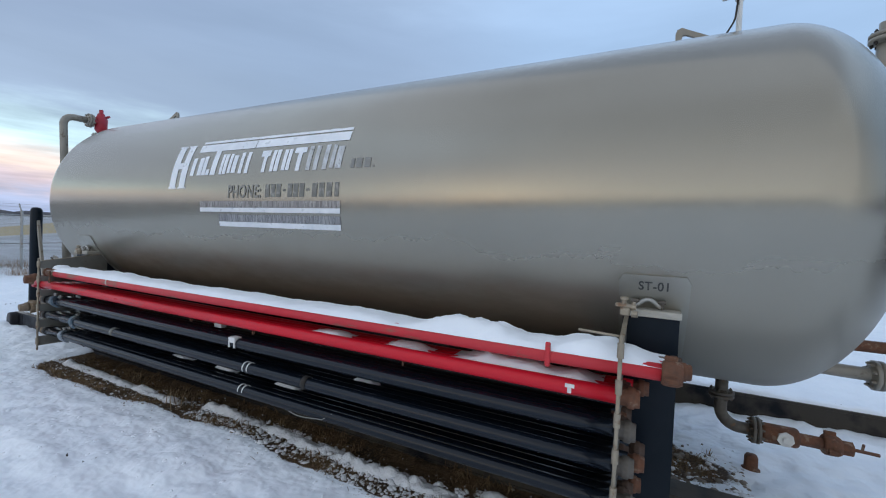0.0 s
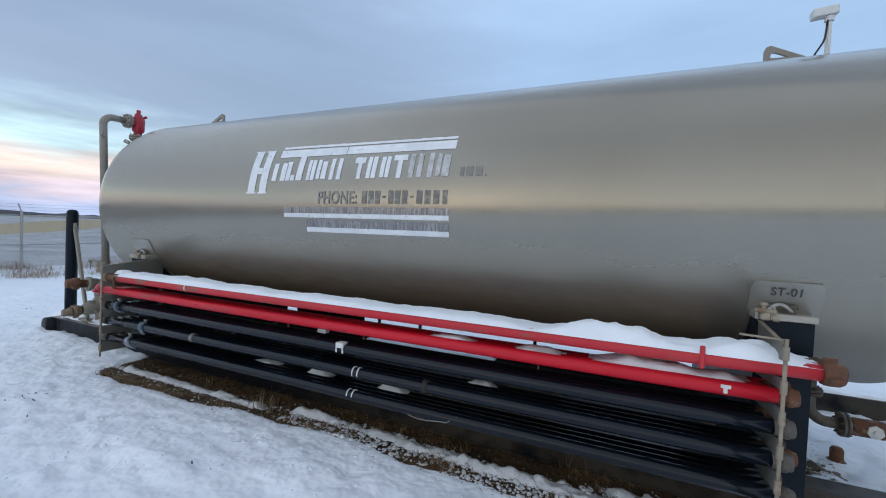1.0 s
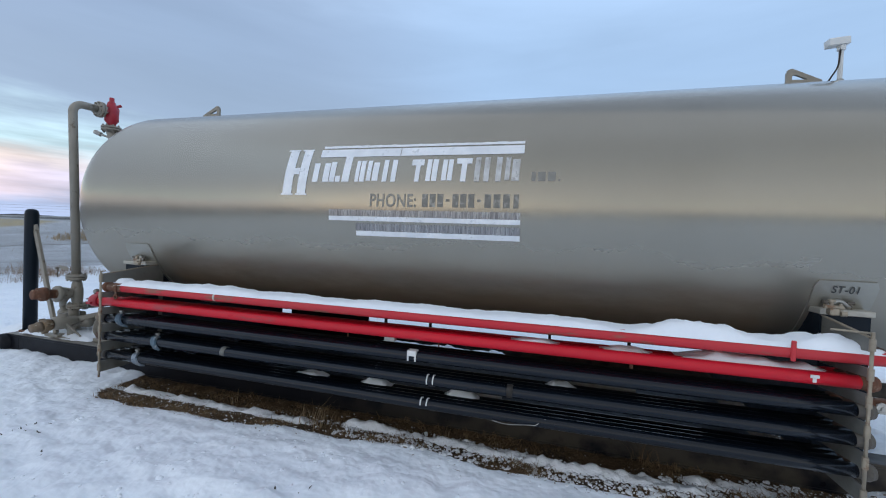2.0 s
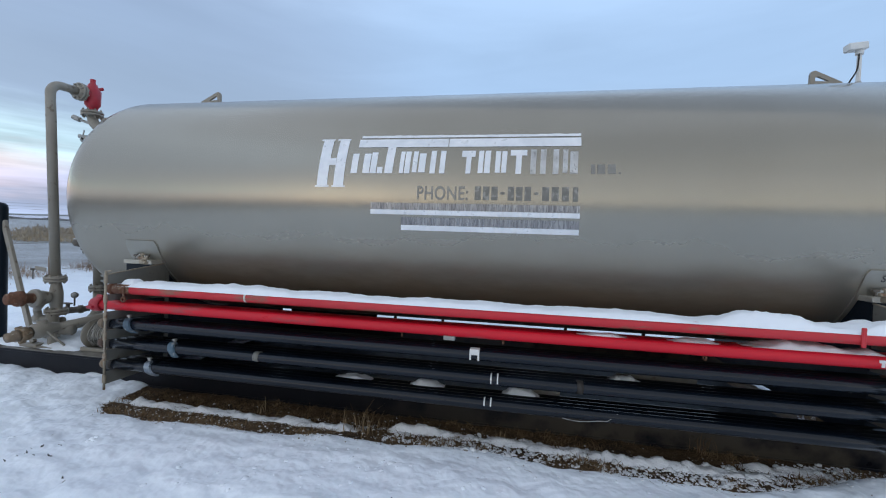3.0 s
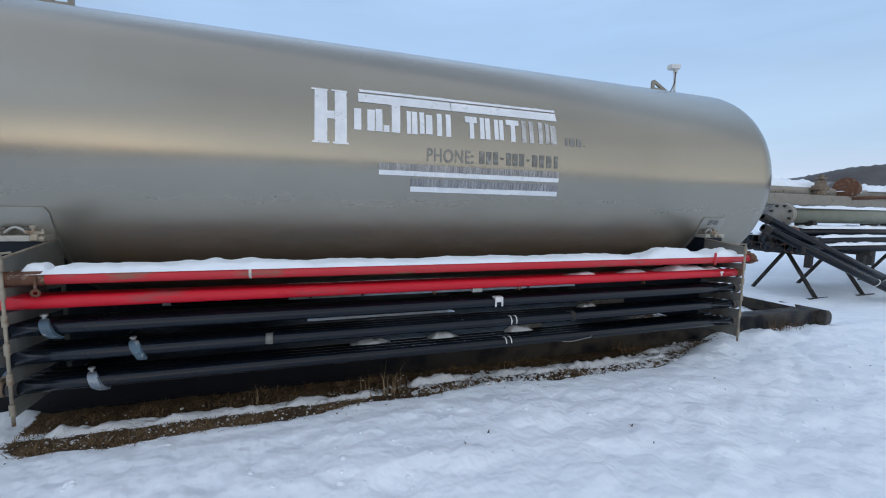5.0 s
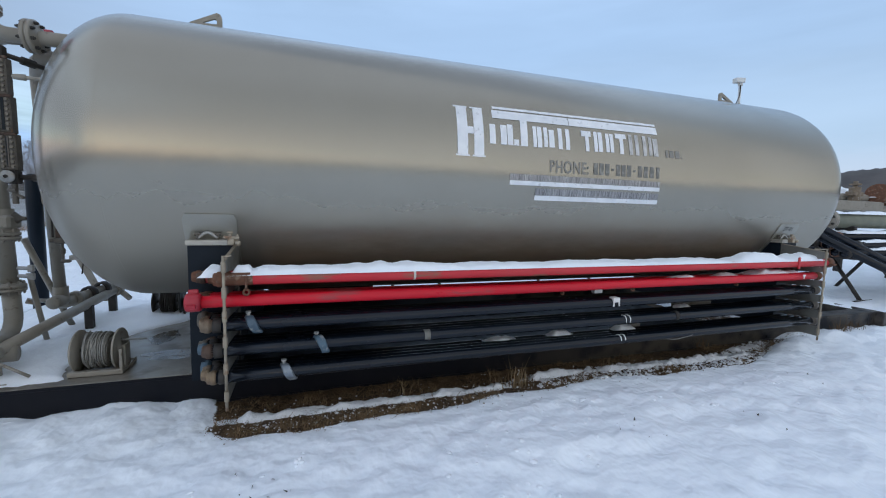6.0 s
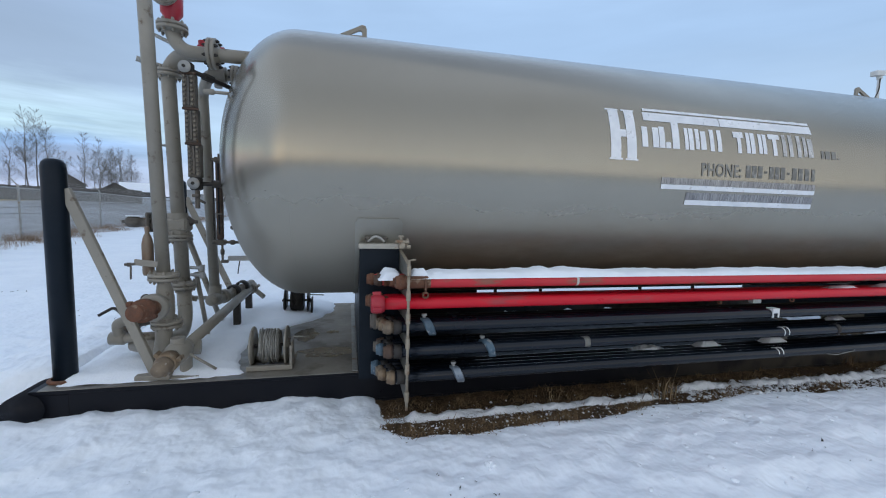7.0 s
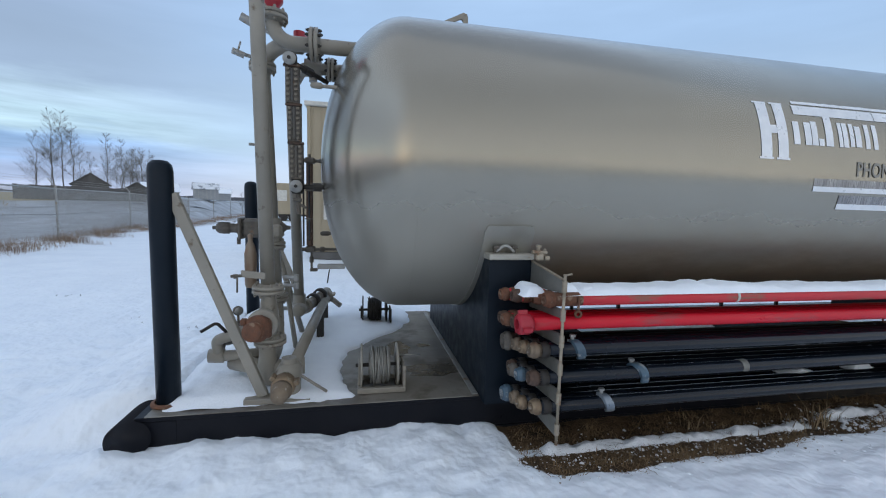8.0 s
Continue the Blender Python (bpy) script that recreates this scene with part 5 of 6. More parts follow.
part("foot_elbow", merge(tube(rounded([(-8.24, 3.83, 0.68), (-8.24, 3.83, 0.58), (-8.02, 4.55, 0.64)], 0.06, 6), 0.055, 16), lathe([(0, 0), (0, 0.045), (0.015, 0.06), (0.10, 0.066), (0.18, 0.06)], (-8.222, 3.66, 0.625), (0, 1, 0), 16), cyl((-8.232, 3.84, 0.60), (-8.232, 3.84, 0.76), 0.062, seg=16)), M_BEIGE, down)
for k, m in enumerate((M_BEIGE, M_DARK, M_DARK)):
    p = Vector((-8.20 + 0.055 * k, 3.97 + 0.17 * k, 0.60 + 0.02 * k))
    part("collar", lathe([(0, 0.055), (0, 0.075), (0.06, 0.078), (0.07, 0.06)], p, (0.25, 0.9, 0.06)), m, down)
part("cock", merge(cyl((-8.25, 3.74, 0.64), (-8.38, 3.68, 0.66), 0.02, seg=10), cyl((-8.36, 3.69, 0.64), (-8.42, 3.665, 0.665), 0.028, seg=10)), M_GALV, down)
part("stay", tube([(-8.22, 4.0, 0.30), (-8.42, 3.7, 1.25)], 0.028, 10), M_BEIGE, down)

feed = thing("loading_pipe", (-8.10, 3.4, 0.26), "taupe loading pipe with a bronze hose union and lever valve", "pipe")
part("feed_pipe", tube([(-8.12, 2.58, 0.465), (-8.015, 4.60, 0.60)], 0.046, 18), M_BEIGE, feed)
part("valve_body", merge(lathe([(0, 0.06), (0.03, 0.085), (0.16, 0.09), (0.2, 0.065), (0.26, 0.06)], (-8.125, 2.42, 0.465), (0.02, 1, 0.04)), cyl((-8.12, 2.53, 0.52), (-8.12, 2.53, 0.585), 0.05)), M_BEIGE, feed)
union(feed, (-8.128, 2.31, 0.455), (0.02, 1, 0.05), 0.055, 0.10, M_BRASS)
part("hose_end", lathe([(0, 0), (0, 0.05), (0.06, 0.055), (0.07, 0.066), (0.10, 0.066), (0.105, 0.05), (0.12, 0.05)], (-8.13, 2.205, 0.445), (0.02, 1, 0.08), 18), M_TAN, feed, "bronze blanking cap")
part("lever", tube([(-8.06, 2.52, 0.47), (-7.96, 2.55, 0.38), (-7.87, 2.58, 0.30)], 0.011, 8), M_BEIGE, feed)
part("support_post", merge(cyl((-8.10, 2.62, 0.26), (-8.10, 2.62, 0.42), 0.045), box(-8.22, -7.98, 2.52, 2.72, 0.261, 0.275, 0.003)), M_BEIGE, feed)
union(feed, (-8.025, 4.45, 0.593), (0.05, 1, 0.07), 0.055, 0.12, M_BEIGE)
part("tail", tube([(-8.02, 4.55, 0.60), (-7.86, 4.42, 0.50)], 0.03, 10), M_BEIGE, feed)
for y in (3.9, 4.45):
    part("support_post", box(-8.07, -8.0, y - 0.03, y + 0.03, 0.255, 0.545, 0.004), M_DARK, feed)
part("side_loop", tube(rounded([(-8.33, 2.90, 0.50), (-8.69, 2.90, 0.485), (-8.69, 2.87, 0.62), (-8.42, 2.74, 0.74)], 0.05, 5), 0.04, 14), M_BEIGE, feed, "bypass loop of taupe pipe")
part("loop_elbow", lathe([(0, 0), (0, 0.052), (0.10, 0.056), (0.11, 0.04)], (-8.755, 2.90, 0.49), (1, 0, 0), 16), M_BEIGE, feed)
part("side_valve", smooth(merge(lathe([(0, 0.0), (0, 0.036), (0.04, 0.04), (0.045, 0.052), (0.10, 0.054), (0.105, 0.042), (0.24, 0.042), (0.245, 0.055), (0.29, 0.055), (0.295, 0.04), (0.36, 0.036)], (-8.74, 3.10, 0.54), (0.75, 0.65, 0.08), 16), cyl((-8.64, 3.19, 0.57), (-8.64, 3.19, 0.64), 0.022, seg=10), box(-8.70, -8.58, 3.17, 3.21, 0.635, 0.655, 0.006), cyl((-8.72, 2.95, 0.45), (-8.72, 3.08, 0.53), 0.034, seg=12)), 35), M_IRON, feed, "grimy iron side valve")
dial = part("pressure_gauge", smooth(merge(cyl((-8.65, 3.28, 0.60), (-8.65, 3.28, 0.71), 0.010, seg=8), lathe([(0, 0), (0, 0.034), (0.004, 0.040), (0.028, 0.040), (0.03, 0)], (-8.643, 3.268, 0.742), (-0.5, 0.85, 0), 20)), 35), M_IRON, feed, "small round pressure gauge")
part("dial_face", lathe([(0, 0), (0, 0.033), (0.002, 0.033)], (-8.6415, 3.2655, 0.742), (-0.5, 0.85, 0), 20), M_GALV, dial, "pale dial")
part("loop_lever", tube(rounded([(-8.60, 2.80, 0.70), (-8.66, 2.78, 0.78), (-8.76, 2.76, 0.72)], 0.03), 0.012, 8), M_DARK, feed)


def level_gauge():
    t = thing("level_gauge", (-8.15, 3.06, 1.78), "tall sectioned level gauge with pale studs beside the tank head", "gauge")
    for k in range(3):
        z0 = 1.848 + 0.292 * k
        x = -8.135 - 0.013 * k
        body = part("gauge_section", box(x - 0.050, x + 0.050, 3.03, 3.11, z0, z0 + 0.286, 0.006), M_IRON, t, "weathered iron gauge section")
        part("sight_slot", box(x - 0.010, x + 0.010, 3.022, 3.029, z0 + 0.02, z0 + 0.266, 0.002), M_GLASS, body)
        part("cross_strap", box(x - 0.062, x + 0.062, 3.015, 3.035, z0 + 0.272, z0 + 0.292, 0.003), M_OLDRUST, body)
        for sg in (-1, 1):
            for n in range(7):
                part("stud", cyl((x + sg * 0.030, 3.010, z0 + 0.028 + 0.038 * n), (x + sg * 0.030, 3.032, z0 + 0.028 + 0.038 * n), 0.012, seg=6), M_PALE, body)
    for z, x, end in ((2.755, -8.172, (-7.93, 3.42, 2.72)), (1.795, -8.130, (-7.80, 3.12, 1.80))):
        part("gauge_cock", merge(box(x - 0.045, x + 0.045, 3.02, 3.10, z - 0.055, z + 0.055, 0.012), tube([(x, 3.06, z), end], 0.020, 10), cyl(Vector((x, 3.06, z)).lerp(Vector(end), 0.35), Vector((x, 3.06, z)).lerp(Vector(end), 0.55), 0.034, seg=8)), M_DARK, t)
        part("handwheel", lathe([(0, 0), (0, 0.016), (0.004, 0.018), (0.004, 0.046), (0.012, 0.050), (0.022, 0.046), (0.024, 0.012)], (x, 2.975, z), (0, 1, 0), 18), M_GALV, t, "small pale handwheel")
        part("wheel_nut", cyl((x, 2.962, z), (x, 2.976, z), 0.014, seg=6), M_DARK, t)
    part("drain_tube", merge(cyl((-8.125, 3.06, 1.58), (-8.125, 3.06, 1.75), 0.020, seg=10), cyl((-8.125, 3.06, 1.66), (-8.06, 3.04, 1.63), 0.012, seg=8), cyl((-8.155, 3.04, 1.69), (-8.095, 3.02, 1.69), 0.014, seg=8)), M_IRON, t)
    return t


level_gauge()

gauge = thing("sight_tube", (-8.0, 3.62, 1.2), "narrow rusted double-tube sight glass beside the tank head", "gauge")
part("column", box(-8.128, -8.072, 3.575, 3.63, 1.27, 2.06, 0.007), M_OLDRUST, gauge, "dark rusted gauge column")
part("sight_slot", box(-8.108, -8.094, 3.567, 3.574, 1.32, 2.02, 0.002), M_GLASS, gauge)
for z in (1.52, 1.78):
    part("cross_strap", box(-8.136, -8.064, 3.565, 3.574, z, z + 0.014, 0.002), M_IRON, gauge)
part("guide_rod", cyl((-8.155, 3.60, 1.27), (-8.155, 3.60, 2.06), 0.008, seg=8), M_DARK, gauge)
for z in (1.24, 2.06):
    part("end_block", merge(box(-8.14, -8.05, 3.56, 3.64, z - 0.028, z + 0.028, 0.012), cyl((-8.06, 3.60, z), (-7.72, 3.62, z), 0.014, seg=8), lathe([(0, 0.012), (0.02, 0.026), (0.045, 0.026), (0.06, 0.014)], (-8.02, 3.60, z), (1, 0, 0), 10), cyl((-8.17, 3.58, z), (-8.13, 3.59, z), 0.018, seg=8), cyl((-8.10, 3.60, z), (-8.10, 3.60, z + 0.06), 0.011, seg=8)), M_IRON, gauge)
part("blow_cock", merge(cyl((-8.085, 3.60, 1.03), (-8.085, 3.60, 1.22), 0.011, seg=8), lathe([(0, 0.012), (0.01, 0.02), (0.05, 0.02), (0.06, 0.012)], (-8.085, 3.60, 1.11), (0, 0, 1), 10), box(-8.10, -8.03, 3.58, 3.62, 1.03, 1.06, 0.006)), M_IRON, gauge)
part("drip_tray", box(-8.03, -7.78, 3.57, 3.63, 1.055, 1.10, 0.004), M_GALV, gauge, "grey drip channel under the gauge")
part("drip_hook", tube(rounded([(-7.92, 3.58, 1.05), (-7.93, 3.575, 0.99), (-7.94, 3.58, 0.92)], 0.02), 0.006, 6), M_DARK, gauge)
part("link", merge(cyl((-8.005, 3.60, 1.39), (-7.80, 3.6, 1.39), 0.012, seg=8), lathe([(0, 0.012), (0.015, 0.022), (0.075, 0.022), (0.09, 0.012)], (-8.005, 3.6, 1.39), (1, 0, 0), 10)), M_IRON, gauge)
part("head_cock", merge(cyl((-7.97, 2.90, 2.545), (-7.62, 2.92, 2.545), 0.014, seg=10), lathe([(0, 0.008), (0.01, 0.02), (0.05, 0.024), (0.08, 0.024), (0.09, 0.012)], (-8.01, 2.90, 2.545), (1, 0, 0), 12), cyl((-7.72, 2.905, 2.52), (-7.72, 2.905, 2.58), 0.02, seg=8)), M_BEIGE, gauge, "grey needle cock on the tank head")

# ---- pipework under the far end ----
drain = thing("bottom_drain", (0.42, YC, 0.37), "rusty bottom drain with elbow, flanges and valve under the tank", "drain pipe")
part("elbow", tube(rounded([(0.43, YC, 0.80), (0.43, YC, 0.365), (0.64, YC, 0.365)], 0.13, 8), 0.043, 18), M_IRON, drain)
flange(drain, (0.43, YC, 0.60), (0, 0, 1), 0.085, 0.04, material=M_IRON)
flange(drain, (0.655, YC, 0.365), (1, 0, 0), 0.095, 0.045, material=M_IRON)
part("valve_body", lathe([(0, 0.05), (0.0, 0.062), (0.02, 0.070), (0.20, 0.070), (0.215, 0.062), (0.225, 0.042), (0.36, 0.042)], (0.69, YC, 0.365), (1, 0, 0)), M_RUST, drain)
part("name_plate", merge(cyl((0.82, YC - 0.066, 0.365), (0.82, YC - 0.082, 0.365), 0.052, seg=7), cyl((0.82, YC - 0.10, 0.365), (0.82, YC - 0.075, 0.365), 0.02, seg=8)), M_TAG, drain, "pale angular plate with a stem nut")
union(drain, (1.04, YC, 0.365), (1, 0, 0), 0.05, 0.10, M_RUST)
part("plug", merge(cyl((1.14, YC, 0.365), (1.20, YC, 0.365), 0.05, seg=8), cyl((1.20, YC, 0.365), (1.34, YC, 0.36), 0.012, seg=8), cyl((1.25, YC, 0.36), (1.25, YC - 0.02, 0.42), 0.008, seg=6)), M_RUST, drain)
cap = thing("standpipe", (0.66, 3.58, 0.02), "short rusted capped standpipe in the snow", "standpipe")
part("cap_body", lathe([(0, 0.0), (0, 0.062), (0.012, 0.062), (0.015, 0.045), (0.10, 0.045), (0.12, 0.035), (0.125, 0)], (0.66, 3.58, 0.02), (0, 0, 1), 18), M_RUST, cap)
outlet = thing("end_nozzle", (1.2, YC, 0.9), "flanged taupe nozzles on the tank's far head", "nozzle")
part("nozzle_pipe", cyl((0.85, YC, 0.91), (1.30, YC, 0.90), 0.045), M_BEIGE, outlet)
flange(outlet, (1.30, YC, 0.90), (1, 0, 0), 0.10, 0.05)
part("nozzle_valve", lathe([(0, 0.05), (0.05, 0.07), (0.15, 0.07), (0.2, 0.05), (0.3, 0.05)], (1.34, YC, 0.90), (1, 0, 0)), M_RUST, outlet)
part("top_nozzle", tube(rounded([(0.95, YC, 2.85), (1.22, YC, 2.88), (1.24, YC, 3.28)], 0.08), 0.05, 16), M_BEIGE, outlet)
flange(outlet, (1.24, YC, 3.18), (0, 0, 1), 0.10, 0.05, bmat=M_DARK)
part("lower_nozzle", merge(cyl((1.0, YC - 0.05, 1.10), (1.36, YC - 0.05, 1.10), 0.04), cyl((1.34, YC - 0.05, 1.10), (1.40, YC - 0.05, 1.10), 0.075)), M_RUST, outlet)

# ---- pipe stands beyond the tank ----
def trestle(x):
    t = thing("pipe_trestle", (x, 4.3, 0), "dark steel A-frame pipe stand in the snow", "trestle", group="pipe stands")
    for s in (-1, 1):
        part("leg", tube([(x, 4.3 + s * 0.60, 0.0), (x, 4.3 + s * 0.03, 0.85)], 0.036, 10), M_DARK, t)
    part("top_rail", tube([(x, 3.66, 0.855), (x, 4.92, 0.855)], 0.04, 12), M_DARK, t)
    part("foot_bar", tube([(x - 0.3, 3.68, 0.02), (x + 0.3, 3.68, 0.02)], 0.025, 8), M_DARK, t)
    return t


for x in (4.5, 5.95, 8.2, 10.4):
    trestle(x)
rng = random.Random(11)
for k, (y, z, r, xa, xb) in enumerate(((3.75, 0.97, 0.075, 3.9, 11.0), (3.95, 0.97, 0.075, 4.0, 11.0), (4.16, 0.975, 0.08, 3.7, 11.2), (4.38, 0.975, 0.08, 4.0, 11.0), (4.60, 0.975, 0.08, 3.8, 11.0), (4.82, 0.97, 0.075, 4.0, 11.0), (3.86, 1.10, 0.08, 4.4, 10.8),
                                       (4.07, 1.11, 0.08, 3.95, 11.0), (4.28, 1.115, 0.085, 3.8, 11.0), (4.50, 1.115, 0.085, 4.1, 11.1), (4.72, 1.11, 0.08, 4.0, 10.9), (4.17, 1.26, 0.085, 4.35, 10.9), (4.40, 1.265, 0.085, 4.05, 11.0))):
    t = thing("stored_pipe", (xa, y, z), "long black painted pipe lying on trestles with snow along it", "pipe", group="pipes on the trestles")
    part("tube", tube([(xa, y, z), (xb, y - 0.1, z)], r, 16), M_BLACK, t)
    part("coupling", lathe([(0, r), (0, r * 1.3), (0.1, r * 1.3), (0.1, r)], (xa, y, z), (1, 0, 0), 16), M_RUST if k % 2 else M_DARK, t)
for y, z, h in ((3.74, 1.03, 0.05), (3.90, 1.165, 0.05), (4.17, 1.33, 0.05), (4.42, 1.335, 0.05), (4.64, 1.18, 0.06)):
    snow_bank("pipe_snow", 4.6 if y < 4.3 else 3.95, 9.6 - y * 0.3, y - 0.09, y + 0.09, z, lambda x, h=h: h, "snow lying along stored pipes", y, step=0.06)
for k in range(2):
    t = thing("leaning_pipe", (5.8, 3.0, 0.0), "black painted pipe leaning from the trestle to the ground", "pipe", group="leaning pipes")
    a, b = Vector((3.36 + 0.14 * k, 3.98 + 0.12 * k, 1.33 + 0.19 * k)), Vector((5.9 + 0.55 * k, 2.90 + 0.10 * k, 0.03))
    part("tube", tube([a, b], 0.072, 16), M_BLACK, t)
    part("ring", lathe([(0, 0.072), (0, 0.076), (0.02, 0.076), (0.02, 0.072)], a.lerp(b, 0.72), b - a, 16), M_TAG, t, "white painted ring")
    part("coupling", lathe([(-0.06, 0.05), (-0.06, 0.08), (0.08, 0.08), (0.08, 0.05)], a, b - a, 16), M_DARK, t)
big = thing("vessel_pipe", (4.0, 4.35, 1.25), "fat grey-green flanged pipe lying on the stored pipes", "pipe")
part("barrel", tube([(4.56, 4.45, 1.60), (9.5, 4.35, 1.59)], 0.165, 28), surface("grey_green_paint", (0.20, 0.21, 0.16), (0.16, 0.17, 0.13), scale=4, rough=0.5, bump=0.05), big)
flange(big, (4.52, 4.45, 1.60), (1, 0, 0), 0.235, 0.10, bmat=M_DARK)
for x in (5.2, 8.2):
    part("cradle", box(x - 0.05, x + 0.05, 4.25, 4.6, 1.35, 1.48, 0.01), M_DARK, big)
snow_bank("pipe_snow", 4.7, 9.4, 4.27, 4.57, 1.735, lambda x: 0.05, "snow along the fat pipe", 2.2, step=0.06, arch=0.9)
shelf = thing("equipment_skid", (7.0, 6.0, 0), "taupe equipment skid with snow-topped pipes and a rusty wellhead", "equipment")
part("beam", box(5.0, 13.0, 5.4, 5.6, 1.85, 2.10, 0.01), M_BEIGE, shelf)
part("beam", box(5.0, 13.0, 6.6, 6.8, 1.85, 2.10, 0.01), M_BEIGE, shelf)
for x in (9.5, 12.5):
    for y in (5.5, 6.7):
        part("leg", box(x - 0.08, x + 0.08, y - 0.08, y + 0.08, 0.0, 1.86, 0.01), M_DARK, shelf)
part("pipe", tube([(4.9, 5.75, 2.20), (13.0, 5.75, 2.20)], 0.11, 20), M_BEIGE, shelf)
part("rusty_drum", merge(cyl((8.5, 5.5, 2.32), (9.1, 5.7, 2.32), 0.22, seg=24), cyl((8.48, 5.49, 2.32), (8.52, 5.5, 2.32), 0.26, seg=24)), M_RUST, shelf)
part("valve", merge(cyl((7.5, 5.5, 2.1), (7.5, 5.5, 2.45), 0.12), cyl((7.5, 5.5, 2.45), (7.5, 5.5, 2.60), 0.05), cyl((7.5, 5.5, 2.50), (7.5, 5.5, 2.54), 0.13, seg=8), box(7.3, 7.7, 5.4, 5.6, 2.22, 2.34, 0.02)), M_TAN, shelf)
part("rail", tube([(8.6, 5.4, 2.05), (12.0, 5.3, 2.2)], 0.04, 10), M_RUST, shelf)
snow_bank("shelf_snow", 5.3, 8.2, 5.7, 6.5, 2.28, lambda x: 0.2, "thick snow cap on the equipment", 9.0, step=0.08)
snow_bank("shelf_snow", 9.8, 12.9, 5.6, 6.4, 2.27, lambda x: 0.17, "thick snow cap on the equipment", 12.0, step=0.08)
snow_bank("shelf_snow", 8.4, 9.3, 5.5, 6.0, 2.22, lambda x: 0.06, "thin snow on the equipment", 14.0, step=0.08)

# ---- yard fence ----
FENCE = [(-17.6, -20.0), (-17.7, -12.0), (-17.8, -4.0), (-17.87, 0.8), (-17.9, 5.3), (-17.95, 10.9), (-18.17, 16.54), (-19.5, 24.0), (-20.4, 34.0), (-21.9, 44.0), (-23.2, 54.0), (-24.5, 64.0)]
fence = thing("yard_fence", (-17.9, 5.3, 0), "galvanised steel yard fence with slanted wire arms", "fence")
for x, y in FENCE:
    z = ground_height(x, y) - 0.1
    part("fence_post", merge(cyl((x, y, z), (x, y, z + 2.05), 0.035, seg=10), tube([(x, y, z + 2.0), (x - 0.22, y, z + 2.28)], 0.02, 8)), M_GALV, fence)
for (xa, ya), (xb, yb) in zip(FENCE, FENCE[1:]):
    za, zb = ground_height(xa, ya) - 0.1, ground_height(xb, yb) - 0.1
    for h, r in ((1.92, 0.024), (1.02, 0.014), (0.12, 0.006)):
        part("fence_rail", tube([(xa, ya, za + h), (xb, yb, zb + h)], r, 8), M_GALV, fence)
    n = max(2, int((yb - ya) / 0.04))
    verts, faces = [], []
    for i in range(-45, n if yb < 35 else -45):
        for up in (0, 1):
            f0, f1 = i / n, (i + 45) / n
            c0, c1 = max(f0, 0.0), min(f1, 1.0)
            ends = []
            for f in (c0, c1):
                h = 0.10 + 1.80 * ((f - f0) / (f1 - f0) if up else 1 - (f - f0) / (f1 - f0))
                ends.append(Vector((xa + (xb - xa) * f, ya + (yb - ya) * f, za + (zb - za) * f + h)))
            b0 = len(verts)
            for p in ends:
                verts += [p + Vector((0, -0.0026, 0)), p + Vector((0, 0.0026, 0)), p + Vector((0.004, 0, 0.003))]
            faces += [(b0, b0 + 1, b0 + 4, b0 + 3), (b0 + 1, b0 + 2, b0 + 5, b0 + 4), (b0 + 2, b0, b0 + 3, b0 + 5)]
    if verts:
        me = bpy.data.meshes.new("chain_mesh")
        me.from_pydata([v - ORIGIN[fence] for v in verts], [], faces)
        me.materials.append(M_GALV)
        ob = new("chain_mesh", me)
        ob.parent = fence
        tagged(ob, "fine diagonal wire mesh", kind="stuff")
    for k in range(3):
        part("fence_wire", tube([(xa - 0.07 - 0.07 * k, ya, za + 2.09 + 0.09 * k), (xb - 0.07 - 0.07 * k, yb, zb + 2.09 + 0.09 * k)], 0.004, 4), M_GALV, fence)


def blades(name, spots, label, seed, height=(0.05, 0.16), count=14, spread=0.08, width=0.004, material=None, sprawl=1.0):
    """Tufts of dry blades, each a bent, tapering strip."""
    r = random.Random(seed)
    verts, faces = [], []
    for x, y, z, s in spots:
        for _ in range(count):
            a, h = r.uniform(0, 6.283), r.uniform(*height) * s
            bx, by = x + r.gauss(0, spread), y + r.gauss(0, spread)
            lean, w = r.uniform(0.1, 0.9) * h * sprawl, width * (0.6 + r.random())
            dx, dy = math.cos(a), math.sin(a)
            n = len(verts)
            for f, ww in ((0, 1), (0.5, 0.8), (1, 0.15)):
                cx, cy, cz = bx + dx * lean * f * f, by + dy * lean * f * f, z - 0.01 + h * f * (1 - 0.25 * f) / (0.6 + 0.4 * sprawl)
                verts += [(cx - dy * w * ww, cy + dx * w * ww, cz), (cx + dy * w * ww, cy - dx * w * ww, cz)]
            faces += [(n, n + 1, n + 3, n + 2), (n + 2, n + 3, n + 5, n + 4)]
    me = bpy.data.meshes.new(name)
    me.from_pydata(verts, [], faces)
    me.materials.append(material or M_GRASS)
    tagged(new(name, me), label, "grass", kind="stuff")


r = random.Random(3)
spots = []
while len(spots) < 1500:
    x, y = r.uniform(-6.6, 0.4), r.uniform(1.8, 2.44)
    if bare(x, y)[1] > 0.55:
        spots.append((x, y, ground_height(x, y), 0.45 + 0.5 * r.random()))
blades("dead_grass", spots, "matted dead brown grass on the thawed strip", 7, (0.012, 0.055), 13, 0.06, 0.003, sprawl=2.2)
spots = []
while len(spots) < 430:
    x = r.uniform(-6.62, -0.3)
    y = bare_edge(x) + (r.gauss(0.08, 0.04) if r.random() < 0.55 else r.uniform(0.3, 0.55))
    if y < 2.44 and bare(x, y)[0] > 0.5 and fbm(x, y, 1.6, 3, 14.0) > 0.02:
        spots.append((x, y, ground_height(x, y), 0.5 + 0.6 * r.random()))
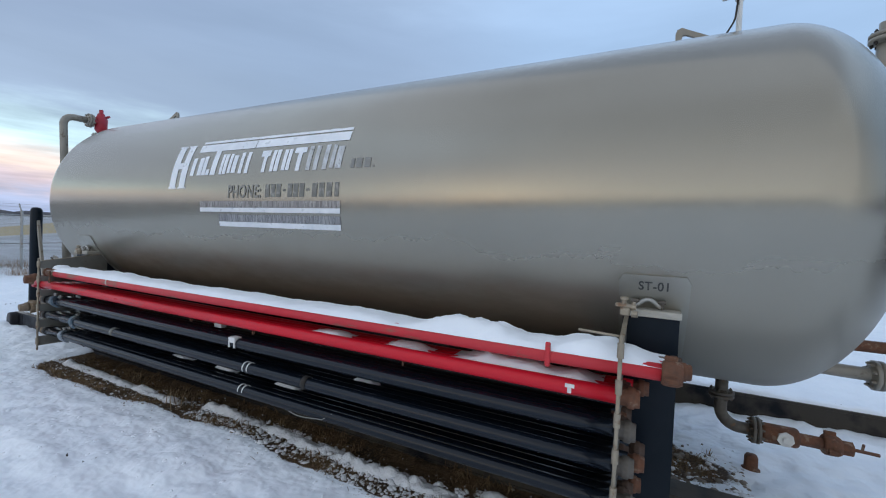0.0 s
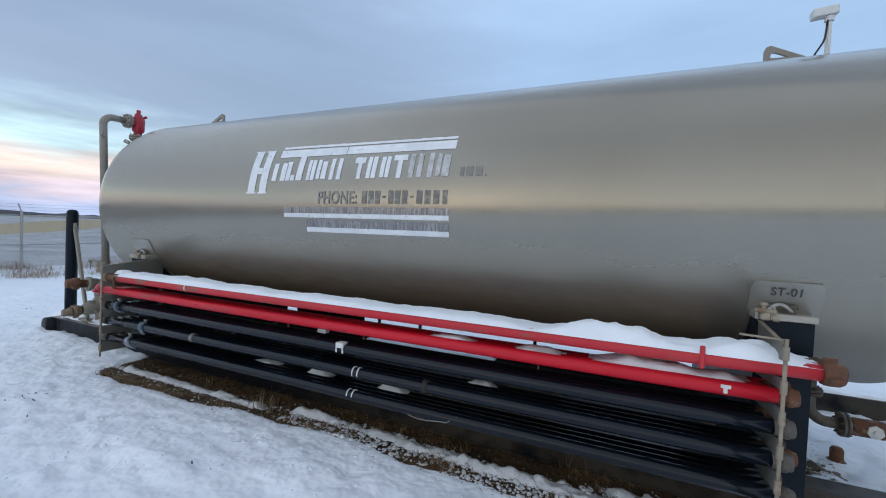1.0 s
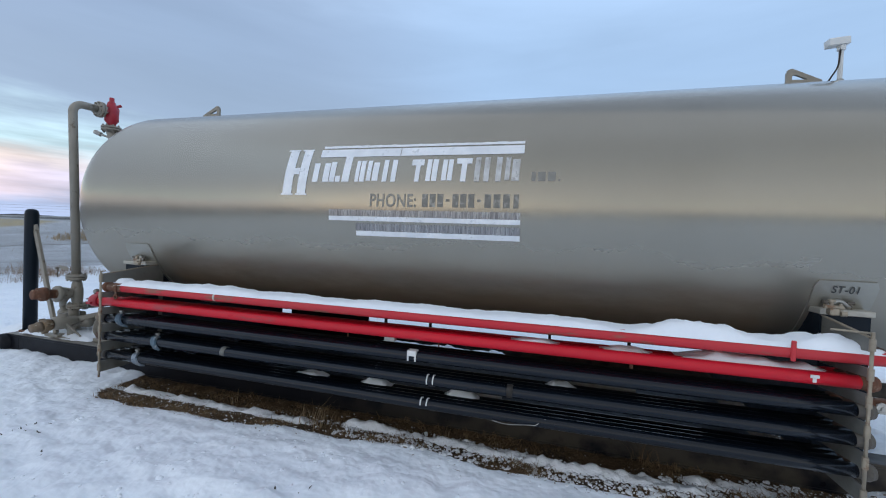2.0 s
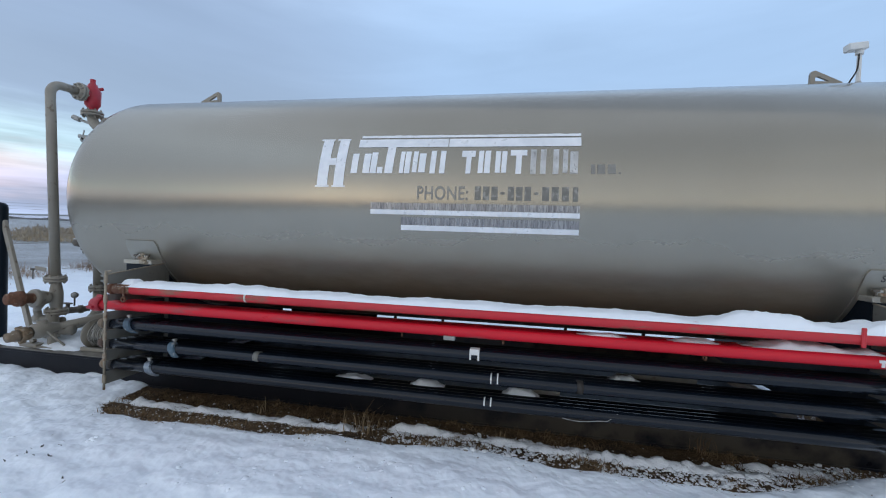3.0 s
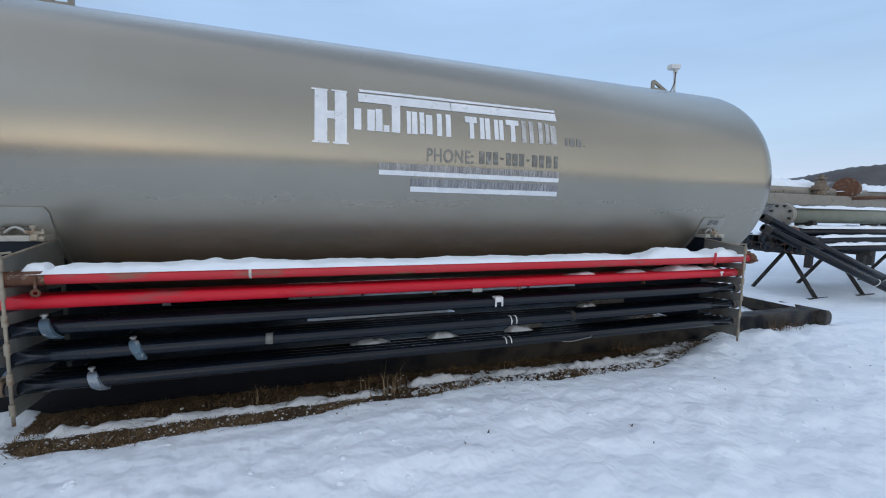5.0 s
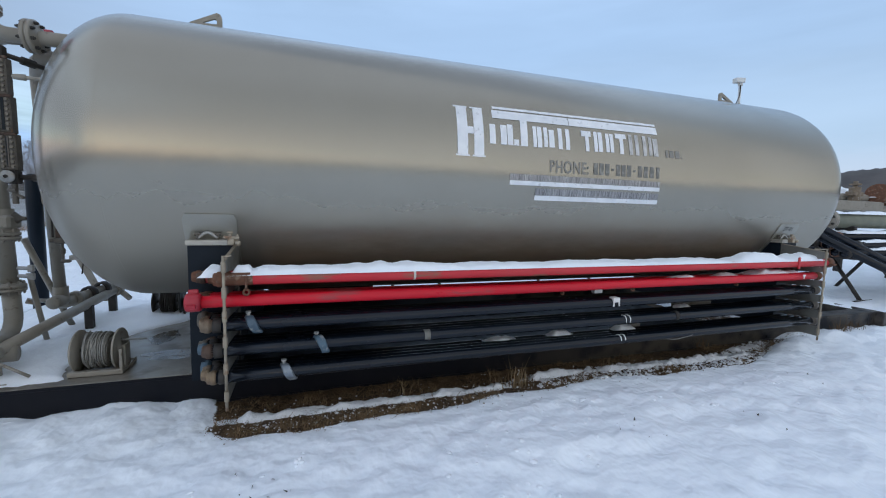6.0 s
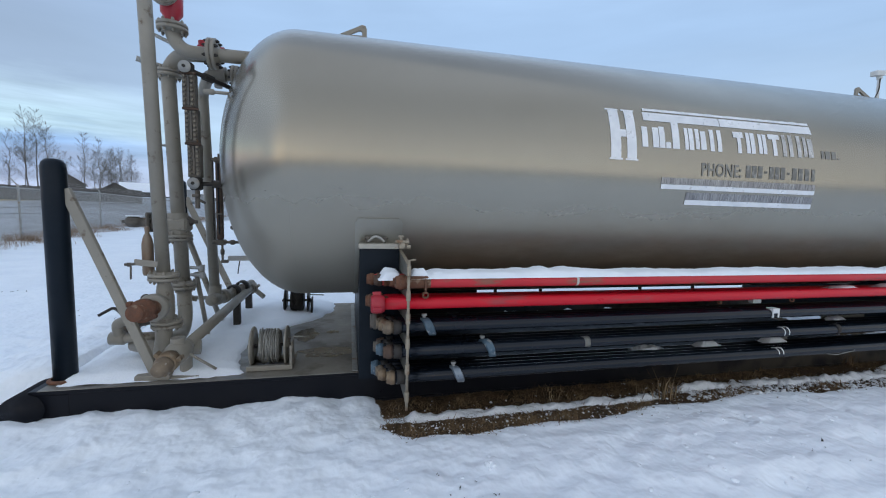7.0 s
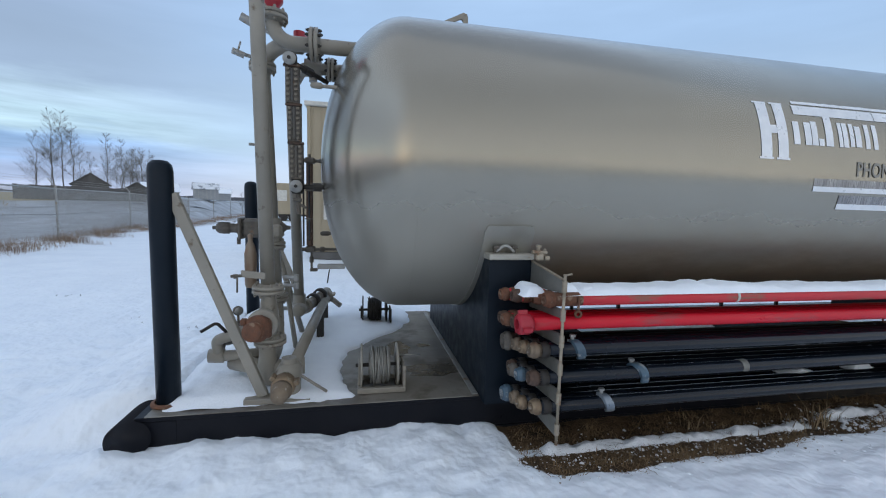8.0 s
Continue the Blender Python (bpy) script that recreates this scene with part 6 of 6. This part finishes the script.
for _ in range(46):
    x, y = r.uniform(0.08, 0.42), r.gauss(3.45, 0.13)
    spots.append((x, y, ground_height(x, y), 0.5 + 0.5 * r.random()))
blades("dead_tuft", spots, "clumps of bleached and brown dead grass at the thawed strip", 23, (0.025, 0.085), 16, 0.03, 0.0026, sprawl=1.6, material=surface("bleached_grass", (0.27, 0.18, 0.09), (0.12, 0.07, 0.034), scale=9, rough=0.85))
blades("weed_stalk", [(-4.05, 2.04, 0.0, 1.4), (-4.0, 2.07, 0.0, 1.0), (-4.2, 2.10, 0.0, 0.6), (-5.1, 2.2, 0.0, 0.6), (-2.9, 2.2, 0.0, 0.5)], "pale dry weed stalks beside the skid", 19, (0.10, 0.30), 9, 0.035, 0.003, surface("weed_straw", (0.30, 0.22, 0.12), (0.20, 0.14, 0.08), scale=8, rough=0.85))
blades("weed_tuft", [(-4.05, 2.1, 0.0, 1.0), (-4.2, 2.12, 0.0, 0.8), (-3.9, 2.15, -0.01, 0.7), (-1.3, 2.42, 0.02, 0.8), (1.15, 2.35, 0.05, 1.1), (1.3, 2.36, 0.05, 0.9), (1.5, 2.37, 0.06, 1.0), (1.65, 2.38, 0.06, 0.8)], "dry weed stalks beside the skid", 9, (0.08, 0.26), 26, 0.05, 0.0025)
spots = []
for (xa, ya), (xb, yb) in zip(FENCE, FENCE[1:]):
    for _ in range(46):
        f = min(max(r.choice((0.06, 0.34, 0.42, 0.62, 0.97)) + r.gauss(0, 0.05), 0), 1) if r.random() < 0.72 else r.random()
        x, y = xa + (xb - xa) * f + r.gauss(0.3, 0.45), ya + (yb - ya) * f
        spots.append((x, y, ground_height(x, y), 0.35 + 0.75 * r.random() ** 2))
blades("fence_grass", spots, "tall dry grass and weeds along the fence", 13, (0.12, 0.62), 60, 0.22, 0.0032, surface("straw", (0.36, 0.26, 0.17), (0.22, 0.145, 0.10), scale=2, rough=0.85))
for cx, cy, n in ((-6.2, 1.15, 9), (-5.1, 0.2, 6), (-6.7, 0.95, 7), (-3.6, 1.05, 6), (-9.4, 4.5, 8), (-10.6, 5.8, 6), (-2.4, 0.9, 5), (-8.6, 1.1, 5), (-11.5, 3.2, 5), (-1.2, 1.3, 5), (0.9, 1.2, 7), (-5.9, 0.75, 6), (-12.5, 7.5, 6)):
    pts = [(cx + r.gauss(0, 0.12), cy + r.gauss(0, 0.1)) for _ in range(n)]
    blades("snow_stubble", [(x, y, ground_height(x, y), 1.0) for x, y in pts], "dark plant stubs poking through the snow", 20 + n, (0.01, 0.035), 2, 0.006, 0.006, M_DARK)


def lumps(name, spots, material, label, category, seed, flat=0.7):
    """Many small irregular lumps in one mesh."""
    rr = random.Random(seed)
    base = bmesh.new()
    bmesh.ops.create_icosphere(base, subdivisions=1, radius=1)
    bv, bf = [v.co.copy() for v in base.verts], [[v.index for v in f.verts] for f in base.faces]
    base.free()
    verts, faces = [], []
    for x, y, z, s in spots:
        n, q = len(verts), Euler([rr.uniform(0, 6) for _ in range(3)]).to_matrix()
        sc = Vector((s * rr.uniform(0.7, 1.4), s * rr.uniform(0.7, 1.3), s * rr.uniform(0.5, 1)))
        for v in bv:
            p = q @ Vector((v.x * sc.x, v.y * sc.y, v.z * sc.z)) * rr.uniform(0.85, 1.15)
            verts.append((x + p.x, y + p.y, z + p.z * flat))
        faces += [[n + i for i in f] for f in bf]
    me = bpy.data.meshes.new(name)
    me.from_pydata(verts, [], faces)
    me.polygons.foreach_set("use_smooth", [True] * len(faces))
    me.materials.append(material)
    tagged(new(name, me), label, category, kind="stuff")


r = random.Random(21)
sn, st = [], []
for _ in range(2600):
    x = r.uniform(-6.6, 0.5)
    y = max(bare_edge(x) + 0.18, 2.0) + r.gauss(0.0, 0.11)
    if y < 2.43:
        (sn if r.random() < 0.62 else st).append((x, y, ground_height(x, y), r.uniform(0.003, 0.010) if r.random() < 0.95 else r.uniform(0.010, 0.02)))
ice = []
for _ in range(1900):
    x = -0.25 - 3.6 * r.random() ** 1.2
    y = bare_edge(x) + r.uniform(0.02, 0.34)
    if y < 2.42:
        ice.append((x, y, ground_height(x, y) + 0.002, r.uniform(0.005, 0.016) if r.random() < 0.85 else r.uniform(0.016, 0.03)))
for _ in range(420):
    x = r.uniform(0.0, 0.6)
    y = r.gauss(3.25, 0.25)
    (st if r.random() < 0.4 else ice).append((x, y, ground_height(x, y), r.uniform(0.005, 0.016) if r.random() < 0.9 else r.uniform(0.016, 0.04)))
for k, (xa, xb, w, h) in enumerate(((-6.45, -5.7, 0.075, 0.034), (-5.95, -5.2, 0.07, 0.032), (-5.45, -4.05, 0.08, 0.036), (-3.9, -3.1, 0.075, 0.040), (-3.4, -2.5, 0.075, 0.038), (-2.75, -2.0, 0.09, 0.036), (-2.2, -1.4, 0.09, 0.038), (-1.7, -0.9, 0.085, 0.036), (-1.1, -0.4, 0.08, 0.034))):
    yc = max(bare_edge(0.5 * (xa + xb)) + 0.24, 2.085)
    snow_bank("ice_strip", xa, xb, yc - 0.72 * w, yc + 0.72 * w, -0.014, lambda x, h=h: h, "broken strip of icy old snow on the thawed ground", 31 + k, step=0.016, lumps=1.9, floor=0.1, arch=0.8, material=M_ICE)
cl = []
for _ in range(1500):
    x, y = r.uniform(-10.0, 2.5), r.uniform(-0.4, 1.8)
    if fbm(x, y, 0.8, 2, 12.0) > -0.05:
        cl.append((x, y, ground_height(x, y) - 0.002, r.uniform(0.006, 0.022) if r.random() < 0.93 else r.uniform(0.022, 0.04)))
lumps("ice_rubble", ice, M_ICE, "rubble of grey icy snow on the thawed strip", "snow", 8, 0.6)
lumps("snow_clods", cl, M_SNOW, "trodden clods of snow lying in the yard", "snow", 6, 0.45)
lumps("snow_crumbs", sn, M_ICE, "icy crumbs of old snow along the thawed strip", "snow", 2)
lumps("gravel_bits", st, M_STONE, "loose gravel and earth clods", "gravel", 4)


# ---- far things ----
def bare_tree(x, y, h, seed):
    rr = random.Random(seed)
    z = ground_height(x, y) - 0.2
    t = thing("bare_tree", (x, y, z), "leafless winter poplar with fine upswept branches", "tree", group="bare trees")
    n = 9
    pts = [Vector((x + rr.gauss(0, 0.022) * k, y + rr.gauss(0, 0.022) * k, z + h * k / n)) for k in range(n + 1)]
    rad = [0.075 * h / 9 * (1 - 0.93 * k / n) for k in range(n + 1)]
    part("trunk", tube(pts, rad, 7), M_BARK, t)
    verts, faces = [], []

    def twig(p, q, r0, r1):
        d = (q - p).normalized()
        s = d.orthogonal().normalized()
        u = d.cross(s)
        k0 = len(verts)
        for c, rr_ in ((p, r0), (q, r1)):
            for a in (0, 2.094, 4.189):
                verts.append(c + (s * math.cos(a) + u * math.sin(a)) * rr_)
        for a in range(3):
            faces.append((k0 + a, k0 + (a + 1) % 3, k0 + 3 + (a + 1) % 3, k0 + 3 + a))

    def grow(p, d, ln, rd, depth):
        mid = p + d * ln * 0.5 + Vector((rr.gauss(0, 0.03), rr.gauss(0, 0.03), 0.02)) * ln
        end = p + (d + Vector((rr.gauss(0, 0.06), rr.gauss(0, 0.06), 0.10))).normalized() * ln
        twig(p, mid, rd, rd * 0.75)
        twig(mid, end, rd * 0.75, rd * 0.35)
        if depth:
            for f in (0.25, 0.4, 0.55, 0.7, 0.85, 1.0):
                q = p.lerp(mid, f * 2) if f < 0.5 else mid.lerp(end, f * 2 - 1)
                a = rr.uniform(0, 6.28)
                grow(q, (d + Vector((math.cos(a), math.sin(a), 0.2)) * 0.75).normalized(), ln * rr.uniform(0.3, 0.55), rd * 0.55, depth - 1)

    for k in range(48):
        f = rr.uniform(0.2, 0.98)
        i = min(int(f * n), n - 1)
        p = pts[i].lerp(pts[i + 1], f * n - i)
        a = rr.uniform(0, 6.28)
        grow(p, Vector((math.cos(a), math.sin(a), 0.85)).normalized(), h * 0.26 * (1.15 - f), 0.011 * h / 9, 2)
    me = bpy.data.meshes.new("crown")
    me.from_pydata([v - ORIGIN[t] for v in verts], [], faces)
    me.materials.append(M_BARK)
    cr = new("crown", me)
    cr.parent = t


for k, (x, y, h) in enumerate(((-47.2, 60.0, 8.0), (-44.9, 59.3, 10.5), (-43.8, 59.2, 10.4), (-42.5, 59.0, 9.0), (-46.2, 61.0, 7.0), (-48.3, 61.5, 5.2), (-48.2, 70.0, 6.8), (-47.1, 70.5, 6.6), (-44.7, 70.0, 9.6), (-42.8, 70.2, 8.8), (-45.6, 71.0, 6.0),
                               (-46.0, 74.9, 7.2), (-44.5, 76.5, 8.4), (-47.4, 79.0, 8.0), (-46.4, 78.0, 7.4), (-44.9, 79.0, 8.6), (-48.0, 84.0, 8.8), (-46.0, 83.0, 9.2), (-43.6, 74.0, 7.4), (-42.4, 75.0, 7.8), (-43.0, 79.5, 8.2), (-43.8, 81.5, 7.6), (-41.6, 77.0, 6.4), (-28.3, 78.0, 3.4), (-26.6, 80.0, 3.8), (-27.4, 83.0, 3.2))):
    bare_tree(x, y, h, 40 + k)


def house(name, x, y, w, d, h, rise, turn, wall_m, roof_m, label, category, snow=True):
    z = ground_height(x, y) - 0.15
    m = pose(x, y, z, 0, 0, turn)
    t = thing(name, (x, y, z), label, category)
    bm = bmesh.new()
    v = [bm.verts.new(m @ Vector(p)) for p in ((-w / 2, -d / 2, 0), (w / 2, -d / 2, 0), (w / 2, d / 2, 0), (-w / 2, d / 2, 0), (-w / 2, -d / 2, h), (w / 2, -d / 2, h), (w / 2, d / 2, h), (-w / 2, d / 2, h), (-w / 2, 0, h + rise), (w / 2, 0, h + rise))]
    for f in ((0, 1, 5, 4), (2, 3, 7, 6), (1, 2, 6, 9, 5), (3, 0, 4, 8, 7)):
        bm.faces.new([v[i] for i in f])
    part("wall", bm, wall_m, t)
    a = math.atan2(rise, d / 2)
    ln = math.hypot(rise, d / 2) + 0.25
    for s in (-1, 1):
        part("roof", box(-w / 2 - 0.2, w / 2 + 0.2, -0.03, ln, 0.0, 0.10, 0.01, m @ pose(0, 0, h + rise, 0, 0, 0 if s > 0 else 180) @ pose(0, 0, 0, -math.degrees(a), 0, 0)), roof_m, t)
    return t, m


house("barn", -39.7, 57.2, 2.9, 3.4, 1.35, 1.25, 118, M_TIMBER, M_TIMBER, "dark weathered barn beyond the fence", "barn")
t, m = house("garden_shed", -29.7, 65.2, 3.0, 2.4, 1.55, 0.75, 24, M_SHED, surface("patchy_roof_snow", (0.80, 0.82, 0.85), (0.66, 0.68, 0.72), scale=1.2, rough=0.7, stain=(0.24, 0.26, 0.29), amount=0.46, sscale=1.1), "small grey garden shed with a snowy roof", "shed")
for k in range(6):
    part("siding_strip", box(-1.49 + 0.5 * k, -1.47 + 0.5 * k, -1.23, -1.205, 0.05, 1.5, 0, m), M_TRIM, t)
house("farmhouse", -32.6, 82.0, 2.8, 3.0, 1.3, 0.8, 15, M_SHED, M_SNOW, "low pale house with a snowy roof", "house")
house("farmhouse", -37.7, 70.0, 4.4, 4.0, 1.1, 1.2, 30, M_TIMBER, M_SNOW, "low brown house with a snowy roof", "house")
house("barn", -39.0, 66.0, 2.6, 3.0, 1.1, 0.95, 118, M_TIMBER, M_TIMBER, "small dark weathered barn beyond the fence", "barn")
wf = thing("board_fence", (-36.0, 44.0, 2.0), "long dark weathered board fence beyond the road", "fence")
pa, pb = Vector((-40.9, 32.9, 0)), Vector((-25.9, 43.4, 0))
for k in range(27, 60):
    p, q = pa.lerp(pb, k / 60), pa.lerp(pb, (k + 0.97) / 60)
    z = ground_height(p.x, p.y) - 0.1
    part("board_panel", box(0, (q - p).length, -0.03, 0.03, 0, 1.25 + 0.03 * math.sin(k * 1.7), 0.005, Matrix.Translation((p.x, p.y, z)) @ pose(0, 0, 0, 0, 0, math.degrees(math.atan2(q.y - p.y, q.x - p.x)))), M_TIMBER, wf)

spots = []
for _ in range(420):
    f, d = r.uniform(-0.3, 0.36), r.uniform(4.0, 11.0)
    p = pa.lerp(pb, f) + Vector((0.575, -0.818, 0)) * d
    spots.append((p.x, p.y, ground_height(p.x, p.y), 0.6 + 0.6 * r.random()))
blades("field_grass", spots, "tan dry grass in front of the board fence", 17, (0.25, 0.6), 16, 0.6, 0.03, surface("pale_straw", (0.40, 0.30, 0.16), (0.30, 0.22, 0.12), scale=2, rough=0.85))

TRACK = [(-35.0, 24.0), (-31.0, 32.0), (-28.8, 37.0), (-26.8, 42.0), (-25.6, 48.0), (-25.0, 56.0)]
verts, faces = [], []
for (xa, ya), (xb, yb) in zip(TRACK, TRACK[1:]):
    for k in range(8):
        x, y = xa + (xb - xa) * k / 8, ya + (yb - ya) * k / 8
        for s in (-1, 1):
            verts.append((x + s * 0.16, y, ground_height(x + s * 0.16, y) + 0.05))
faces = [(2 * k, 2 * k + 1, 2 * k + 3, 2 * k + 2) for k in range(len(verts) // 2 - 1)]
me = bpy.data.meshes.new("road")
me.from_pydata(verts, [], faces)
me.materials.append(surface("packed_track", (0.52, 0.53, 0.56), (0.40, 0.41, 0.43), scale=1.5, rough=0.8))
tagged(new("road", me), "dark wheel track of a snowy road beyond the fence", "road", kind="structure")

office = thing("site_office", (-7.0, 14.0, 0), "tan sided site office cabin with pale trim", "cabin")
part("wall", box(-9.15, -3.0, 12.4, 16.0, 0.28, 4.55, 0.02), M_TANWALL, office)
part("skirt_beam", box(-9.1, -3.0, 12.45, 15.9, 0.02, 0.27, 0.02), M_TIMBER, office)
part("roof", box(-9.25, -2.9, 12.3, 16.1, 4.551, 4.68, 0.02), M_TRIM, office)
for k in range(28):
    part("siding_batten", box(-9.02 + 0.215 * k, -9.0 + 0.215 * k, 12.385, 12.398, 0.3, 4.5, 0), M_TANWALL, office)
part("corner_trim", box(-9.18, -9.08, 12.37, 12.41, 0.28, 4.55, 0.01), M_TANWALL, office)
w = part("window", box(-8.72, -8.0, 12.36, 12.395, 1.25, 2.55, 0.01), M_TRIM, office, "pale framed window")
part("pane", box(-8.64, -8.08, 12.35, 12.362, 1.33, 2.47, 0.003), M_GLASS, w)
trailer = thing("office_trailer", (-15.5, 44.5, 1.5), "tan office trailer on wheels across the yard", "trailer")
zt = ground_height(-15.5, 44) - 0.05
part("body", box(-17.2, -6.0, 44.0, 46.8, zt + 0.75, zt + 3.9, 0.05), M_TANWALL, trailer)
part("window", box(-16.3, -15.0, 43.96, 43.995, zt + 2.1, zt + 3.2, 0.01), M_TRIM, trailer)
part("chassis", box(-17.0, -6.2, 44.2, 46.6, zt + 0.55, zt + 0.745, 0.02), M_DARK, trailer)
for x in (-15.4, -14.5):
    part("wheel", merge(cyl((x, 44.05, zt + 0.42), (x, 44.35, zt + 0.42), 0.42, seg=20), cyl((x, 44.0, zt + 0.42), (x, 44.06, zt + 0.42), 0.2, seg=16)), M_DARK, trailer)


def ridge(name, pts, depth, material, label, seed, amp):
    """A far rise of land: a strip with an uneven crest."""
    bm = bmesh.new()
    rows = []
    n = 160
    for k in range(n + 1):
        f = k / n * (len(pts) - 1)
        i = min(int(f), len(pts) - 2)
        a, b = Vector(pts[i]), Vector(pts[i + 1])
        p = a.lerp(b, sstep(0, 1, f - i) * 0.5 + (f - i) * 0.5)
        out = Vector((p.x, p.y, 0)).normalized()
        col = []
        for j in range(9):
            g = j / 8
            h = p.z * sstep(0, 1, g) + amp * noise.noise((k * 0.9, g * 4, seed)) * (0.3 + g)
            col.append(bm.verts.new((p.x + out.x * depth * g, p.y + out.y * depth * g, h + 2)))
        rows.append(col)
    for a, b in zip(rows, rows[1:]):
        for j in range(8):
            bm.faces.new((a[j], a[j + 1], b[j + 1], b[j]))
    tagged(part(name, smooth(bm), material), label, "hill", kind="structure")


ridge("backdrop_hill", [(520, 900, 14), (680, 620, 50), (770, 460, 80), (797, 407, 97), (830, 330, 104), (860, 150, 108), (870, -80, 76), (850, -400, 30), (700, -800, 12)], 260, M_WOODS, "long wooded winter hill on the skyline", 3, 2.2)
ridge("backdrop_treeline", [(-420, -500, 7), (-440, -150, 8), (-430, 60, 8), (-420, 160, 7), (-390, 330, 8), (-300, 480, 8), (-150, 600, 9), (100, 700, 10), (420, 760, 14)], 50, M_FARWOOD, "dark band of far trees on the horizon", 6, 2.2)
ridge("backdrop_south", [(-420, -480, 16), (-250, -600, 24), (0, -640, 28), (300, -600, 26), (620, -640, 22)], 60, M_FARWOOD, "dark band of far trees on the horizon", 9, 2.5)
